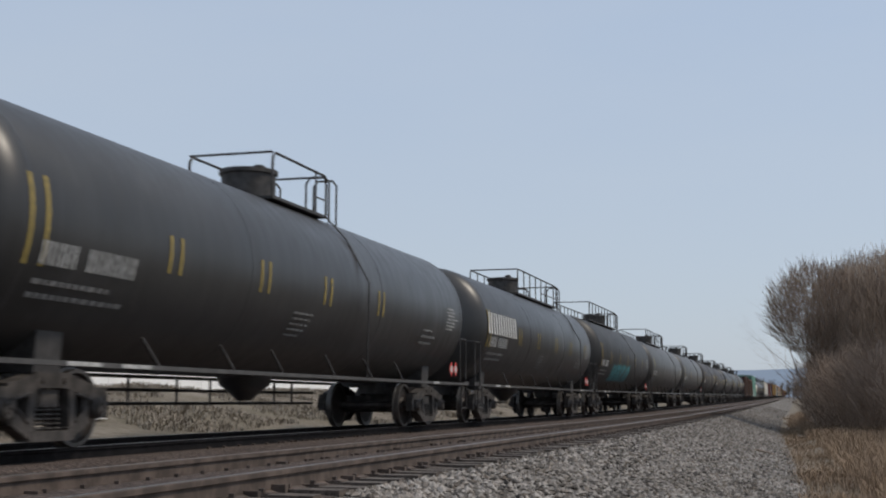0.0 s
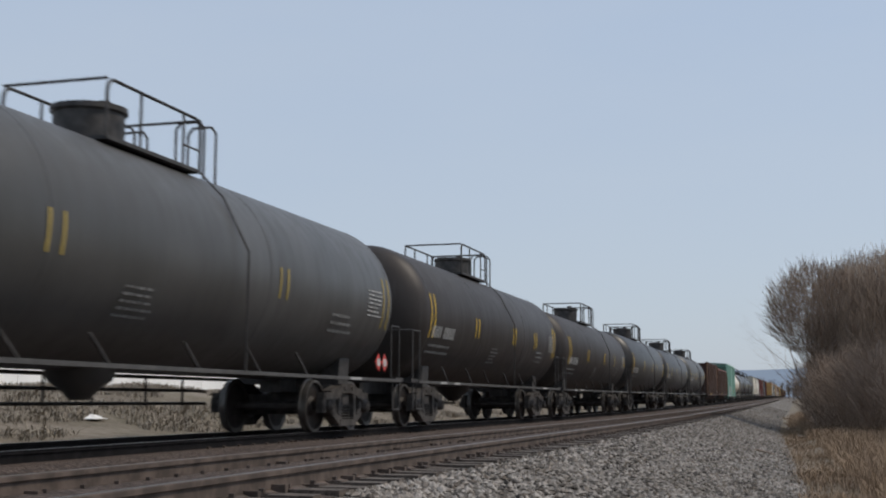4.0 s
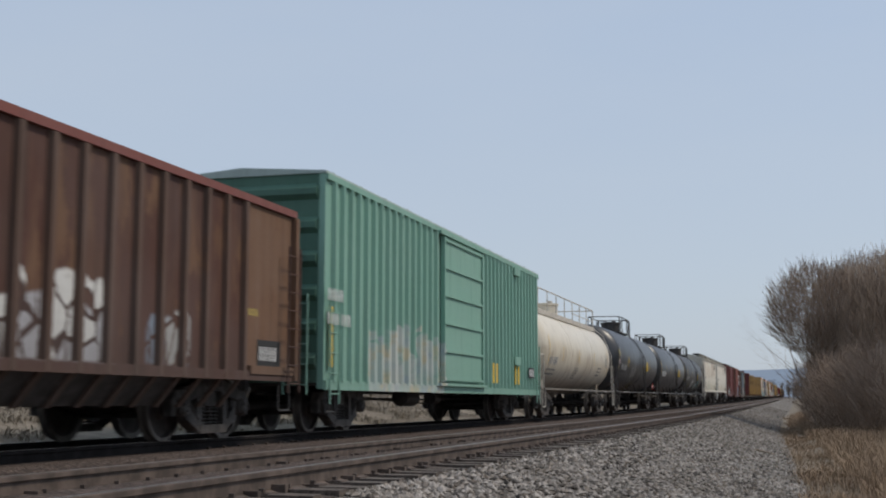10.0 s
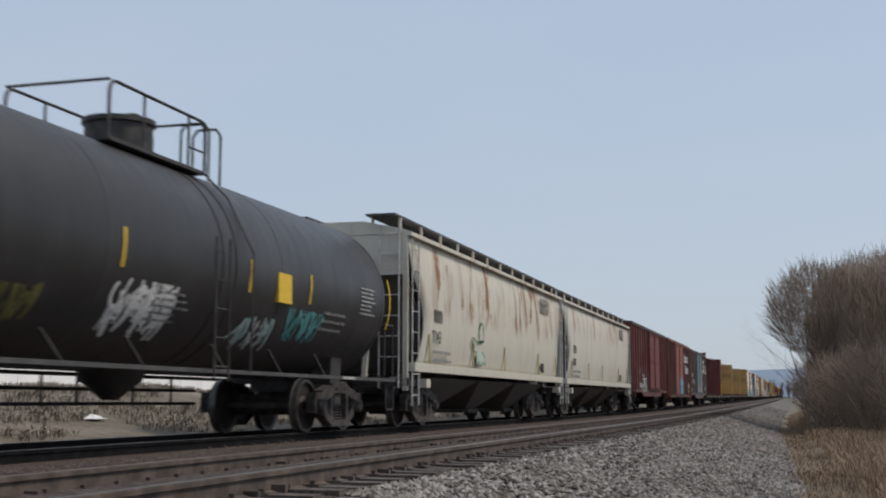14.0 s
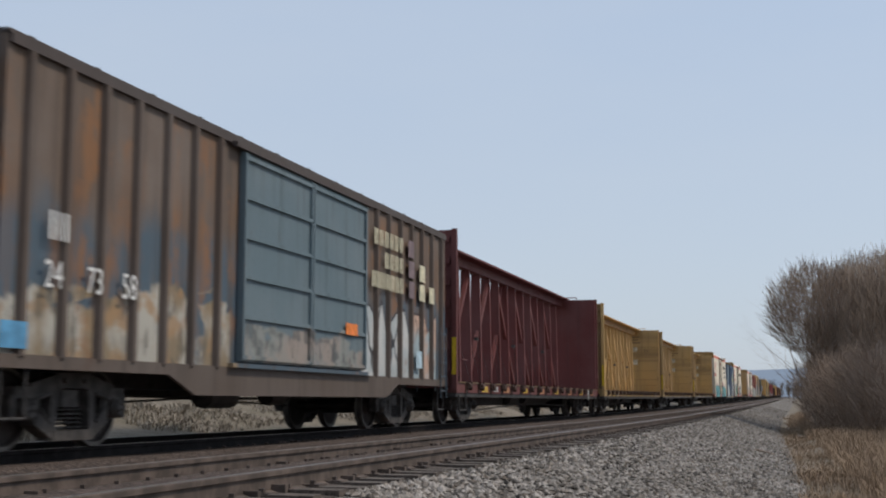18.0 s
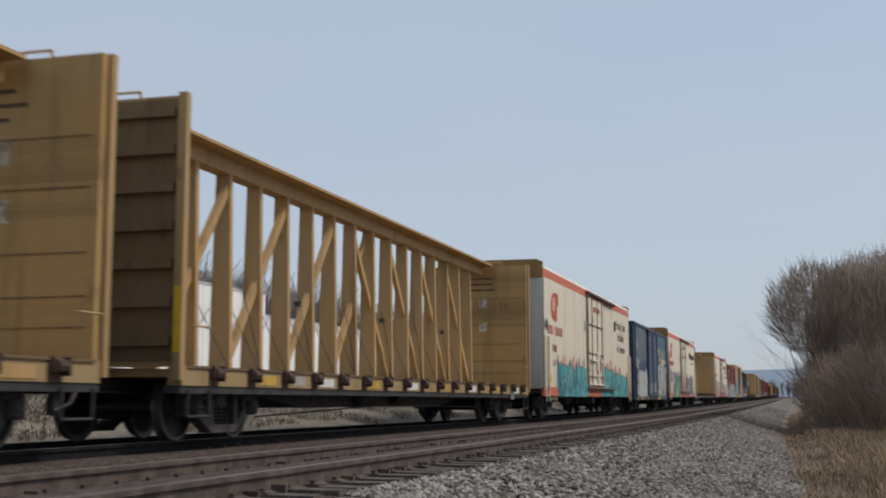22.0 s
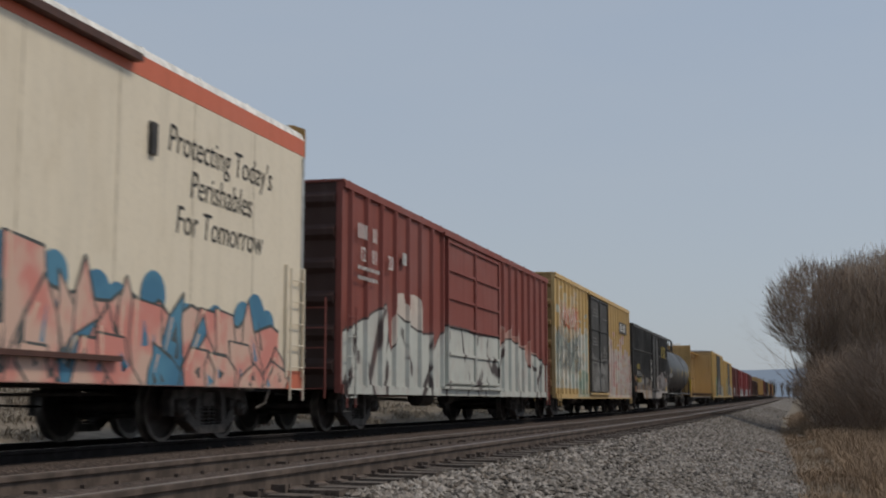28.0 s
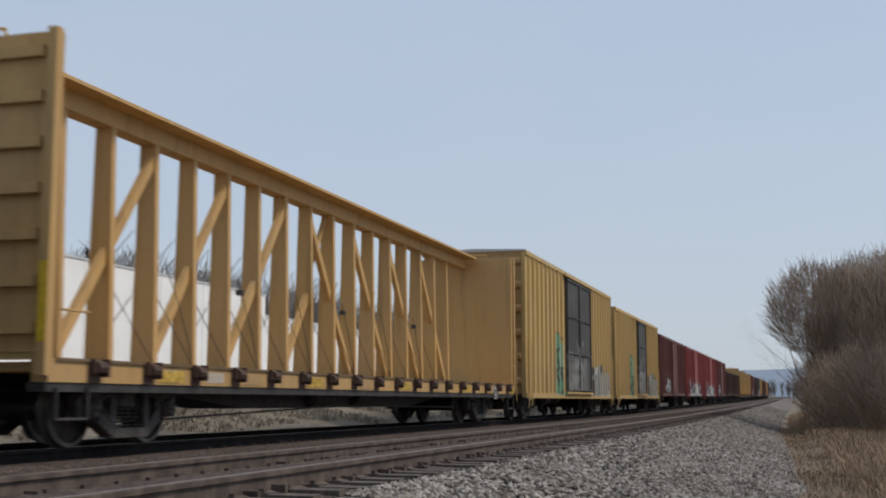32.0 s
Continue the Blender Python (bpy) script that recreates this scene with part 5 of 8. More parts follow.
    part("data_panel", MB().box(1.548, 1.556, e - 3.6, e - 3.2, 1.4, 1.68), M_BLACKTXT, th, "small dark stencil panel")
    running_gear(th, hl, hl - 2.5, air=False)
    return th, hl, e


def centerbeam(s0, s1, label, mat, seed, accent, inset=0.6, sill=None, board=None):
    sill = sill or mat
    # outer ends: grime and the shade between cars share one dark brown
    ends = P_GRIME_SHADE if board else mat
    th, hl = car("centerbeam_flatcar", s0, s1, label, "flatcar")
    e = hl - inset
    zd, H = 0.95, 4.54
    part("deck", MB().box(-1.25, 1.25, -e + 0.1, e - 0.1, zd - 0.10, zd), mat, th)
    for s in (1, -1):
        part("side_sill", MB().box(s * 1.25 if s > 0 else -1.45, 1.45 if s > 0 else -1.25, -e, e, 0.735, zd + 0.035), sill, th)
        # the recess below the sill is drawn as a black strip
        part("sill_flange", MB().box(s * 1.20 if s > 0 else -1.43, 1.43 if s > 0 else -1.20, -e, e, 0.635, 0.732), M_BLACKIRON, th, "black strip standing for the dark recess below the sill")
        part("stake_rail", MB().box(s * 1.452 if s > 0 else -1.475, 1.475 if s > 0 else -1.452, -e + 0.13, e - 0.13, zd + 0.012, zd + 0.045), P_GRIME_SHADE, th)
    part("under_frame", MB().prism_x([(-e + 3.5, 0.7), (-4.2, 0.42), (4.2, 0.42), (e - 3.5, 0.7)], -0.5, 0.5), M_BLACKIRON, th)
    rr = random.Random(seed)
    n = 16
    ys = [1.18 * (i - 7.5) for i in range(n)]
    for i, y in enumerate(ys):
        mb = MB()
        for zz, a, b in ((zd + 0.003, 0.19, 0.155), (H - 0.30, 0.125, 0.09)):
            t, q = 0.055, 0.048
            mb.v += [(u, y + v, zz) for u, v in ((-a, -t), (-b, -t), (-b, -q), (b, -q), (b, -t), (a, -t), (a, t), (b, t), (b, q), (-b, q), (-b, t), (-a, t))]
        mb.f = [(k, (k + 1) % 12, 12 + (k + 1) % 12, 12 + k) for k in range(12)] + [tuple(range(11, -1, -1)), tuple(range(12, 24))]
        part("post", mb, mat, th)
    for i in range(n - 1):
        a, b = ys[i], ys[i + 1]
        mid = (n - 1) // 2
        zm = (zd + H - 0.4) / 2
        if i < mid:
            z_a, z_b = (zd + 0.1, zm) if i % 2 == 0 else (zm, H - 0.5)
        else:
            z_a, z_b = (H - 0.5, zm) if (i - mid) % 2 == 0 else (zm, zd + 0.1)
        part("diagonal", MB().bar((0.05, a, z_a), (0.05, b, z_b), 0.10, 0.14), mat, th)
        if i == mid:
            part("diagonal", MB().bar((-0.06, a, z_b), (-0.06, b, z_a + 0.2), 0.07, 0.10), mat, th)
    part("top_chord", MB().prism_y([(-0.45, H - 0.05), (-0.16, H - 0.055), (-0.14, H - 0.30), (0.14, H - 0.30), (0.16, H - 0.055), (0.45, H - 0.05), (0.45, H), (-0.45, H)], -e + 0.2, e - 0.2), mat, th)
    for s in (-1, 1):
        ya, yb = (e - 0.12, e) if s > 0 else (-e, -e + 0.12)
        bk = part("bulkhead", MB().box(-1.42, 1.42, ya, yb, zd + 0.024, H - 0.02), board or mat, th)
        for x in (-1.42, 1.42):
            part("edge_post", MB().box(x - 0.06, x + 0.06, ya - 0.11 if s < 0 else ya + 0.123, yb - 0.123 if s < 0 else yb + 0.11, 0.80, H - 0.005), mat, bk)
        for k in range(7):
            z = zd + 0.35 + k * (H - zd - 0.6) / 6
            if k == 0:
                part("end_sheet", MB().box(-1.352, 1.352, yb + 0.003 if s > 0 else ya - 0.015, yb + 0.015 if s > 0 else ya - 0.003, zd + 0.1, H - 0.06), ends, bk, "outer end sheet darkened for grime and shade")
            part("rib", MB().box(-1.30, 1.30, yb + 0.018 if s > 0 else ya - 0.09, yb + 0.09 if s > 0 else ya - 0.018, z - 0.06, z + 0.06), ends, bk)
        for x in (-1.42, 1.42):
            part("edge_strip", MB().box(x - 0.05, x + 0.05, ya - 0.115 if s < 0 else yb + 0.112, ya - 0.112 if s < 0 else yb + 0.115, 1.15, 2.0), M_YELLOW, bk, "yellow reflective strip")
        if s > 0 and board:
            # pale stencil blocks and worn notice lines on the inner face
            for z in (2.55, 3.25):
                for x in (-0.85, -0.45, 0.0):
                    part("stencil_block", MB().box(x, x + 0.24, ya - 0.006, ya - 0.002, z + 0.08 * rr.random(), z + 0.30), plain("worn_pale_stencil", (0.50, 0.44, 0.32), 0.7, 0.0, 0.5, 9), bk, "worn pale stencil block")
            for z in (3.78, 3.95, 4.12):
                part("notice_line", MB().box(-0.95, 0.2 + 0.3 * rr.random(), ya - 0.006, ya - 0.002, z, z + 0.05), plain("dark_stencil", (0.10, 0.07, 0.04), 0.7), bk, "dark worn notice line")
            for z in (1.35, 1.7, 2.2, 2.95, 3.55):
                part("plank_joint", MB().box(-1.3, 1.3, ya - 0.012, ya - 0.002, z, z + 0.018), plain("joint_grime", (0.22, 0.14, 0.06), 0.7), bk)
        part("top_grab", MB().pipe([(-0.7, (ya + yb) / 2, H - 0.02), (-0.7, (ya + yb) / 2, H + 0.08), (0.7, (ya + yb) / 2, H + 0.08), (0.7, (ya + yb) / 2, H - 0.02)], 0.018), mat, bk)
        part("grab_iron", MB().pipe([(1.48, s * (e - 0.15), 1.5), (1.54, s * (e - 0.15), 1.5), (1.54, s * (e - 0.6), 1.5), (1.48, s * (e - 0.6), 1.5)], 0.014), mat, th)
        part("step", MB().pipe([(1.46, s * (e - 0.15), 0.68), (1.46, s * (e - 0.15), 0.34), (1.46, s * (e - 0.75), 0.34), (1.46, s * (e - 0.75), 0.68)], 0.02), M_DARKPIPE, th)
    # winches, tie-down brackets and coloured panels along the sill
    y = -e + 0.9
    k = 0
    while y < e - 0.7:
        part("winch", MB().lathe([(y - 0.09, 0.04), (y - 0.09, 0.075), (y + 0.09, 0.075), (y + 0.09, 0.04)], "y", 8, (1.50, 0, 0.905)).box(1.453, 1.56, y + 0.10, y + 0.135, 0.80, 1.0).box(1.453, 1.53, y - 0.14, y - 0.11, 0.84, 1.0).box(1.453, 1.462, y - 0.16, y + 0.10, 0.738, 0.985), P_WINCH, th)
        if k % 2 == 1:
            part("sill_panel", MB().box(1.453, 1.459, y + 0.22, y + 0.85, 0.765, 0.905), M_DULLYEL2 if k % 4 == 1 else accent, th, "faded coloured panel on the sill")
        y += 1.19
        k += 1
    bars(4, 0.14, 1.453, -e + 2.4, 0.775, M_WHITE, th, "stencilled_mark", "white stencilled car mark", 0.7)
    bars(5, 0.14, 1.453, -e + 3.6, 0.775, M_WHITE, th, "stencilled_mark", "white stencilled car mark", 0.7)
    pc = part("end_placard", MB().box(1.464, 1.470, e - 2.35, e - 2.0, 0.60, 0.92), M_STENCIL, th, "white stencil plate with dark border")
    part("plate_face", MB().box(1.4705, 1.473, e - 2.30, e - 2.05, 0.63, 0.89), M_BLACKTXT, pc)
    for z in (0.67, 0.75, 0.83):
        part("plate_line", MB().box(1.4735, 1.475, e - 2.27, e - 2.08, z, z + 0.045), M_STENCIL, pc)
    # brake pipes slung under the sill on hangers
    part("under_pipe", MB().pipe([(-1.1, -e + 3.6, 0.50), (-1.1, e - 3.8, 0.50)], 0.018, 5), M_DARKPIPE, th)
    part("under_pipe", MB().pipe([(0.9, -e + 3.4, 0.30), (0.9, -1.0, 0.46), (0.9, e - 4.2, 0.40)], 0.016, 5), M_DARKPIPE, th)
    for k in range(9):
        y = -e + 3.9 + k * (2 * e - 8.0) / 8 + rr.uniform(-0.3, 0.3)
        part("pipe_hanger", MB().rod((-1.1, y, 0.46), (-1.1, y, 0.66), 0.022, 5), M_DARKPIPE, th)
    # slack tie-down cables between the posts
    for i in range(1, n - 2):
        a, b = ys[i], ys[i + 1]
        part("tie_wire", MB().rod((-0.22, a, 1.05), (-0.22, b, 2.05), 0.007, 4).rod((0.16, b, 1.05), (0.16, a, 2.05), 0.007, 4).rod((-0.22, a, 2.1), (-0.22, b, 3.0), 0.006, 4), M_BLACKIRON, th)
    for i in range(2, n - 3, 2):
        a, b = ys[i], ys[i + 1]
        pts = [(0.3 - 0.12 * t, a + (b - a) * t * rr.uniform(0.95, 1.0), 2.5 - 1.45 * t + 0.12 * math.sin(3 * t)) for t in (0, 0.25, 0.5, 0.75, 1.0)]
        part("tie_down_cable", MB().pipe(pts, 0.008, 4), M_BLACKIRON, th)
        if i % 4 == 0:
            part("cable_block", MB().tbox(0.22, 0.34, a + 0.1, a + 0.2, 2.25, 2.34, 0.02), M_BLACKIRON, th)
    running_gear(th, hl, hl - 2.9, air=True)
    return th, hl, e


# -- graffiti for smooth sides --
def quad(mb, x, a, b, w0, w1):
    """A flat tapered stroke from a to b, both (y, z)."""
    dy, dz = b[0] - a[0], b[1] - a[1]
    d = math.hypot(dy, dz) + 1e-6
    ny, nz = -dz / d, dy / d
    mb.add([(x, a[0] - ny * w0, a[1] - nz * w0), (x, b[0] - ny * w1, b[1] - nz * w1), (x, b[0] + ny * w1, b[1] + nz * w1), (x, a[0] + ny * w0, a[1] + nz * w0)], [(0, 1, 2, 3)])


def strip(mb, x, tops, z0):
    """A filled area from z0 up to a line of (y, z) points."""
    k = len(mb.v)
    for y, z in tops:
        mb.v += [(x, y, z0), (x, y, z)]
    mb.f += [(k + 2 * i, k + 2 * i + 2, k + 2 * i + 3, k + 2 * i + 1) for i in range(len(tops) - 1)]


def layers(th, items):
    for mb, m, nm in items:
        if m and mb.f:
            tagged(part(nm, mb, m, th, "sprayed graffiti"), kind="stuff")


SHAPES = (((0, 0), (0.25, 0), (0.3, 0.5), (0.5, 0.6), (0.65, 0.5), (0.65, 0), (0.95, 0.05), (1.0, 0.7), (0.8, 1.0), (0.35, 1.05), (0.05, 0.85)),
          ((0, 0), (0.7, -0.02), (1, 0.2), (0.95, 0.55), (0.45, 0.65), (0.95, 0.75), (1, 1), (0.3, 1.05), (0, 0.8), (0.05, 0.45), (0.55, 0.33), (0, 0.25)),
          ((0, 0), (0.3, 0), (0.32, 0.35), (0.65, -0.02), (1.05, 0.03), (0.62, 0.5), (1.0, 0.95), (0.65, 1.05), (0.33, 0.65), (0.3, 1.02), (-0.02, 0.98)),
          ((0.1, 0.1), (0.5, -0.03), (0.9, 0.1), (1.02, 0.5), (0.88, 0.92), (0.5, 1.08), (0.1, 0.9), (-0.03, 0.5)),
          ((0, 0), (0.3, 0.02), (0.4, 0.3), (0.6, 0.3), (0.68, -0.02), (1.0, 0), (0.72, 1.0), (0.5, 1.12), (0.3, 1.0)))


def bubbles(th, x, y0, y1, z0, z1, n, fill, edge, glint, cloud, patch, seed, last=1.0, solid=True):
    """A row of fat, outlined sprayed shapes that overlap, with a cloud behind; last: height of the final one."""
    rr = random.Random(seed)
    cl, ol, fl, gl, pt = (MB() for _ in range(5))
    w = (y1 - y0) / n
    for i in range(3 * n + 1):
        q = i / (3 * n)
        cy, ra = y0 + (y1 - y0) * q, (z1 - z0) * rr.uniform(0.22, 0.32)
        cz = z0 + (z1 - z0) * (1 + (last - 1) * q) * rr.uniform(0.68, 0.86)
        k = [(cy + ra * math.cos(a * 0.45), cz + ra * math.sin(a * 0.45)) for a in range(14)]
        cl.add([(x + 0.0015 + 0.0001 * i, a, b) for a, b in k], [tuple(range(14))])
        cl.add([(x + 0.0014 + 0.0001 * i, cy - w * 0.25, z0), (x + 0.0014 + 0.0001 * i, cy + w * 0.25, z0), (x + 0.0014 + 0.0001 * i, cy + w * 0.25, cz), (x + 0.0014 + 0.0001 * i, cy - w * 0.25, cz)], [(0, 1, 2, 3)])
    lift = 0.0001 * (3 * n + 2)
    if solid:
        # a filled ground ties the shapes together
        tops = [(y0 + (y1 - y0) * i / (4 * n), z0 + (z1 - z0) * (1 + (last - 1) * i / (4 * n)) * rr.uniform(0.62, 0.82)) for i in range(4 * n + 1)]
        strip(fl, x + 0.0016 + lift, tops, z0)
        for a, b in zip(tops, tops[1:]):
            quad(ol, x + 0.0018 + lift, a, b, 0.02, 0.02)
    for i in range(n):
        g, flip = rr.choice(SHAPES), rr.random() < 0.5
        h = (z1 - z0) * (1 + (last - 1) * (i + 0.5) / n) * rr.uniform(0.80, 1.03)
        cy, ww, zb, lean = y0 + i * w - 0.2 * w, w * rr.uniform(1.25, 1.6), z0 + rr.uniform(0, 0.08), rr.uniform(-0.55, 0.55)
        pts = [(cy + (1 - a if flip else a) * ww + lean * (b - 0.5) * w + rr.uniform(-0.12, 0.12) * w, zb + b * h + rr.uniform(-0.09, 0.09) * h) for a, b in g]
        if flip:
            pts = pts[::-1]
        pts = [p for a, b in zip(pts, pts[1:] + pts[:1]) for p in ((0.8 * a[0] + 0.2 * b[0], 0.8 * a[1] + 0.2 * b[1]), (0.2 * a[0] + 0.8 * b[0], 0.2 * a[1] + 0.8 * b[1]))]
        lift += 0.0006
        fl.add([(x + 0.002 + lift, a, b) for a, b in pts], [tuple(range(len(pts)))])
        for a, b in zip(pts, pts[1:] + pts[:1]):
            quad(ol, x + 0.0022 + lift, a, b, 0.021, 0.021)
        for k in range(9):
            p = (cy + ww * rr.uniform(0.12, 0.85), zb + h * rr.uniform(0.15, 0.85))
            q = (p[0] + rr.uniform(-0.22, 0.22) * w, p[1] + rr.uniform(0.12, 0.3) * h)
            m = (pt, gl, ol, gl, pt)[k % 5]
            wd = (0.09, 0.03, 0.03, 0.02, 0.06)[k % 5]
            mid = ((p[0] + q[0]) / 2 + 0.06, (p[1] + q[1]) / 2)
            quad(m, x + 0.0024 + lift + 0.00004 * k, p, mid, 0.008, wd)
            quad(m, x + 0.0024 + lift + 0.00004 * k, mid, q, wd, 0.008)
    layers(th, ((cl, cloud, "graffiti_cloud"), (fl, fill, "graffiti_fill"), (ol, edge, "graffiti_outline"), (pt, patch, "graffiti_patch"), (gl, glint, "graffiti_glint")))


def spikes(th, x, y0, y1, z0, z1, n, fill, edge, glint, cloud, patch, seed, last=1.0, blunt=0.0):
    """A thicket of sharp overlapping sprayed blades with outlines, glints and dark gaps; blunt: share of square-topped ones."""
    rr = random.Random(seed)
    cl, ol, fl, gl, pt = (MB() for _ in range(5))
    w = (y1 - y0) / n
    for i in range(2 * n + 1):
        q = i / (2 * n)
        cy, ra = y0 + (y1 - y0) * q, (z1 - z0) * rr.uniform(0.14, 0.24)
        cz = z0 + (z1 - z0) * (1 + (last - 1) * q) * rr.uniform(0.60, 0.88)
        if rr.random() < 0.7:
            cl.add([(x + 0.0012 + 0.00008 * i, cy + ra * math.cos(a * 0.45), cz + ra * math.sin(a * 0.45)) for a in range(14)], [tuple(range(14))])
    tops = [(y0 + (y1 - y0) * i / (3 * n), z0 + (z1 - z0) * (1 + (last - 1) * i / (3 * n)) * rr.uniform(0.66, 0.84)) for i in range(3 * n + 1)]
    strip(fl, x + 0.0035, tops, z0)
    for a, b in zip(tops, tops[1:]):
        quad(ol, x + 0.0037, a, b, 0.022, 0.022)
    count = 3 * n
    order = sorted(range(count), key=lambda i: i % 3)
    for k, i in enumerate(order):
        q = (i + 0.5) / count
        top = (z1 - z0) * (1 + (last - 1) * q) * (rr.uniform(0.80, 1.05), rr.uniform(0.5, 0.8), rr.uniform(0.28, 0.5))[i % 3]
        cy, ww, lean = y0 + (y1 - y0) * q, w * rr.uniform(0.55, 1.0), rr.uniform(-0.55, 0.55) * w
        bow = rr.uniform(-0.22, 0.22) * w
        if rr.random() < blunt:
            half = ww * 0.5
            g = [(-half, 0), (half, 0), (half + 0.5 * lean + bow, top * 0.5), (half * 0.9 + lean, top * 0.94), (-half * 0.9 + lean, top), (-half + 0.5 * lean + bow, top * 0.5)]
        else:
            g = [(-ww * 0.5, 0), (ww * 0.5, 0), (ww * 0.55 + 0.3 * lean + bow, top * 0.34), (ww * 0.36 + 0.6 * lean + bow, top * 0.66), (lean + ww * 0.04, top), (-ww * 0.22 + 0.6 * lean + bow, top * 0.72), (-ww * 0.48 + 0.3 * lean + bow, top * 0.36)]
        pts = [(cy + a, z0 + 0.01 + b) for a, b in g]
        lx = x + 0.004 + 0.00045 * k
        (fl if rr.random() < 0.86 else pt).add([(lx, a, b) for a, b in pts], [tuple(range(len(pts)))])
        for a, b in zip(pts[1:], pts[2:] + pts[:1]):
            quad(ol, lx + 0.00015, a, b, rr.uniform(0.014, 0.028), 0.014)
        # a pale streak inside one flank, a dark sliver inside the other
        a, b = pts[-1], pts[-2]
        quad(gl, lx + 0.0002, (a[0] + ww * 0.18, a[1] * 0.8 + z0 * 0.2), (b[0] + ww * 0.16, b[1]), 0.008, 0.024)
        for _ in range(2):
            p = (cy + rr.uniform(-0.3, 0.3) * ww, z0 + top * rr.uniform(0.05, 0.5))
            quad(ol if rr.random() < 0.6 else pt, lx + 0.00025, p, (p[0] + 0.3 * lean, p[1] + top * rr.uniform(0.2, 0.4)), rr.uniform(0.03, 0.085), 0.004)
    layers(th, ((cl, cloud, "graffiti_cloud"), (fl, fill, "graffiti_fill"), (ol, edge, "graffiti_outline"), (pt, patch, "graffiti_patch"), (gl, glint, "graffiti_glint")))


def spray(name, a, b, scale=1.2):
    if name in MATS:
        return MATS[name]
    n = Nodes(name)
    c = n.mix(n.step(n.noise(scale, 3, (0, 1, 1)), 0.4, 0.6), a, b)
    MATS[name] = n.done(c, 0.6)
    return MATS[name]


def fade_spray(name, low, high, z0, z1):
    """Sprayed paint that runs from one colour to another up the side."""
    n = Nodes(name)
    z = n.math("ADD", n.xyz()[2], n.math("MULTIPLY", n.math("SUBTRACT", n.noise(3, 3), 0.5), 0.3))
    return n.done(n.mix(n.step(z, z0, z1), low, high), 0.6)


def reefer(s0, s1, label, number, slogan, art, seed):
    th, hl = car("refrigerator_car", s0, s1, label, "refrigerator car")
    cream = paint("cream_reefer_paint", (0.78, 0.70, 0.56), 0.02, 0.12, 0.5, 0.5, streaks=0.2, rust_color=(0.45, 0.36, 0.25), smear=((0.62, 0.54, 0.41), 1.1, 4.4, 0.35))
    grey = paint("grey_reefer_end_paint", (0.60, 0.57, 0.50), 0.06, 0.3, 0.6)
    stripe = paint("salmon_stripe_paint", (0.62, 0.16, 0.09), 0.0, 0.10, 0.55, 0.3, streaks=0.15)
    brown = paint("brown_fascia_paint", (0.30, 0.17, 0.05), 0.1, 0.2, 0.6)
    e, w, z0, H = hl - 0.75, 1.53, 0.72, 4.70
    for s in (1, -1):
        xa, xb = (w - 0.08, w) if s > 0 else (-w, -w + 0.08)
        part("side_wall", MB().box(xa, xb, -e, e, 1.0, 4.40), cream, th)
        part("stripe_band", MB().box(xa, xb + 0.004 if s > 0 else xb, -e, e, 4.404, 4.66), stripe, th, "salmon-red painted band")
        part("lower_band", MB().box(xa, xb + 0.01 if s > 0 else xb, -e, e, z0, 0.996), stripe, th, "orange-red painted sill band")
        n = 11
        for i in range(1, n):
            y = -e + 2 * e * i / n
            part("panel_seam", MB().box(w + 0.001, w + 0.004, y - 0.011, y + 0.011, 1.0, 4.40) if s > 0 else MB().box(-w - 0.006, -w - 0.001, y - 0.012, y + 0.012, 1.0, 4.40), plain("seam_grime", (0.64, 0.57, 0.45), 0.6), th)
    part("roof", MB().prism_y([(-w, 4.664), (w, 4.664), (w - 0.05, 4.78), (0.6, 4.92), (-0.6, 4.92), (-w + 0.05, 4.78)], -e, e), plain("white_roof", (0.78, 0.77, 0.73), 0.5), th)
    for i in range(14):
        y = -e + 0.5 + (2 * e - 1.0) * i / 13
        part("roof_rib", MB().prism_y([(w - 0.03, 4.74), (w - 0.05, 4.80), (0.6, 4.94), (-0.6, 4.94), (-0.6, 4.925), (0.6, 4.925)], y - 0.03, y + 0.03), plain("white_roof", (0.78, 0.77, 0.73), 0.5), th)
    for s in (-1, 1):
        a, b = sorted((s * e, s * (e - 0.08)))
        part("end_wall", MB().box(-w + 0.083, w - 0.083, a, b, 0.95, 4.38), grey, th)
        part("fascia", MB().prism_y([(-w, 4.38), (w, 4.38), (w, 4.86), (w - 0.2, 4.94), (-w + 0.2, 4.94), (-w, 4.86)], *sorted((s * (e + 0.002), s * (e + 0.05)))), brown, th, "brown painted end fascia")
        part("end_box", MB().box(-0.6, 0.1, *sorted((s * (e + 0.052), s * (e + 0.16))), 4.40, 4.66), brown, th)
        part("end_trim", MB().box(w - 0.05, w + 0.012, a, b, 1.0, 4.38), plain("worn_aluminium", (0.5, 0.5, 0.48), 0.4, 0.6), th)
        ladder(th, w + 0.07, s * (e - 0.34), 0.55, 2.55, 6, 0.5, cream)
        part("ladder_frame", MB().box(w + 0.002, w + 0.05, s * (e - 0.34) - 0.36, s * (e - 0.34) - 0.30, 0.9, 2.6).box(w + 0.002, w + 0.05, s * (e - 0.34) + 0.28, s * (e - 0.34) + 0.34, 0.9, 2.6), cream, th)
    part("floor", MB().box(-w + 0.1, w - 0.1, -e + 0.1, e - 0.1, 0.80, 0.94), M_BLACKIRON, th)
    part("underframe_box", MB().box(0.5, 1.2, 1.2, 1.9, 0.45, 0.78), M_BLACKIRON, th)
    # the plug door with its track, rods and gear
    d0, d1 = -1.92, 1.78
    dr = part("plug_door", MB().box(w + 0.004, w + 0.06, d0, d1, 1.05, 4.39), cream, th, "cream plug door with locking rods")
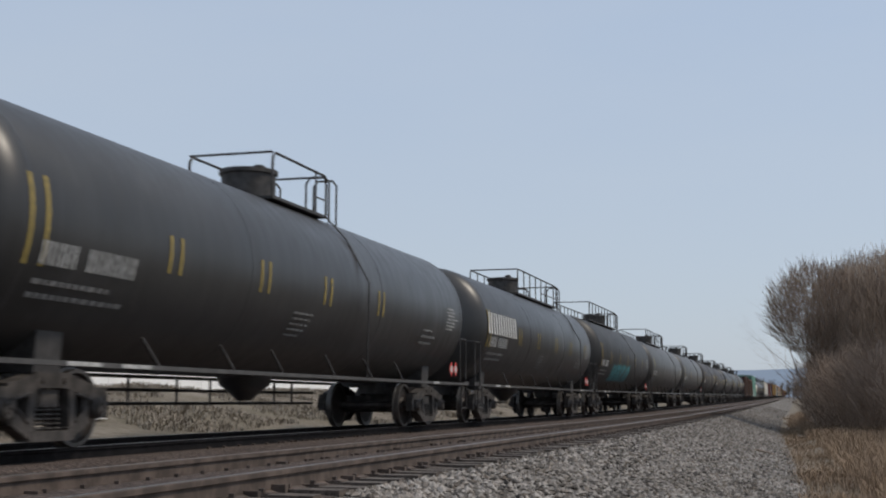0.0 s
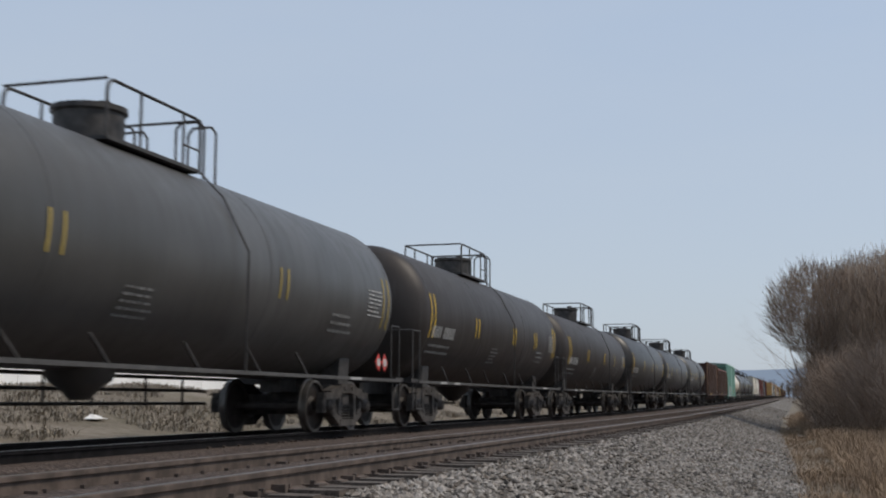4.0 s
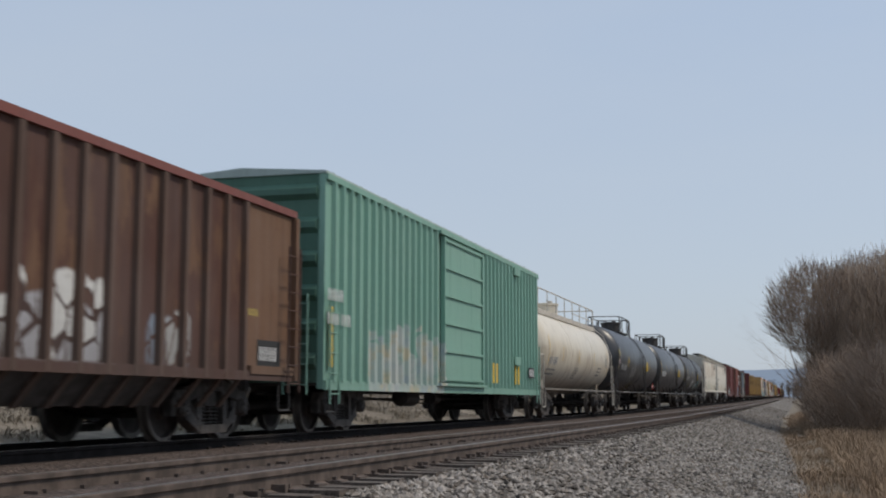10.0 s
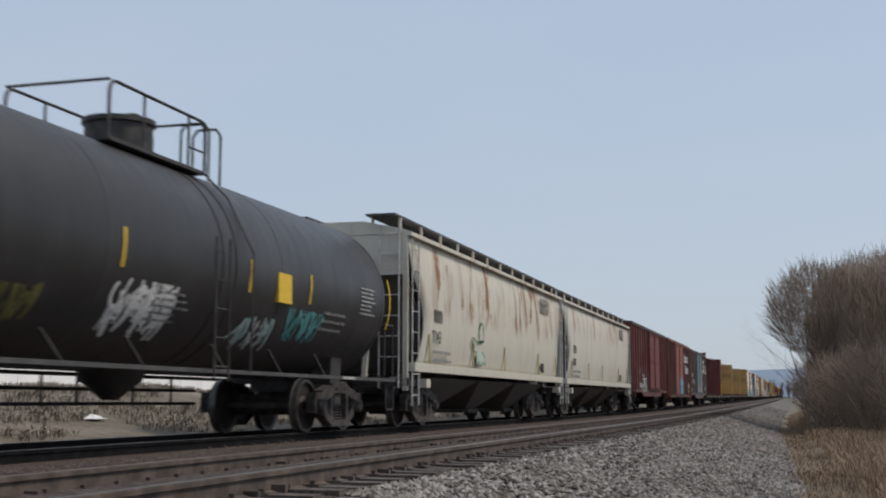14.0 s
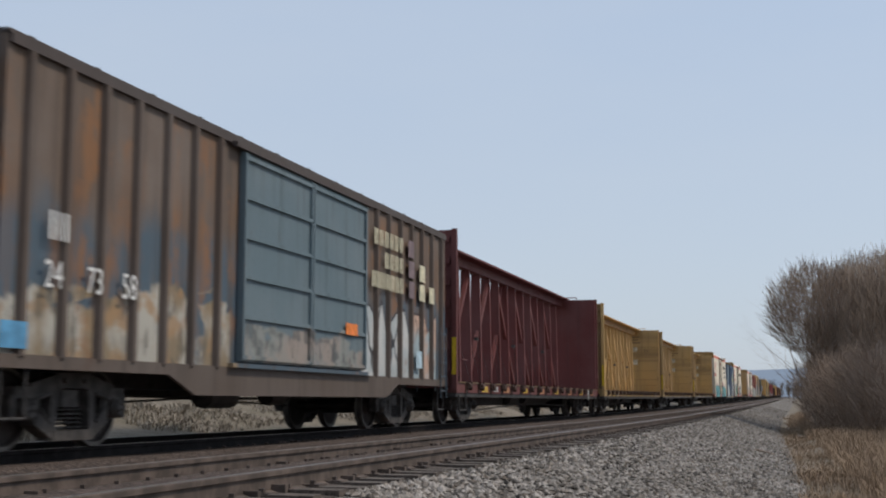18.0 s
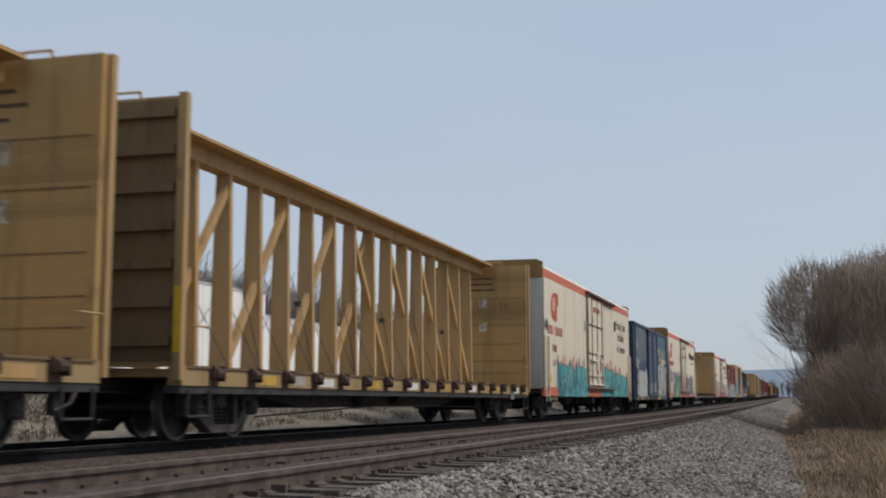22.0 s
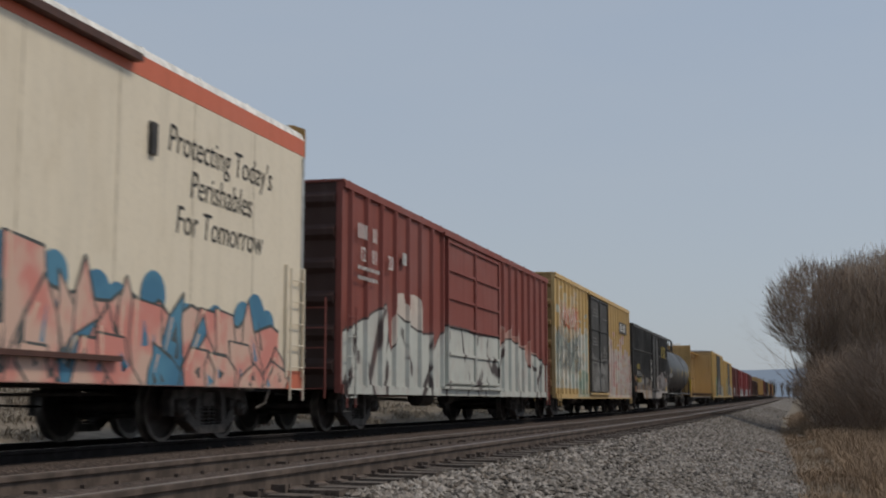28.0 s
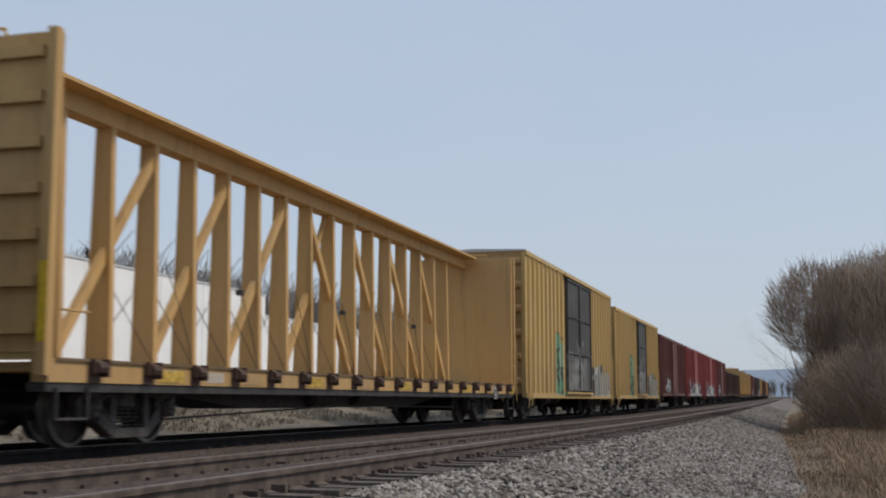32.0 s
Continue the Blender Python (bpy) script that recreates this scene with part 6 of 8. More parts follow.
    rod_grey = plain("rod_grey", (0.28, 0.25, 0.205), 0.5)
    for y in (d0 + 0.75, d1 - 0.55):
        part("lock_rod", MB().rod((w + 0.09, y, 1.08), (w + 0.09, y, 4.50), 0.020), rod_grey, dr)
        part("rod_guide", MB().tbox(w + 0.061, w + 0.12, y - 0.07, y + 0.07, 2.28, 2.40, 0.02).tbox(w + 0.061, w + 0.12, y - 0.07, y + 0.07, 3.40, 3.50, 0.02), rod_grey, dr)
    ym = (d0 + d1) / 2 + 0.15
    part("lock_rod", MB().rod((w + 0.09, ym, 2.40), (w + 0.09, ym, 4.50), 0.016).rod((w + 0.09, ym, 1.10), (w + 0.09, ym, 1.75), 0.016), plain("dark_rod", (0.10, 0.085, 0.07), 0.6), dr)
    for z, t in ((2.36, 0.035), (3.42, 0.03), (1.16, 0.05)):
        part("door_ledge", MB().prism_y([(w + 0.061, z - t), (w + 0.10, z - t * 0.3), (w + 0.10, z + t * 0.6), (w + 0.061, z + t)], d0 + 0.08, d1 - 0.08), cream, dr)
        # a dark strip draws the shadow line below the ledge
        part("ledge_shadow_gap", MB().box(w + 0.0615, w + 0.07, d0 + 0.08, d1 - 0.08, z - t - 0.035, z - t - 0.004), plain("ledge_shade_brown", (0.16, 0.12, 0.09), 0.8), dr)
    for a, b in ((d0 + 0.02, d0 + 0.07), (d1 - 0.07, d1 - 0.02)):
        part("door_seal", MB().box(w + 0.0615, w + 0.068, a, b, 1.06, 4.38), rod_grey, dr)
    bars(8, 0.20, w + 0.063, d0 + 1.25, 3.92, M_RED, dr, "chalked_writing", "faded red writing", 0.85, (4,))
    small_print(4, w + 0.063, d0 + 0.85, 3.72, 0.5, 0.09, M_BROWNTXT, dr, seed)
    for a, b, c in ((d0 + 0.1, d0 + 0.75, 0.42), (d0 + 0.75, d1 - 0.7, 0.10), (d1 - 0.7, d1 - 0.1, 0.50)):
        wash = MB()
        strip(wash, w + 0.0613, [(a + (b - a) * k / 5, 1.06 + c * (1 + 0.35 * math.sin(2.3 * k + seed))) for k in range(6)], 1.055)
        tagged(part("graffiti_wash", wash, spray("pink_overspray", (0.60, 0.27, 0.19), (0.66, 0.46, 0.36), 2.5), dr, "thin pink overspray"), kind="stuff")
    for a, b in ((d0 + 0.55, ym - 0.22), (ym + 0.22, d1 - 0.35)):
        part("lock_tube", MB().rod((w + 0.10, a, 2.06), (w + 0.10, b, 2.06), 0.045, 8), cream, dr)
    part("lock_bar", MB().rod((w + 0.085, d0 + 0.05, 1.46), (w + 0.085, d1 - 0.05, 1.46), 0.014), plain("dark_rod", (0.10, 0.085, 0.07), 0.6), dr)
    part("lock_box", MB().tbox(w + 0.062, w + 0.15, ym - 0.2, ym + 0.2, 1.74, 2.38, 0.03), cream, dr)
    part("lock_box", MB().tbox(w + 0.062, w + 0.13, ym - 0.08, ym + 0.08, 1.36, 1.56, 0.02), cream, dr)
    part("lock_handle", MB().bar((w + 0.16, ym + 0.18, 2.2), (w + 0.17, ym + 0.14, 1.62), 0.03, 0.05), plain("faded_red_handle", (0.32, 0.08, 0.05), 0.6), dr, "faded red lock handle")
    part("notice_plate", MB().box(w + 0.0615, w + 0.066, d0 + 0.38, d0 + 0.5, 1.62, 2.15), plain("rust_brown_plate", (0.24, 0.12, 0.07), 0.7), dr)
    part("door_edge", MB().box(w + 0.004, w + 0.09, d0 - 0.10, d0 - 0.02, 1.02, 4.5), rod_grey, th)
    part("door_track", MB().box(w + 0.008, w + 0.14, d0 - 0.2, d1 + 3.1, 4.52, 4.61), plain("dark_door_track", (0.09, 0.04, 0.03), 0.6), th)
    part("door_track", MB().box(w + 0.012, w + 0.12, d0 - 0.2, d1 + 2.9, 0.98, 1.04), plain("dark_door_track", (0.09, 0.04, 0.03), 0.6), th)
    part("vent", MB().box(w + 0.002, w + 0.05, e - 4.85, e - 4.7, 3.5, 3.9), M_BLACKIRON, th, "small dark vent")
    part("caution_plate", MB().box(w + 0.002, w + 0.008, d0 - 0.50, d0 - 0.28, 3.1, 3.5), M_GREYTXT, th, "grey louvred plate")
    part("caution_plate", MB().box(w + 0.002, w + 0.008, -e + 0.85, -e + 1.25, 1.15, 1.42), M_YELLOW, th, "yellow notice plate")
    # badge: a rounded red shape with a pale flower cut-out, then the owner's name as plain blocks
    yb, zb = -e + 1.2, 3.12
    poly = [(yb + 0.2, zb + 0.06), (yb + 0.62, zb - 0.02), (yb + 0.64, zb + 0.3), (yb + 0.68, zb - 0.02), (yb + 1.02, zb), (yb + 1.04, zb + 0.5), (yb + 1.25, zb + 0.52), (yb + 1.28, zb + 0.9), (yb + 0.5, zb + 0.92), (yb + 0.2, zb + 0.8), (yb, zb + 0.6), (yb, zb + 0.28)]
    part("badge", MB().prism_x(poly, w + 0.002, w + 0.007), M_RED, th, "salmon-red rounded badge")
    mbf = MB()
    for k in range(6):
        a = k * math.pi / 3
        c, s2 = math.cos(a), math.sin(a)
        cy, cz = yb + 0.48, zb + 0.54
        mbf.add([(w + 0.009, cy + c * 0.05 - s2 * 0.03, cz + s2 * 0.05 + c * 0.03), (w + 0.009, cy + c * 0.05 + s2 * 0.03, cz + s2 * 0.05 - c * 0.03), (w + 0.009, cy + c * 0.24 + s2 * 0.05, cz + s2 * 0.24 - c * 0.05), (w + 0.009, cy + c * 0.24 - s2 * 0.05, cz + s2 * 0.24 + c * 0.05)], [(0, 1, 2, 3)])
    part("badge_flower", mbf, cream, th, "pale six-petalled flower on the badge")
    bars(10, 0.29, w + 0.003, -e + 0.62, 2.66, M_RED, th, "owner_name", "red owner's name in capitals", 0.82, (4,))
    bars(4, 0.23, w + 0.003, -e + 1.42, 2.12, M_BROWNTXT, th, "stencilled_mark", "dark stencilled mark", 0.85)
    lettering(number, 0.30, w + 0.004, -e + 1.45, 1.67, M_BROWNTXT, th, "car_number", "brown stencilled car number", 0.95)
    if slogan:
        for i, (t, dy) in enumerate((("Protecting Today's", 0.0), ("Perishables", 0.6), ("For Tomorrow", 0.25))):
            lettering(t, 0.52, w + 0.004, e - 4.38 + dy, 3.64 - 0.50 * i, M_BLACKTXT, th, "slogan", "dark slogan lettering", 0.80, slant=0.15)
    else:
        bars(1, 0.55, w + 0.003, e - 3.9, 3.38, M_BLACKTXT, th, "owner_name", "dark owner's name", 0.5)
        bars(10, 0.34, w + 0.003, e - 3.55, 3.42, M_BLACKTXT, th, "owner_name", "dark owner's name", 0.9)
        small_print(1, w + 0.002, e - 3.7, 3.1, 3.2, 0.2, M_GREYTXT, th, 3)
    for kind, *a in art:
        (bubbles if kind == "bubbles" else spikes)(th, w + 0.012, *a)
    running_gear(th, hl, hl - 2.9)
    return th, hl, e


# ---- the train, from its head as it passes ----
WH, LG = (0.62, 0.62, 0.60), (0.36, 0.36, 0.35)
tank_car(9.2 - 18.4, 9.2, P_TANK, "black tank car with a railed top platform", stripe_y=(-6, -2, 2, 6), seed=90, mark=(9, (4,)))
tank_car(9.2, 28.6, P_TANK, "black tank car with paired faded yellow stripes", r=1.53, pl=(-0.7, 1.7), stripes="faded", stripe_y=(-8.3, -5.4, -2.7, -0.2, 2.5), seed=2, mark=(10, (4,)), placard=True)
tank_car(28.6, 47.2, P_TANK, "black tank car with bold white owner's lettering", r=1.52, pl=(-1.2, 5.1), stripes="faded", stripe_y=(-8.0, -4.4, -1.8, 1.0, 3.6, 6.6), seed=3, mark=(10, (4,)), placard=True)
wrap(bars(6, 0.55, 0, -8.0, 2.25, M_WHITE, CARS[-1][0], "owner_name", "bold white owner's name", 1.0), 1.52, 2.44, 0.03)
tank_car(47.2, 66.1, paint("turquoise_tagged_tank_paint", (0.024, 0.023, 0.0225), 0.08, 0.03, 0.48, 0.3, relief=0.12, tags=[(-4.6, 1.0, 1.42, 2.15, ((0.04, 0.22, 0.25), (0.06, 0.30, 0.33), (0.03, 0.08, 0.09), (0.05, 0.16, 0.17)), 0.2)]), "black tank car with turquoise graffiti", r=1.54, pl=(-6.3, 1.4), stripes="faded", stripe_y=(-8.0, -5.6, -2.85, -0.3, 2.3, 5.2), seed=4, mark=(9, (4,)), placard=True, )
tank_car(66.1, 85.6, P_TANKD, "dull black tank car with a long top rail", pl=(-5.6, 2.7), stripe_y=(-8.0, 7.8), stripes="faded", seed=5, mark=(9, (4,)))
tank_car(85.6, 104.7, P_TANKD, "dull black tank car with faded stripes", stripe_y=(-8.0, -3, 3, 7.8), stripes="faded", seed=6, mark=(9, (4,)), placard=True)
tank_car(104.7, 121.6, P_TANKB, "brown-stained black tank car with paired yellow stripes", pl=(-1.9, 0.6), stripe_y=(-7.0, -3.2, 0.9, 3.7, 6.6), seed=7, mark=(9, (4,)))
tank_car(121.6, 138.8, P_TANKB, "brown-stained black tank car with paired yellow stripes", r=1.43, stripe_y=(-7.0, -3.2, 0.9, 3.7, 6.6), seed=8, mark=(9, (4,)))
tank_car(138.8, 155.3, P_TANK2, "dull black tank car with paired yellow stripes", r=1.48, pl=(-1.5, 1.1), stripe_y=(-6.9, -2.6, 1.0, 3.2, 6.4), seed=9, mark=(9, (4,)))
tank_car(155.3, 172.3, P_TANK2, "dull black tank car with scrawled white graffiti", r=1.45, pl=(-1.6, 1.0), stripe_y=(-6.9, -4.4, -1.5, 2.0, 6.4), seed=10, mark=(9, (4,)), tag=[(-0.1, 2.5, 1.55, 2.2, M_GREYTXT, 5)])
tank_car(172.3, 188.8, P_TANKD, "black tank car with many paired yellow stripes", r=1.485, rail_h=0.52, pl=(-1.5, 1.1), stripe_y=(-7.2, -4.3, -2.9, -1.25, 1.5, 2.95, 4.45, 6.6), seed=11, mark=(9, (4,)), mid_band=True)

P_GON1 = paint("rust_brown_gondola_paint", (0.050, 0.021, 0.016), 0.45, 0.35, 0.8, 0.3, rust_color=(0.085, 0.038, 0.022), streaks=0.85, smear=((0.11, 0.058, 0.037), 0.9, 4.2, 0.7))
P_GONE = paint("orange_brown_gondola_end_paint", (0.155, 0.082, 0.046), 0.4, 0.3, 0.8, 0.5, streaks=0.6)
# rusty ribs, painted lighter than the panels for the light they catch
P_GONR = paint("lit_tan_rust_rib_paint", (0.105, 0.062, 0.045), 0.5, 0.3, 0.8, 0.4, rust_color=(0.16, 0.085, 0.05), streaks=0.7)
P_GON2 = paint("faded_red_gondola_paint", (0.082, 0.036, 0.026), 0.5, 0.35, 0.8, 0.4, rust_color=(0.15, 0.078, 0.04), streaks=0.7, smear=((0.19, 0.11, 0.062), 1.4, 3.6, 0.6),
               tags=[(-1.9, 2.5, 0.98, 1.8, (WH, (0.40, 0.40, 0.42), (0.06, 0.035, 0.03)), 0.28), (-6.9, -4.5, 0.98, 1.65, (LG, (0.3, 0.24, 0.22), (0.07, 0.035, 0.03)), 0.28), (3.2, 4.4, 1.0, 1.6, (LG, (0.2, 0.24, 0.3), (0.08, 0.04, 0.03)), 0.3)])
gondola(188.8, 204.5, "tall rust-brown ribbed gondola", P_GON1, 3.63, 0.86, 20, P_GON1, 1, P_GONE, P_GONR)
gondola(204.5, 221.0, "rusty red-brown ribbed gondola with white graffiti", P_GON2, 3.36, 0.86, 21, paint("red_rim_paint", (0.19, 0.06, 0.045), 0.2, 0.2), 2, P_GONE, P_GONR)

P_GREEN = paint("pale_green_boxcar_paint", (0.205, 0.38, 0.305), 0.02, 0.10, 0.6, 0.4, tags=[(-6.6, -1.6, 0.66, 1.8, ((0.50, 0.53, 0.50), (0.38, 0.46, 0.43), (0.30, 0.36, 0.42), (0.50, 0.43, 0.28)), 0.5, 0.95)])
# the end walls' shade is put into this darker copy of the green
P_GREEN_SHADED = paint("shaded_green_end_paint", (0.065, 0.15, 0.11), 0.05, 0.3, 0.6)
th, hl, e = boxcar(221.0, 239.6, "pale green boxcar with ribbed sides and a sliding door", (P_GREEN, P_GREEN_SHADED, paint("weathered_green_roof_sheet", (0.36, 0.44, 0.41), 0.08, 0.2, 0.5)), 4.32, 0.74, 42, (-1.85, 1.63, 1, 5, P_GREEN), end_ribs=6, gable=0.16)
for y in (2.75, 3.1, 5.3, 5.65):
    part("yellow_panel", MB().box(1.58, 1.59, y, y + 0.16, 1.0, 1.5), M_YELLOW, th, "yellow reflective panel")
part("data_panel", MB().box(1.596, 1.602, 7.0, 7.75, 1.2, 1.5), M_BLACKTXT, th, "black stencil panel")
bars(4, 0.2, 1.60, -8.66, 2.2, M_WHITE, th, "owner_mark", "white owner's mark", 0.9)
bars(6, 0.2, 1.60, -8.66, 1.8, M_WHITE, th, "stencilled_mark", "white stencilled mark", 0.9)
bars(4, 0.2, 1.604, 7.06, 1.25, M_WHITE, th, "stencilled_mark", "white stencilled mark", 0.8)
for z in (1.52, 3.98):
    part("hinge_box", MB().tbox(1.596, 1.66, 5.1, 5.75, z, z + 0.22, 0.03), P_GREEN, th)
part("yellow_panel", MB().box(1.58, 1.59, -e + 0.1, -e + 0.24, 1.1, 2.1), M_YELLOW, th, "yellow reflective panel")

tank_car(239.6, 256.0, P_CREAM, "stained cream tank car with a long roof walkway", r=1.42, zc=2.25, long_rail=True, stripes="single", stripe_y=(-6.4, -4.0, -0.8, 2.6, 6.0), seed=12, mark=(7, (3,)), cream=True,
         rail_mat=plain("weathered_pale_rail", (0.52, 0.48, 0.42), 0.6))
tank_car(256.0, 273.2, P_TANKC, "black tank car with yellow panel and graffiti", r=1.52, pl=(-2.3, 0.9), stripe_y=(-4.85, 0.7, 3.6), seed=13, mark=(9, (4,)), panel=2.3, mid_band=True, placard=5.97,
         tag=[(-8.0, -7.2, 1.9, 2.8, spray("lilac_spray", (0.45, 0.38, 0.45), (0.5, 0.45, 0.2)), 3), (-5.5, -3.5, 1.25, 1.75, M_GREYTXT, 8), (-3.2, -2.1, 1.4, 2.1, M_STENCIL, 12), (-0.6, 0.7, 1.6, 2.05, M_GREYTXT, 13), (-2.0, -0.5, 1.05, 1.5, spray("olive_spray", (0.13, 0.12, 0.03), (0.18, 0.16, 0.05)), 9)])
th = tank_car(273.2, 290.5, P_TANKC, r=1.52, pl=(-1.4, 1.1), label="clean black tank car with white number and yellow stripes", stripes="single", stripe_y=(-7.6, -4.65, -1.9, 1.15, 4.05, 7.5), seed=14, panel=3.0, mid_band=True)
th = CARS[-1][0]
wrap(bars(4, 0.30, 0, -6.95, 1.93, M_WHITE, th, "stencilled_mark", "white owner's mark", 0.75), 1.52, 2.44)
wrap(lettering("224384", 0.46, 0, -5.95, 1.92, M_WHITE, th, "car_number", "white car number", 0.72), 1.52, 2.44)
wrap(small_print(2, 0, -7.1, 1.68, 2.0, 0.17, M_GREYTXT, th, 4), 1.52, 2.44)
tank_car(290.5, 307.3, P_TANK2, "black tank car with white and teal graffiti tags", pl=(-1.5, 1.1), stripes="single", stripe_y=(-6.8, -2.25, 1.2, 3.45, 7.4), seed=15, mark=(9, (4,)), mid_band=True, panel=2.15,
         tag=[(-2.2, -0.8, 1.3, 1.95, M_WHITE, 21), (-2.1, -0.9, 1.4, 1.9, M_WHITE, 25), (1.1, 2.4, 1.3, 1.75, spray("pale_teal_spray", (0.35, 0.5, 0.48), (0.5, 0.55, 0.52)), 22), (2.8, 4.1, 1.5, 1.95, spray("teal_spray", (0.06, 0.22, 0.22), (0.1, 0.3, 0.3)), 23), (-4.6, -3.7, 1.35, 1.75, spray("olive_spray", (0.13, 0.12, 0.05), (0.1, 0.1, 0.05)), 24)])
P_HOP = paint("rust_streaked_white_hopper_paint", (0.60, 0.565, 0.475), 0.12, 0.10, 0.55, 0.4, rust_color=(0.40, 0.29, 0.17), streaks=0.25, smear=((0.24, 0.105, 0.045), 2.2, 4.1, 1.0, 0.45))
P_HOP2 = paint("white_hopper_paint", (0.60, 0.57, 0.495), 0.1, 0.10, 0.55, 0.4, rust_color=(0.36, 0.22, 0.12), streaks=0.4, smear=((0.27, 0.15, 0.08), 2.7, 4.1, 0.7, 0.42))
th, hl, e = hopper_car(307.3, 324.3, "white covered hopper with brown rust blotches", P_HOP, "7143", 31)
G_LINE = spray("green_line_spray", (0.03, 0.12, 0.07), (0.04, 0.15, 0.09))
G_PALE = spray("pale_green_wash", (0.42, 0.52, 0.42), (0.46, 0.54, 0.45))
ring = [(-2.62 + 0.26 * math.cos(a * 0.393), 2.2 + 0.24 * math.sin(a * 0.393)) for a in range(16)]
tail = [(-2.62, 2.45), (-2.85, 2.2), (-2.8, 1.98), (-2.35, 2.0), (-2.62, 2.0), (-3.0, 1.95), (-3.45, 2.05), (-3.6, 1.9), (-3.3, 1.85), (-3.4, 1.72), (-3.1, 1.72), (-3.05, 1.4), (-2.85, 1.5), (-2.7, 1.38), (-2.5, 1.5), (-2.25, 1.4), (-2.3, 1.62), (-2.6, 1.75)]
mbl = MB()
for a, b in list(zip(ring, ring[1:] + ring[:1])) + list(zip(tail, tail[1:])):
    quad(mbl, 1.5665, a, b, 0.018, 0.018)
tagged(part("graffiti_outline", mbl, G_LINE, th, "dark green sprayed outline"), kind="stuff")
body = [(-3.05, 1.42), (-2.3, 1.42), (-2.3, 1.6), (-2.6, 1.76), (-3.1, 1.72)]
tagged(part("graffiti_fill", MB().add([(1.5655, a, b) for a, b in body], [tuple(range(5))]), G_PALE, th, "pale green sprayed wash"), kind="stuff")
hopper_car(324.3, 341.5, "dingy white covered hopper with dark streaks", P_HOP2, "6980", 32)

P_N = paint("maroon_boxcar_paint", (0.13, 0.035, 0.030), 0.22, 0.25, 0.7, 0.5, tags=[(-5.2, -2.5, 1.0, 1.9, ((0.2, 0.3, 0.28), (0.13, 0.04, 0.035), WH))])
P_ND = paint("red_door_paint", (0.17, 0.045, 0.04), 0.2, 0.3, 0.7, 0.5)
DK = paint("dark_roof_paint", (0.07, 0.055, 0.05), 0.2, 0.0, 0.7)
boxcar(341.5, 358.7, "weathered maroon ribbed boxcar with double doors", (P_N, P_N, DK), 4.26, 0.94, 17, (-1.4, 3.6, 2, 4, P_ND), sill_drop=0.2, cap=DK)
P_O = paint("brick_red_boxcar_paint", (0.20, 0.058, 0.038), 0.10, 0.15, 0.65, 0.5,
            pieces=[(((1.72, 1.86), (2.1, 1.88), (2.3, 1.78), (2.5, 1.86), (2.95, 1.84), (3.1, 1.72), (3.37, 1.9), (3.8, 1.8), (3.9, 1.6), (4.3, 1.68), (4.4, 1.4)), 0.93, (0.62, 0.60, 0.60), (0.58, 0.40, 0.43), (0.45, 0.06, 0.12), 0.035, 0.42)])
P_OD = paint("brick_red_door_paint", (0.23, 0.065, 0.045), 0.06, 0.12, 0.65, 0.5,
             pieces=[(((-0.95, 1.36), (0.3, 1.38), (1.5, 1.42)), 0.88, (0.05, 0.32, 0.48), (0.04, 0.26, 0.30), (0.04, 0.22, 0.34), 0.02, 0),
                     (((-0.86, 2.0), (-0.8, 2.12), (-0.42, 2.04), (-0.26, 1.82), (0.18, 1.70), (0.2, 2.13), (0.49, 2.13), (0.75, 1.92), (1.3, 1.80), (1.45, 1.90)), 1.44, (0.06, 0.36, 0.52), (0.05, 0.32, 0.47), (0.05, 0.30, 0.44), 0.02, 0)])
th, hl, e = boxcar(358.7, 375.2, "brick-red ribbed boxcar with white lettering and blue graffiti", (P_O, DK, DK), 4.26, 0.72, 19, (-3.8, 1.7, 2, 5, P_OD), rib_mat=paint("dark_rust_rib_paint", (0.105, 0.042, 0.032), 0.3, 0.2, 0.7, 0.5))
for i, q in enumerate((1.0, 0.72, 0.72, 0.72, 0.72, 0.72, 0.72, 0.72)):
    bars(1, 0.62 * q, 1.60, 2.35 + i * 0.41, 3.05, M_WHITE, th, "owner_name", "white block of the owner's name", 0.85)
    if i < 7:
        bars(1, 0.62 * q, 1.60, 3.05 + i * 0.36, 2.3, M_WHITE, th, "owner_name", "white block of the owner's name", 0.85)
part("yellow_panel", MB().box(1.596, 1.602, 5.45, 5.9, 1.0, 1.22), M_YELLOW, th, "yellow reflective panel")
part("data_panel", MB().box(1.596, 1.602, 5.5, 5.85, 1.32, 1.62), M_WHITE, th, "black and white stencil panel")
P_P = paint("patched_brown_grey_boxcar_paint", (0.135, 0.098, 0.076), 0.50, 0.15, 0.7, 0.8, rust_color=(0.23, 0.105, 0.045), lower=((0.072, 0.108, 0.142), 2.6), streaks=0.8, smear=((0.24, 0.115, 0.05), 1.2, 4.2, 0.8),
            tags=[(-8.0, -2.7, 0.65, 1.75, ((0.44, 0.42, 0.37), (0.25, 0.19, 0.12), (0.10, 0.09, 0.07), (0.36, 0.22, 0.11)), 0.5, 0.95)],
            pieces=[(((2.55, 2.15), (2.65, 2.12), (2.88, 2.35), (3.25, 2.1), (3.62, 2.45), (3.85, 1.9), (4.18, 2.1), (4.66, 2.34), (5.0, 2.36), (5.3, 1.9), (5.5, 2.3)), 0.72, (0.42, 0.46, 0.47), (0.52, 0.53, 0.52), (0.03, 0.03, 0.035), 0.05, 0.75),
                    (((5.4, 2.2), (5.55, 2.32), (6.34, 2.36), (6.6, 2.0), (7.2, 2.4)), 0.72, (0.52, 0.36, 0.28), (0.34, 0.42, 0.45), (0.06, 0.05, 0.05), 0.05, 0.6)])
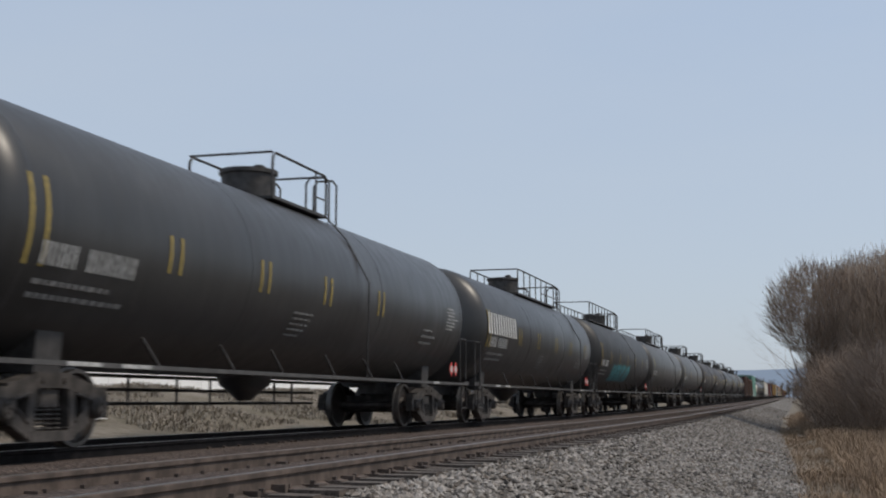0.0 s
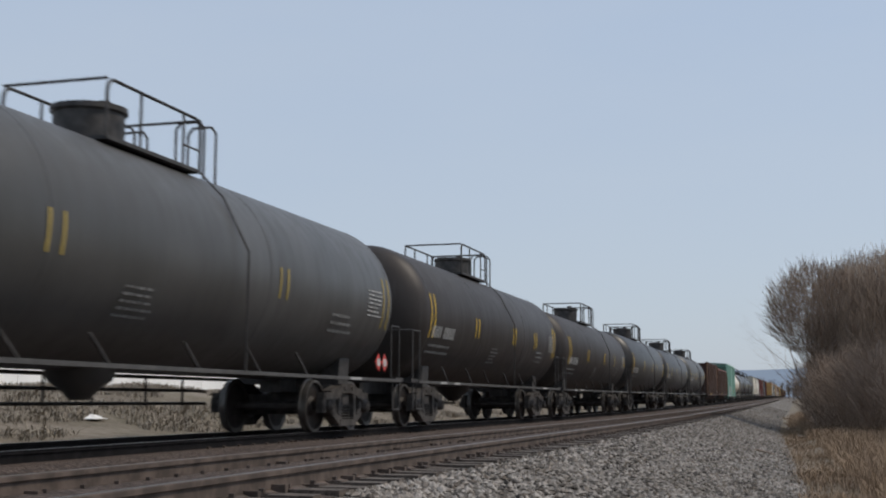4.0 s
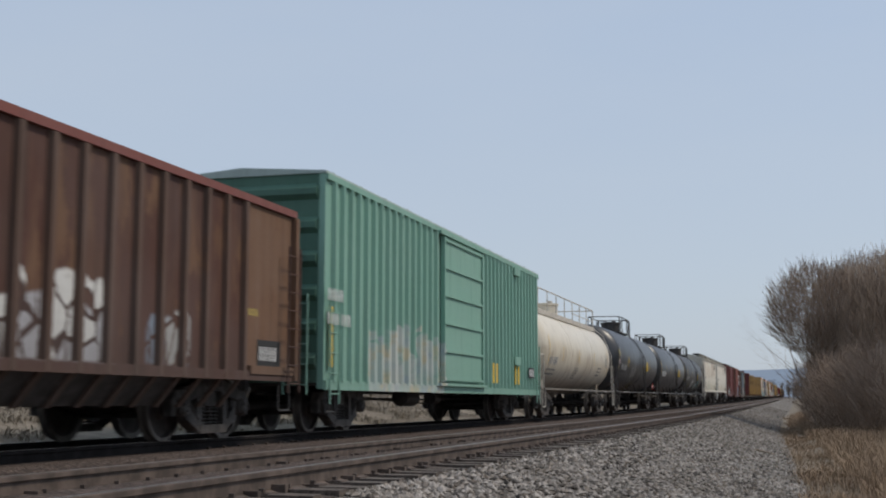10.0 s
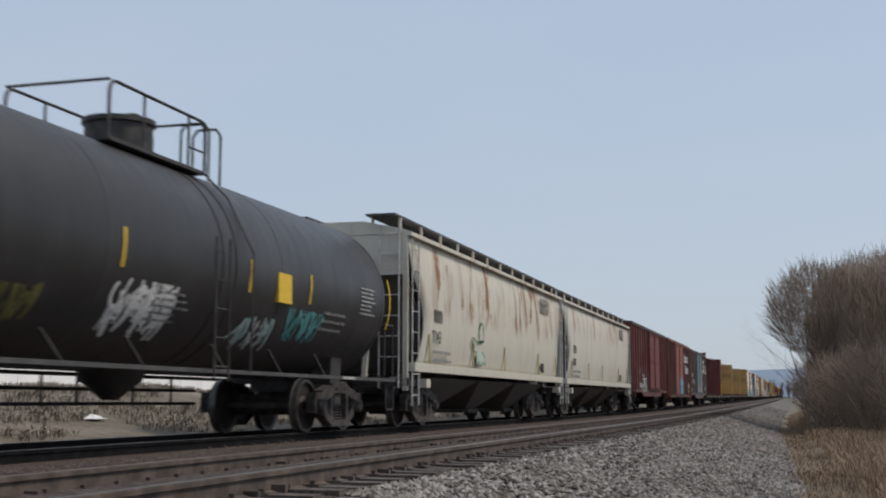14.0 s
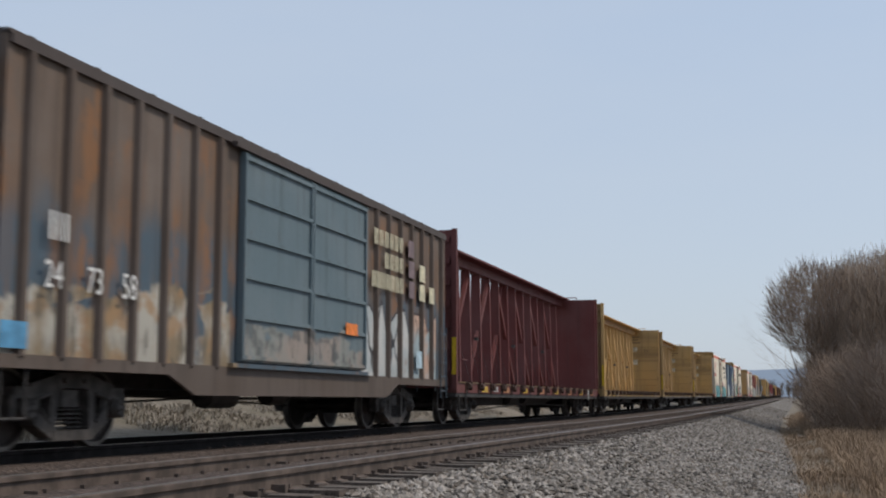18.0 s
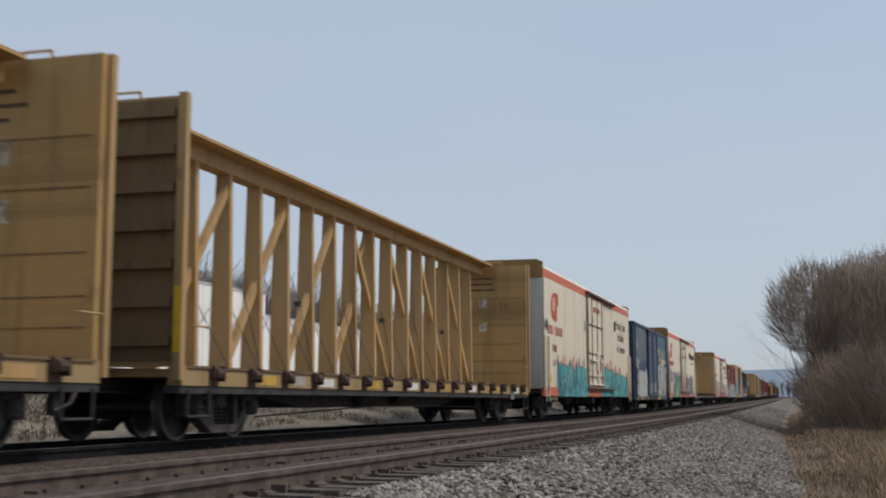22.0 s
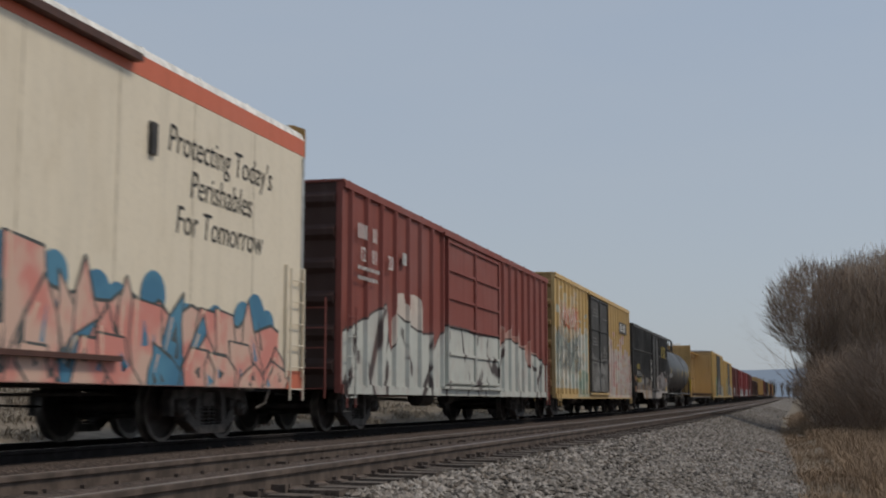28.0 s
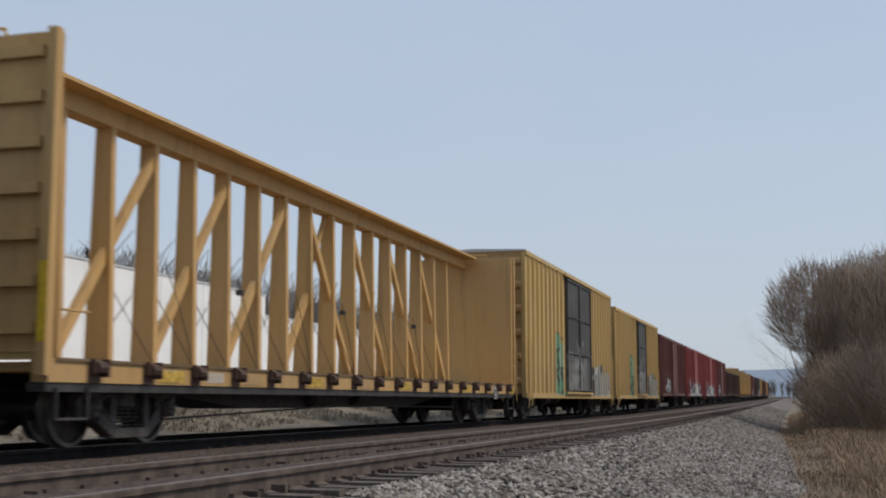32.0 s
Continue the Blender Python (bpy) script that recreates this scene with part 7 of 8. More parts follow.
P_PD = paint("blue_grey_door_paint", (0.115, 0.165, 0.19), 0.35, 0.2, 0.6, 0.7, streaks=0.6, tags=[(-2.5, 2.45, 0.9, 1.6, ((0.34, 0.28, 0.24), (0.26, 0.27, 0.25), (0.07, 0.07, 0.07)), 0.5, 0.9)])
BL_END = paint("dark_blue_grey_end_paint", (0.05, 0.055, 0.065), 0.1, 0.2, 0.6)
# rib shading is put into a darker side brown, used on the sill too
th, hl, e = boxcar(374.85, 391.85, "patchy brown and blue-grey boxcar with double doors", (P_P, BL_END, DK), 4.19, 0.86, 22, (-2.6, 2.5, 2, 5, P_PD), sill_drop=0.25, cap=DK, ladder_ends=(1,), rib_mat=paint("shaded_brown_rib_paint", (0.105, 0.076, 0.060), 0.4, 0.2, 0.7, 0.5, streaks=0.7))
part("orange_sticker", MB().box(1.645, 1.65, 1.42, 1.98, 1.66, 1.86), plain("orange_sticker", (0.8, 0.22, 0.04), 0.5), th, "bright orange sticker on the door")
for t, y in (("24", -7.2), ("73", -6.42), ("58", -5.7)):
    lettering(t, 0.42, 1.60, y, 1.70, M_WHITE, th, "car_number", "white car number", 0.8)
bars(2, 0.30, 1.60, -7.15, 2.2, M_WHITE, th, "owner_mark", "white owner's mark", 0.7)
CREAM_L = plain("cream_lettering", (0.62, 0.58, 0.42), 0.7)
for z, n, y in ((3.42, 6, 2.98), (3.02, 4, 3.58), (2.62, 7, 2.86)):
    for k in range(n):
        y_ = y + k * (4.76 - y) / n
        part("owner_name", MB().box(1.597, 1.602, y_, y_ + 0.075, z, z + 0.30).box(1.597, 1.602, y_ + 0.13, y_ + 0.195, z, z + 0.30), CREAM_L, th, "cream block of the owner's name")
for y, z, m in ((5.02, 3.4, 0), (5.04, 2.99, 0), (5.06, 2.58, 0), (5.78, 2.98, 1), (5.78, 2.58, 1), (6.46, 2.58, 1)):
    part("colour_block", MB().box(1.597, 1.602, y, y + 0.36, z, z + 0.34), CREAM_L if m else plain("mauve_block", (0.20, 0.15, 0.16), 0.7), th, "square painted colour block")
part("data_panel", MB().box(1.597, 1.602, 5.55, 5.95, 1.2, 1.55), plain("pale_blue_panel", (0.42, 0.55, 0.62), 0.6), th, "pale blue stencil panel")
part("blue_panel", MB().box(1.597, 1.602, -7.9, -7.45, 1.05, 1.32), plain("sky_blue_panel", (0.10, 0.30, 0.50), 0.6), th, "sky-blue painted panel")

CB_RED = paint("maroon_centerbeam_paint", (0.13, 0.032, 0.028), 0.12, 0.1, 0.6, 0.4)
CB_SILL = paint("dirty_mustard_sill_paint", (0.46, 0.31, 0.13), 0.45, 0.3, 0.7, 0.5, rust_color=(0.07, 0.04, 0.028), streaks=0.6)
CB_YEL = paint("mustard_centerbeam_paint", (0.52, 0.32, 0.12), 0.22, 0.12, 0.6, 0.5, streaks=0.5, rust_color=(0.14, 0.07, 0.035))
CB_BOARD = paint("stained_mustard_bulkhead_paint", (0.44, 0.275, 0.10), 0.45, 0.3, 0.65, 0.5, rust_color=(0.12, 0.07, 0.04), streaks=0.6, smear=((0.11, 0.07, 0.04), 1.3, 4.4, 0.7))
CB_YEL2 = paint("dull_mustard_centerbeam_paint", (0.45, 0.285, 0.12), 0.33, 0.15, 0.65, 0.5, streaks=0.6, rust_color=(0.13, 0.07, 0.04))
# brown for grimy ends, with the shade of the car gap mixed in
P_GRIME_SHADE = paint("grimy_shaded_end_paint", (0.21, 0.125, 0.052), 0.4, 0.4, 0.7, 0.4, rust_color=(0.07, 0.04, 0.028), streaks=0.7)
P_WINCH = plain("rusty_winch_iron", (0.082, 0.046, 0.034), 0.8)
M_DULLYEL2 = plain("chipped_yellow_panel", (0.52, 0.34, 0.06), 0.6, 0.0, 0.35, 8)
ORANGE = plain("faded_orange_panel", (0.42, 0.20, 0.10), 0.6)
centerbeam(391.55, 414.05, "empty maroon centerbeam flatcar with open truss", CB_RED, 1, ORANGE, 0.95)
centerbeam(414.1, 436.95, "empty mustard-yellow centerbeam flatcar", CB_YEL, 2, CB_YEL2, 0.95, CB_SILL, CB_BOARD)
centerbeam(436.95, 459.65, "empty mustard-yellow centerbeam flatcar with worn bulkheads", CB_YEL2, 3, CB_YEL, 0.95, CB_SILL, CB_BOARD)
centerbeam(459.65, 482.5, "empty dusty tan-yellow centerbeam flatcar", CB_YEL2, 4, M_WHITE, 0.95, CB_SILL, CB_BOARD)

PALETEAL = spray("pale_teal_graffiti_glint", (0.30, 0.56, 0.55), (0.42, 0.62, 0.60))
DEEPTEAL = spray("deep_teal_graffiti_patch", (0.03, 0.16, 0.19), (0.05, 0.22, 0.25))
TEAL = spray("teal_graffiti_fill", (0.055, 0.29, 0.32), (0.13, 0.42, 0.43))
PINKS = spray("pink_graffiti_cloud", (0.62, 0.30, 0.25), (0.60, 0.40, 0.33))
DARKS = spray("dark_graffiti_outline", (0.05, 0.06, 0.06), (0.07, 0.08, 0.08))
WHITES = spray("white_graffiti_glint", (0.62, 0.64, 0.62), (0.7, 0.7, 0.68))
GREENS = spray("green_graffiti_fill", (0.07, 0.14, 0.08), (0.12, 0.20, 0.12))
PURPLE = spray("purple_graffiti_cloud", (0.13, 0.08, 0.20), (0.18, 0.12, 0.26))
BLACKS = spray("black_graffiti_fill", (0.03, 0.035, 0.04), (0.06, 0.07, 0.08))
CREAMS = spray("cream_graffiti_fill", (0.66, 0.55, 0.42), (0.62, 0.42, 0.33))
BLUES = spray("blue_graffiti_cloud", (0.05, 0.18, 0.30), (0.08, 0.24, 0.36))
reefer(482.7, 504.25, "cream refrigerator car with red stripe and teal graffiti", "6107", True,
       [("spikes", -7.5, -2.2, 0.70, 2.05, 7, TEAL, DARKS, PALETEAL, PINKS, DEEPTEAL, 1), ("spikes", 1.75, 9.0, 0.72, 2.25, 8, TEAL, DARKS, PALETEAL, PINKS, DEEPTEAL, 2, 0.70)], 1)
scrawl(CARS[-1][0], 1.545, None, -9.95, -9.4, 2.75, 3.1, BLACKS, 78)
P_BLUE = paint("two_tone_blue_boxcar_paint", (0.036, 0.062, 0.115), 0.03, 0.10, 0.55, 0.5)
P_BLUE2 = paint("chalky_grey_blue_boxcar_paint", (0.115, 0.16, 0.19), 0.03, 0.0, 0.6, 0.6, streaks=0.6)
P_BLUE3 = paint("faded_blue_boxcar_paint", (0.075, 0.125, 0.18), 0.03, 0.0, 0.55, 0.5)
P_BLUE_D = paint("blue_door_paint", (0.045, 0.08, 0.145), 0.03, 0.10, 0.5, 0.4)
th, hl, e = boxcar(504.6, 521.0, "two-tone blue smooth boxcar with white graffiti", (P_BLUE, BL_END, BL_END), 4.30, 0.60, 2, (-2.2, 1.9, 2, 4, P_BLUE_D), end_ribs=9, gable=0.08)
part("pale_panel", MB().box(1.521, 1.526, -e + 0.02, -2.26, 2.5, 4.18), P_BLUE2, th, "chalky grey-blue upper side")
part("pale_panel", MB().box(1.521, 1.526, 1.96, e - 0.02, 2.3, 4.18), P_BLUE3, th, "faded blue upper side")
part("brown_patch", MB().box(1.521, 1.526, -7.0, -5.35, 1.42, 2.0), plain("brown_overpaint", (0.115, 0.078, 0.060), 0.7), th, "brown painted-out patch")
SILVER = spray("silver_graffiti_fill", (0.47, 0.51, 0.50), (0.38, 0.43, 0.43))
MAROONS = spray("maroon_graffiti_fill", (0.09, 0.05, 0.055), (0.05, 0.045, 0.06))
bubbles(th, 1.528, -5.6, -2.4, 0.64, 1.95, 5, SILVER, WHITES, WHITES, SILVER, spray("mint_graffiti_patch", (0.28, 0.38, 0.34), (0.33, 0.42, 0.38)), 12)
bubbles(th, 1.528, 2.1, 7.1, 0.62, 2.35, 9, MAROONS, WHITES, WHITES, SILVER, WHITES, 13)
for k, (a, b, c, d) in enumerate(((2.1, 4.6, 0.7, 1.6), (4.4, 7.0, 0.7, 1.7), (2.2, 4.8, 1.4, 2.3), (4.6, 7.0, 1.5, 2.4))):
    scrawl(th, 1.550, None, a, b, c, d, WHITES, 80 + k)
scrawl(th, 1.535, None, -7.2, -6.1, 2.85, 3.55, SILVER, 90)
scrawl(th, 1.535, None, -6.8, -5.5, 2.3, 2.6, SILVER, 91)
scrawl(th, 1.60, None, -2.0, 1.6, 0.8, 1.5, SILVER, 92)
scrawl(th, 1.535, None, 5.9, 7.0, 2.55, 2.95, WHITES, 75)
scrawl(th, 1.535, None, 6.3, 7.3, 3.1, 3.5, spray("pale_blue_spray", (0.2, 0.42, 0.5), (0.25, 0.5, 0.55)), 76)
lettering("24076", 0.30, 1.53, -6.75, 1.55, M_WHITE, th, "car_number", "white car number", 0.95)
bars(3, 0.24, 1.53, -6.75, 2.06, M_WHITE, th, "owner_mark", "white owner's mark", 1.4)
part("data_panel", MB().box(1.527, 1.534, -6.5, -5.75, 0.84, 1.35), M_STENCIL, th, "white stencil data panel")
for a, b in ((-7.3, -6.5), (-5.2, -4.4), (-2.6, -1.95), (2.3, 3.6)):
    part("yellow_panel", MB().box(1.575, 1.582, a, b, 0.59, 0.70), M_YELLOW, th, "yellow reflective panel")
for z, n, y in ((3.12, 6, 2.9), (2.74, 4, 3.5)):
    bars(n, 0.30, 1.53, y, z, plain("cream_lettering", (0.62, 0.58, 0.42), 0.7), th, "owner_name", "cream owner's name", 0.95)
for y, z in ((5.2, 2.95), (5.2, 2.5), (5.75, 2.5), (4.7, 2.5)):
    part("owner_block", MB().box(1.528, 1.534, y, y + 0.42, z, z + 0.38), plain("pale_yellow_block", (0.68, 0.62, 0.25), 0.6), th, "pale yellow block")
reefer(521.0, 542.35, "cream refrigerator car with red stripe and green graffiti", "6078", False,
       [("spikes", -7.4, -2.05, 0.70, 2.3, 8, GREENS, DARKS, WHITES, PURPLE, WHITES, 3, 1.0, 0.6), ("bubbles", 2.3, 8.0, 0.78, 2.2, 9, BLACKS, WHITES, BLACKS, None, WHITES, 4, 1.0, False)], 2)
th = CARS[-1][0]
scrawl(th, 1.545, None, -9.85, -9.1, 2.5, 3.0, M_RED, 71)
scrawl(th, 1.545, None, -9.85, -9.1, 3.0, 3.45, M_RED, 72)
scrawl(th, 1.545, None, -9.15, -8.4, 1.75, 2.15, spray("bright_blue_spray", (0.04, 0.12, 0.35), (0.06, 0.18, 0.42)), 73)
scrawl(th, 1.64, None, -0.9, 1.0, 1.1, 1.9, M_RED, 74)
centerbeam(542.7, 565.1, "empty mustard-yellow centerbeam flatcar behind a reefer", CB_YEL2, 5, CB_YEL)
PEACH2 = fade_spray("peach_to_red_graffiti", (0.60, 0.17, 0.13), (0.62, 0.48, 0.34), 1.0, 1.75)
reefer(565.1, 586.85, "cream refrigerator car with red stripe and blue-pink graffiti", "6112", True,
       [("bubbles", -7.8, -2.8, 0.70, 2.0, 6, PEACH2, DARKS, CREAMS, BLUES, DARKS, 5, 1.0, False), ("spikes", 2.6, 9.2, 0.72, 2.15, 8, spray("pink_graffiti_fill", (0.62, 0.24, 0.20), (0.62, 0.42, 0.34)), DARKS, CREAMS, BLUES, BLUES, 6, 0.8, 0.45)], 3)

P_AOK = paint("red_oxide_boxcar_paint", (0.24, 0.066, 0.052), 0.05, 0.06, 0.65, 0.5,
              pieces=[(((-6.3, 2.0), (-6.05, 2.62), (-5.54, 2.68), (-5.3, 2.3), (-5.15, 2.7), (-4.6, 2.68), (-4.3, 2.0)), 1.6, (0.55, 0.50, 0.45), (0.60, 0.54, 0.48), (0.55, 0.48, 0.42), 0.02, 0),
                      (((2.3, 2.2), (2.6, 2.3), (2.75, 2.55), (3.0, 2.4), (3.18, 2.78), (3.3, 2.35), (3.65, 2.45), (3.8, 2.75), (4.0, 2.3), (4.7, 2.35), (4.9, 2.6), (5.1, 2.1), (6.0, 2.15), (6.3, 2.4), (6.5, 2.0), (7.0, 1.95)), 1.6, (0.37, 0.17, 0.135), (0.45, 0.29, 0.25), (0.50, 0.38, 0.33), 0.015, 0),
                      (((-9.0, 1.75), (-7.89, 2.04), (-6.55, 2.42), (-6.45, 1.7), (-6.3, 1.5), (-5.9, 2.25), (-5.2, 2.1), (-4.3, 1.95), (-3.7, 2.0), (-3.5, 1.6), (-2.71, 2.22), (-1.1, 2.22), (-0.2, 2.15), (2.1, 2.2), (2.6, 1.8), (2.9, 2.2), (3.86, 2.25), (5.5, 2.02), (6.2, 1.5), (6.5, 1.95), (7.4, 1.88), (8.6, 1.66)), 0.60, (0.52, 0.545, 0.51), (0.48, 0.51, 0.48), (0.06, 0.055, 0.055), 0.05, 1.7)])
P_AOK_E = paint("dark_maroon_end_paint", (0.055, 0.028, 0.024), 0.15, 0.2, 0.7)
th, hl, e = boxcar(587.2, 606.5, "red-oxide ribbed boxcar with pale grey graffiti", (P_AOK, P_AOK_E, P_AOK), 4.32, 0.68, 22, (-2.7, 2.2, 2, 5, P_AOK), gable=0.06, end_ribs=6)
for t, y, z in (("12", -8.3, 3.02), ("01", -7.65, 3.02), ("20", -6.73, 3.02)):
    lettering(t, 0.38, 1.600, y, z, M_WHITE, th, "car_number", "white car number", 0.8)
bars(2, 0.26, 1.600, -8.4, 3.42, M_WHITE, th, "owner_mark", "white owner's mark", 1.0)
bars(1, 0.26, 1.600, -7.6, 3.42, M_WHITE, th, "owner_mark", "white owner's mark", 1.0)
small_print(2, 1.600, -8.4, 2.86, 1.3, 0.18, M_STENCIL, th, 61)
part("data_panel", MB().box(1.594, 1.600, -5.85, -5.6, 3.2, 3.44), M_STENCIL, th, "small pale boxed stencil")
WHITE_SPRAY = spray("white_spray_line", (0.62, 0.60, 0.54), (0.66, 0.64, 0.6))
P_RB = paint("yellow_boxcar_paint", (0.58, 0.40, 0.175), 0.05, 0.10, 0.6, 0.5,
             tags=[(-9.2, -2.6, 1.0, 3.1, ((0.62, 0.60, 0.54), (0.50, 0.55, 0.50), (0.30, 0.34, 0.32), (0.60, 0.54, 0.45)), 0.3, 1.0), (-8.8, -4.9, 2.7, 4.0, ((0.60, 0.50, 0.36), (0.62, 0.58, 0.46), (0.50, 0.22, 0.15), (0.58, 0.42, 0.22)), 0.3, 0.8), (-5.2, -2.6, 0.7, 1.7, ((0.30, 0.40, 0.32), (0.45, 0.46, 0.38), (0.2, 0.3, 0.24)), 0.6, 0.85), (1.9, 9.2, 0.70, 2.9, ((0.60, 0.57, 0.52), (0.56, 0.46, 0.42), (0.42, 0.36, 0.32), (0.58, 0.32, 0.29)), 0.3, 1.0)])
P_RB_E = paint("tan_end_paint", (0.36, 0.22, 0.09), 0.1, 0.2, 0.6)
P_RBD = paint("black_door_paint", (0.05, 0.048, 0.045), 0.1, 0.2, 0.6, 0.5, tags=[(-2.5, 1.9, 0.8, 2.3, (LG, (0.2, 0.2, 0.19), (0.05, 0.05, 0.05)), 0.4, 0.6)])
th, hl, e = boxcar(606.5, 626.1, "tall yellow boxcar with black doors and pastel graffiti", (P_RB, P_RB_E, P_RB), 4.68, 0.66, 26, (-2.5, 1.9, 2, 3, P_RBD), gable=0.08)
INK = spray("blue_black_ink", (0.12, 0.14, 0.14), (0.20, 0.22, 0.21))
for k, (a, b, c, d, m) in enumerate(((-9.0, -7.0, 1.6, 2.3, INK), (-7.2, -5.0, 1.6, 2.2, INK), (-9.0, -7.0, 2.2, 2.95, INK), (-7.2, -5.1, 2.1, 2.85, INK), (-8.6, -5.4, 3.0, 3.8, M_RED), (-8.4, -5.6, 3.1, 3.7, WHITE_SPRAY))):
    scrawl(th, 1.600, None, a, b, c, d, m, 100 + k)
for y, z, n in ((-2.1, 4.0, 3), (0.3, 3.75, 1), (-2.2, 2.9, 3), (-2.2, 2.1, 2), (0.2, 2.4, 3), (0.1, 1.6, 2)):
    small_print(n, 1.645, y, z, 1.1, 0.12, M_GREYTXT, th, int(7 * z + 3 * y + 30))
part("name_panel", MB().box(1.594, 1.600, 5.3, 7.7, 3.5, 3.98), M_BLACKTXT, th, "black name panel")
bars(4, 0.36, 1.602, 5.5, 3.56, M_WHITE, th, "owner_name", "white owner's name on black", 1.3)
OLDYEL = plain("worn_yellow_lettering", (0.42, 0.33, 0.07), 0.7, 0.0, 0.5, 9)
P_BK = paint("sooty_black_boxcar_paint", (0.047, 0.045, 0.043), 0.12, 0.1, 0.6, 0.7,
             tags=[(-7.0, -0.6, 0.60, 1.6, ((0.42, 0.39, 0.37), (0.30, 0.20, 0.12), (0.12, 0.11, 0.10), (0.46, 0.44, 0.42)), 0.5, 0.95), (1.2, 7.6, 0.62, 1.9, ((0.50, 0.48, 0.47), (0.30, 0.26, 0.25), (0.10, 0.10, 0.10), (0.42, 0.40, 0.39)), 0.5, 0.85)])
th, hl, e = boxcar(626.1, 643.3, "sooty black ribbed boxcar with yellow lettering", (P_BK, BL_END, P_BK), 4.18, 0.94, 24, (-0.4, 2.6, 2, 5, P_BK), sill_drop=0.3, end_ribs=9)
bars(3, 0.66, 1.600, 4.2, 2.93, OLDYEL, th, "owner_name", "yellow owner's name", 1.08)
bars(4, 0.25, 1.600, -7.15, 2.06, OLDYEL, th, "owner_mark", "yellow owner's mark", 1.35)
bars(6, 0.22, 1.600, -7.15, 1.43, OLDYEL, th, "stencilled_mark", "yellow stencilled mark", 1.4)
small_print(3, 1.600, -7.1, 1.92, 2.0, 0.08, M_STENCIL, th, 62)
part("side_belt", MB().box(1.521, 1.585, -e + 0.1, -0.45, 2.97, 3.03), P_BK, th)
part("side_belt", MB().box(1.521, 1.585, 2.65, e - 0.1, 2.97, 3.03), P_BK, th)
for z in (1.48, 0.98):
    part("orange_panel", MB().box(1.597, 1.602, -7.9, -7.3, z, z + 0.26), ORANGE, th, "faded orange panel")
for y, z in ((-1.35, 2.62), (-1.35, 2.2), (-1.3, 1.8)):
    small_print(4, 1.600, y, z, 0.8, 0.08, M_WHITE, th, int(10 * z))
part("yellow_panel", MB().box(1.594, 1.600, 6.3, 6.7, 1.05, 1.3), M_YELLOW, th, "yellow reflective panel")
part("orange_panel", MB().box(1.594, 1.600, 6.3, 6.7, 1.55, 1.8), ORANGE, th, "orange reflective panel")
tank_car(643.3, 660.1, P_TANK2, "dark grey-black tank car with yellow stripes and small dome", stripe_y=(-6.4, -1.6, 1.4, 3.6, 5.4, 6.6), seed=50, mark=(10, (4,)), dome=0.42)
centerbeam(660.1, 683.2, "empty bright mustard centerbeam flatcar", CB_YEL, 6, CB_YEL2)
P_B6 = paint("sun_bleached_yellow_boxcar_paint", (0.52, 0.35, 0.13), 0.10, 0.10, 0.6, 0.6, streaks=0.5,
             tags=[(-3.9, -2.4, 0.75, 2.5, ((0.16, 0.36, 0.24), (0.30, 0.42, 0.30), (0.10, 0.10, 0.09))), (2.9, 7.8, 0.75, 1.75, ((0.42, 0.40, 0.34), (0.09, 0.09, 0.09), (0.30, 0.33, 0.30), WH))])
P_B6R = paint("galvanised_roof_sheet", (0.50, 0.50, 0.49), 0.15, 0.2, 0.5, 0.4)
boxcar(683.2, 701.4, "tall yellow boxcar with dark double doors", (P_B6, P_RB_E, P_B6R), 4.88, 0.66, 26, (-2.2, 2.7, 2, 3, P_RBD), gable=0.10)
boxcar(701.4, 719.4, "yellow boxcar with dark door", (P_B6, P_RB_E, P_RB), 4.55, 0.66, 26, (-1.0, 2.2, 1, 3, P_RBD), gable=0.08)
P_RED = paint("bright_red_boxcar_paint", (0.24, 0.036, 0.034), 0.15, 0.2, 0.6, 0.5, tags=[(-5, 5, 0.7, 1.7, (WH, LG, (0.1, 0.1, 0.1)))])
s = 719.4
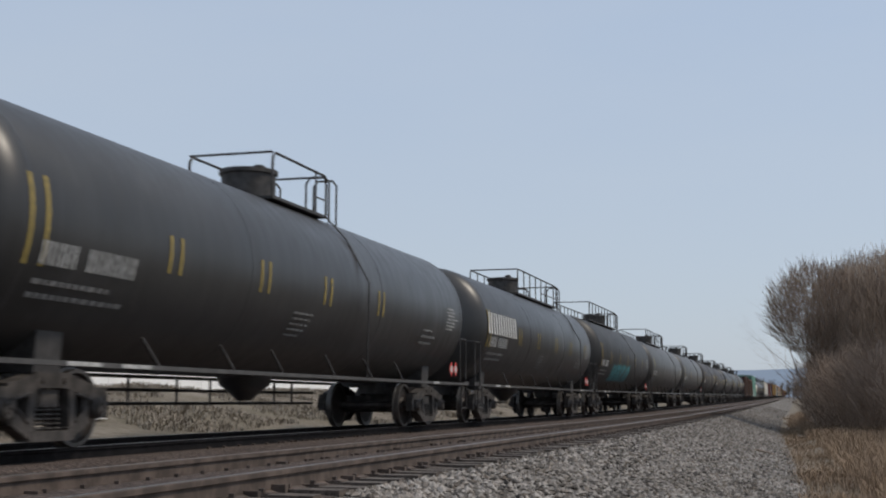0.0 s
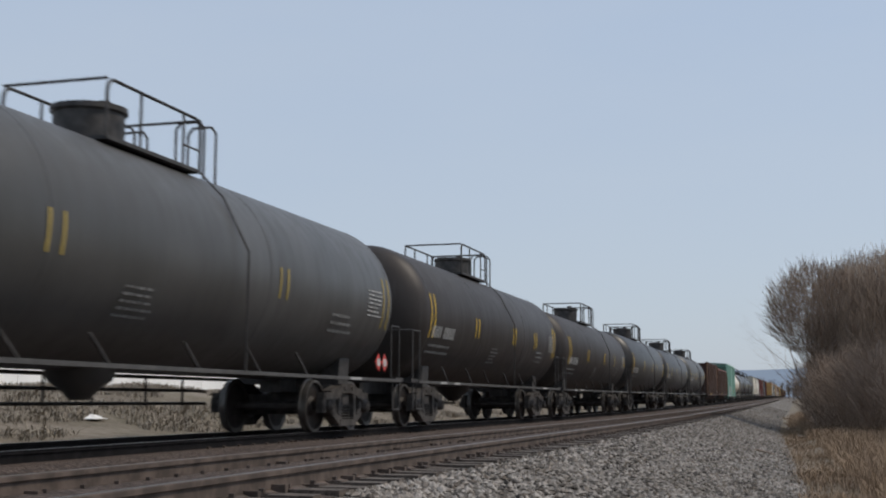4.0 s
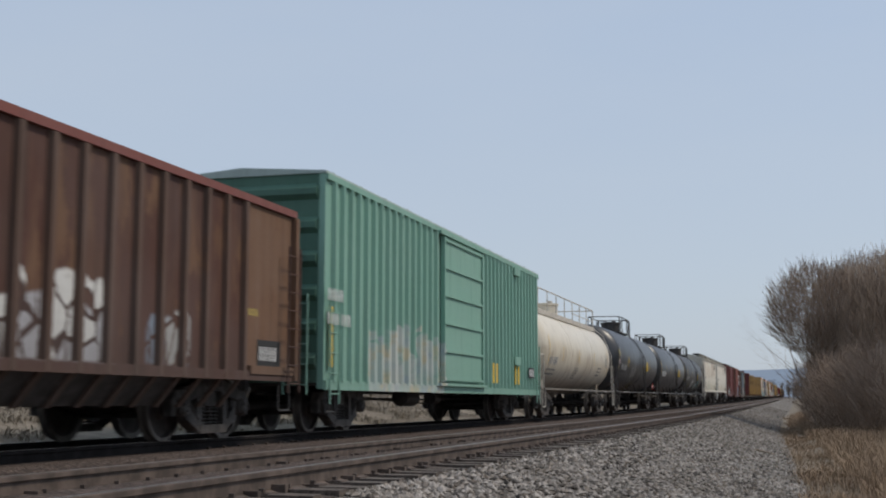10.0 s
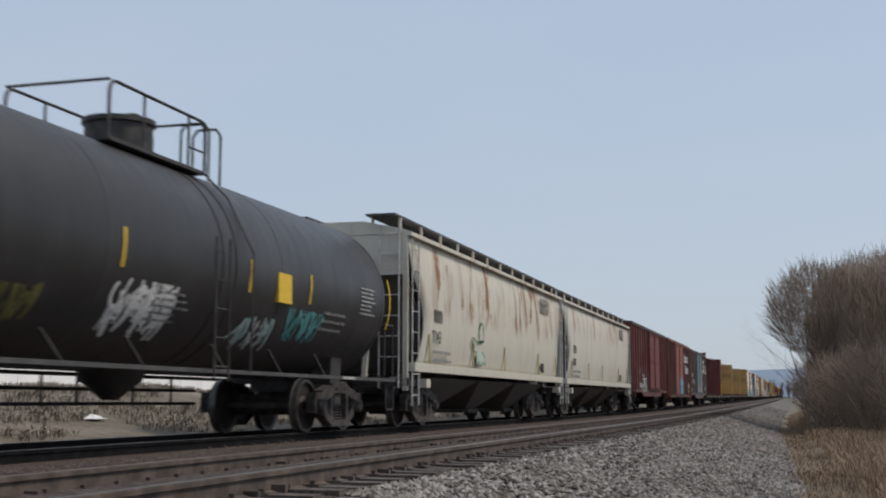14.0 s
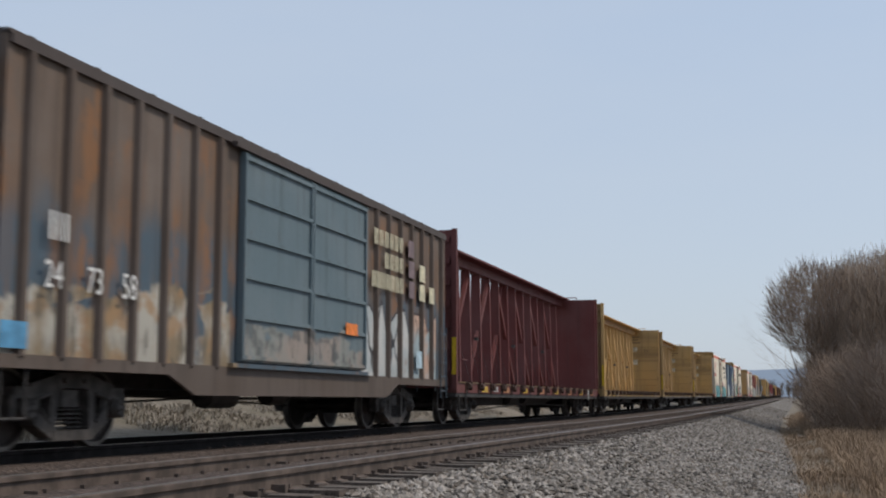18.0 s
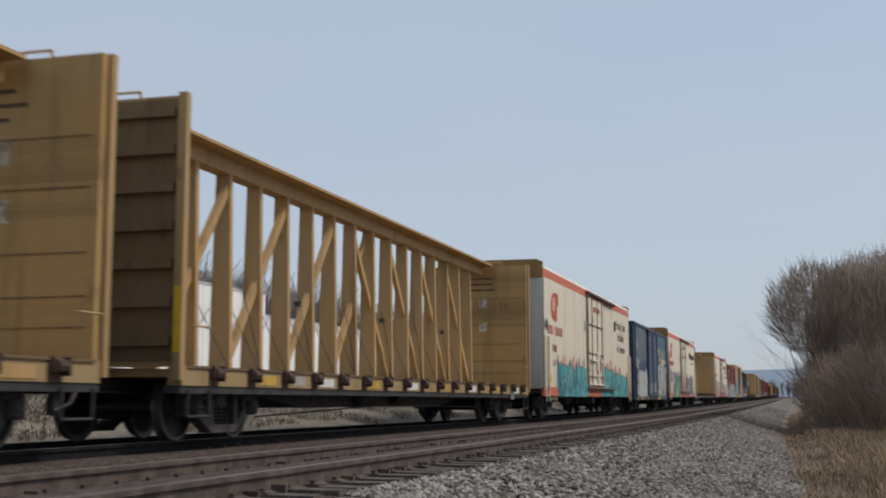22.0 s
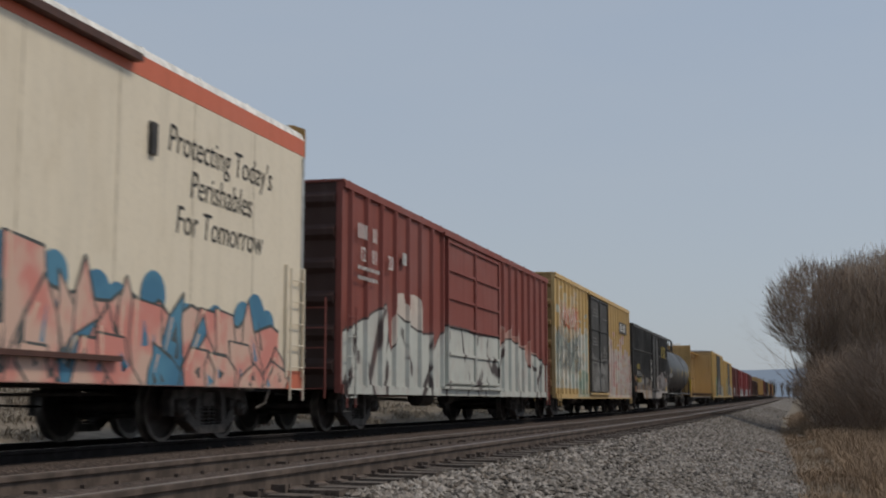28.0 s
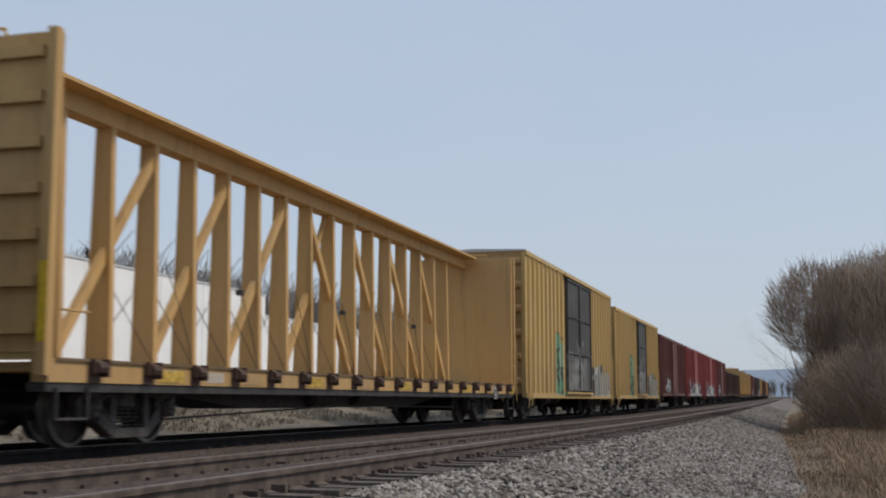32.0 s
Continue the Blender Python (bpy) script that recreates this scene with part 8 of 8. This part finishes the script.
for kind in "MRRMGGYYMGBYGMYB":
    if kind == "Y":
        centerbeam(s, s + 22.6, "empty mustard centerbeam flatcar far down the train", CB_YEL, int(s), CB_YEL2)
        s += 22.6
    elif kind == "G":
        gondola(s, s + 16.4, "rust-brown ribbed gondola far down the train", P_GON1, 3.4, 0.86, 19, P_GON1, int(s))
        s += 16.4
    else:
        m, lab = {"M": (P_N, "weathered maroon ribbed boxcar far down the train"), "R": (P_RED, "bright red ribbed boxcar far down the train"), "B": (P_BK, "sooty black ribbed boxcar far down the train")}[kind]
        boxcar(s, s + 17.0, lab, (m, m, DK), 4.25, 0.8, 17, (-1.4, 2.0, 1, 4, m))
        s += 17.0

# ---- small things by the line ----
def crumpled(name, x, y, z, size, mat, label, seed):
    r = random.Random(seed)
    mb = MB()
    k = 7
    for i in range(k + 1):
        for j in range(k + 1):
            mb.v.append((x + size * (i / k - 0.5) + r.uniform(-0.04, 0.04) * size, y + size * 1.6 * (j / k - 0.5), z + 0.35 * size * r.random() * math.sin(math.pi * i / k) * math.sin(math.pi * j / k) + 0.02))
    mb.f = [(i * 8 + j, (i + 1) * 8 + j, (i + 1) * 8 + j + 1, i * 8 + j + 1) for i in range(k) for j in range(k)]
    ob = new(name, mb.mesh(name, mat))
    sol = ob.modifiers.new("thickness", "SOLIDIFY")
    sol.thickness = 0.01
    return tagged(ob, label, "litter")


M_BAG = plain("white_plastic", (0.75, 0.75, 0.74), 0.5, 0, 0.1)
crumpled("plastic_bag", -14.5, 23.2, ground_z(-14.5, 23.2), 0.35, M_BAG, "crumpled white plastic bag on the bank", 2)
crumpled("litter_sheet", 0.05, 21.0, ground_z(0.05, 21.0), 0.32, M_BAG, "torn white sheet of litter in the grass", 3)
stick = MB().rod((-1.05, 33.0, shoulder_z(-1.05, 33.0) + 0.05), (-0.6, 32.2, shoulder_z(-0.6, 32.2) + 0.06), 0.03, 6, 0.015)
tagged(new("fallen_branch", stick.mesh("fallen_branch", M_BARK)), "short dark branch lying on the gravel", "branch")


# ---- motion ----
def motions():
    times = [0.5 * i for i in range(65)]
    for th, s in CARS:
        rows = []
        for t in times:
            y = s - V * t
            rows.append((t, pose(XT, y, grade(y), grade_slope(y), 0, 0)))
        walk(th, rows)
    # every wheel rolls at the train's speed
    first = {}
    step_ = math.degrees(V / FPS / 0.457)
    for w, s in WHEELS:
        if s not in first:
            walk(w, [(k / FPS, pose(0, s, 0.457, step_ * k, 0, 0)) for k in range(32 * FPS + 1)])
            first[s] = w
        else:
            w.rotation_mode = "QUATERNION"
            keys = w.animation_data_create()
            keys.action = first[s].animation_data.action
            keys.action_slot = first[s].animation_data.action_slot


motions()
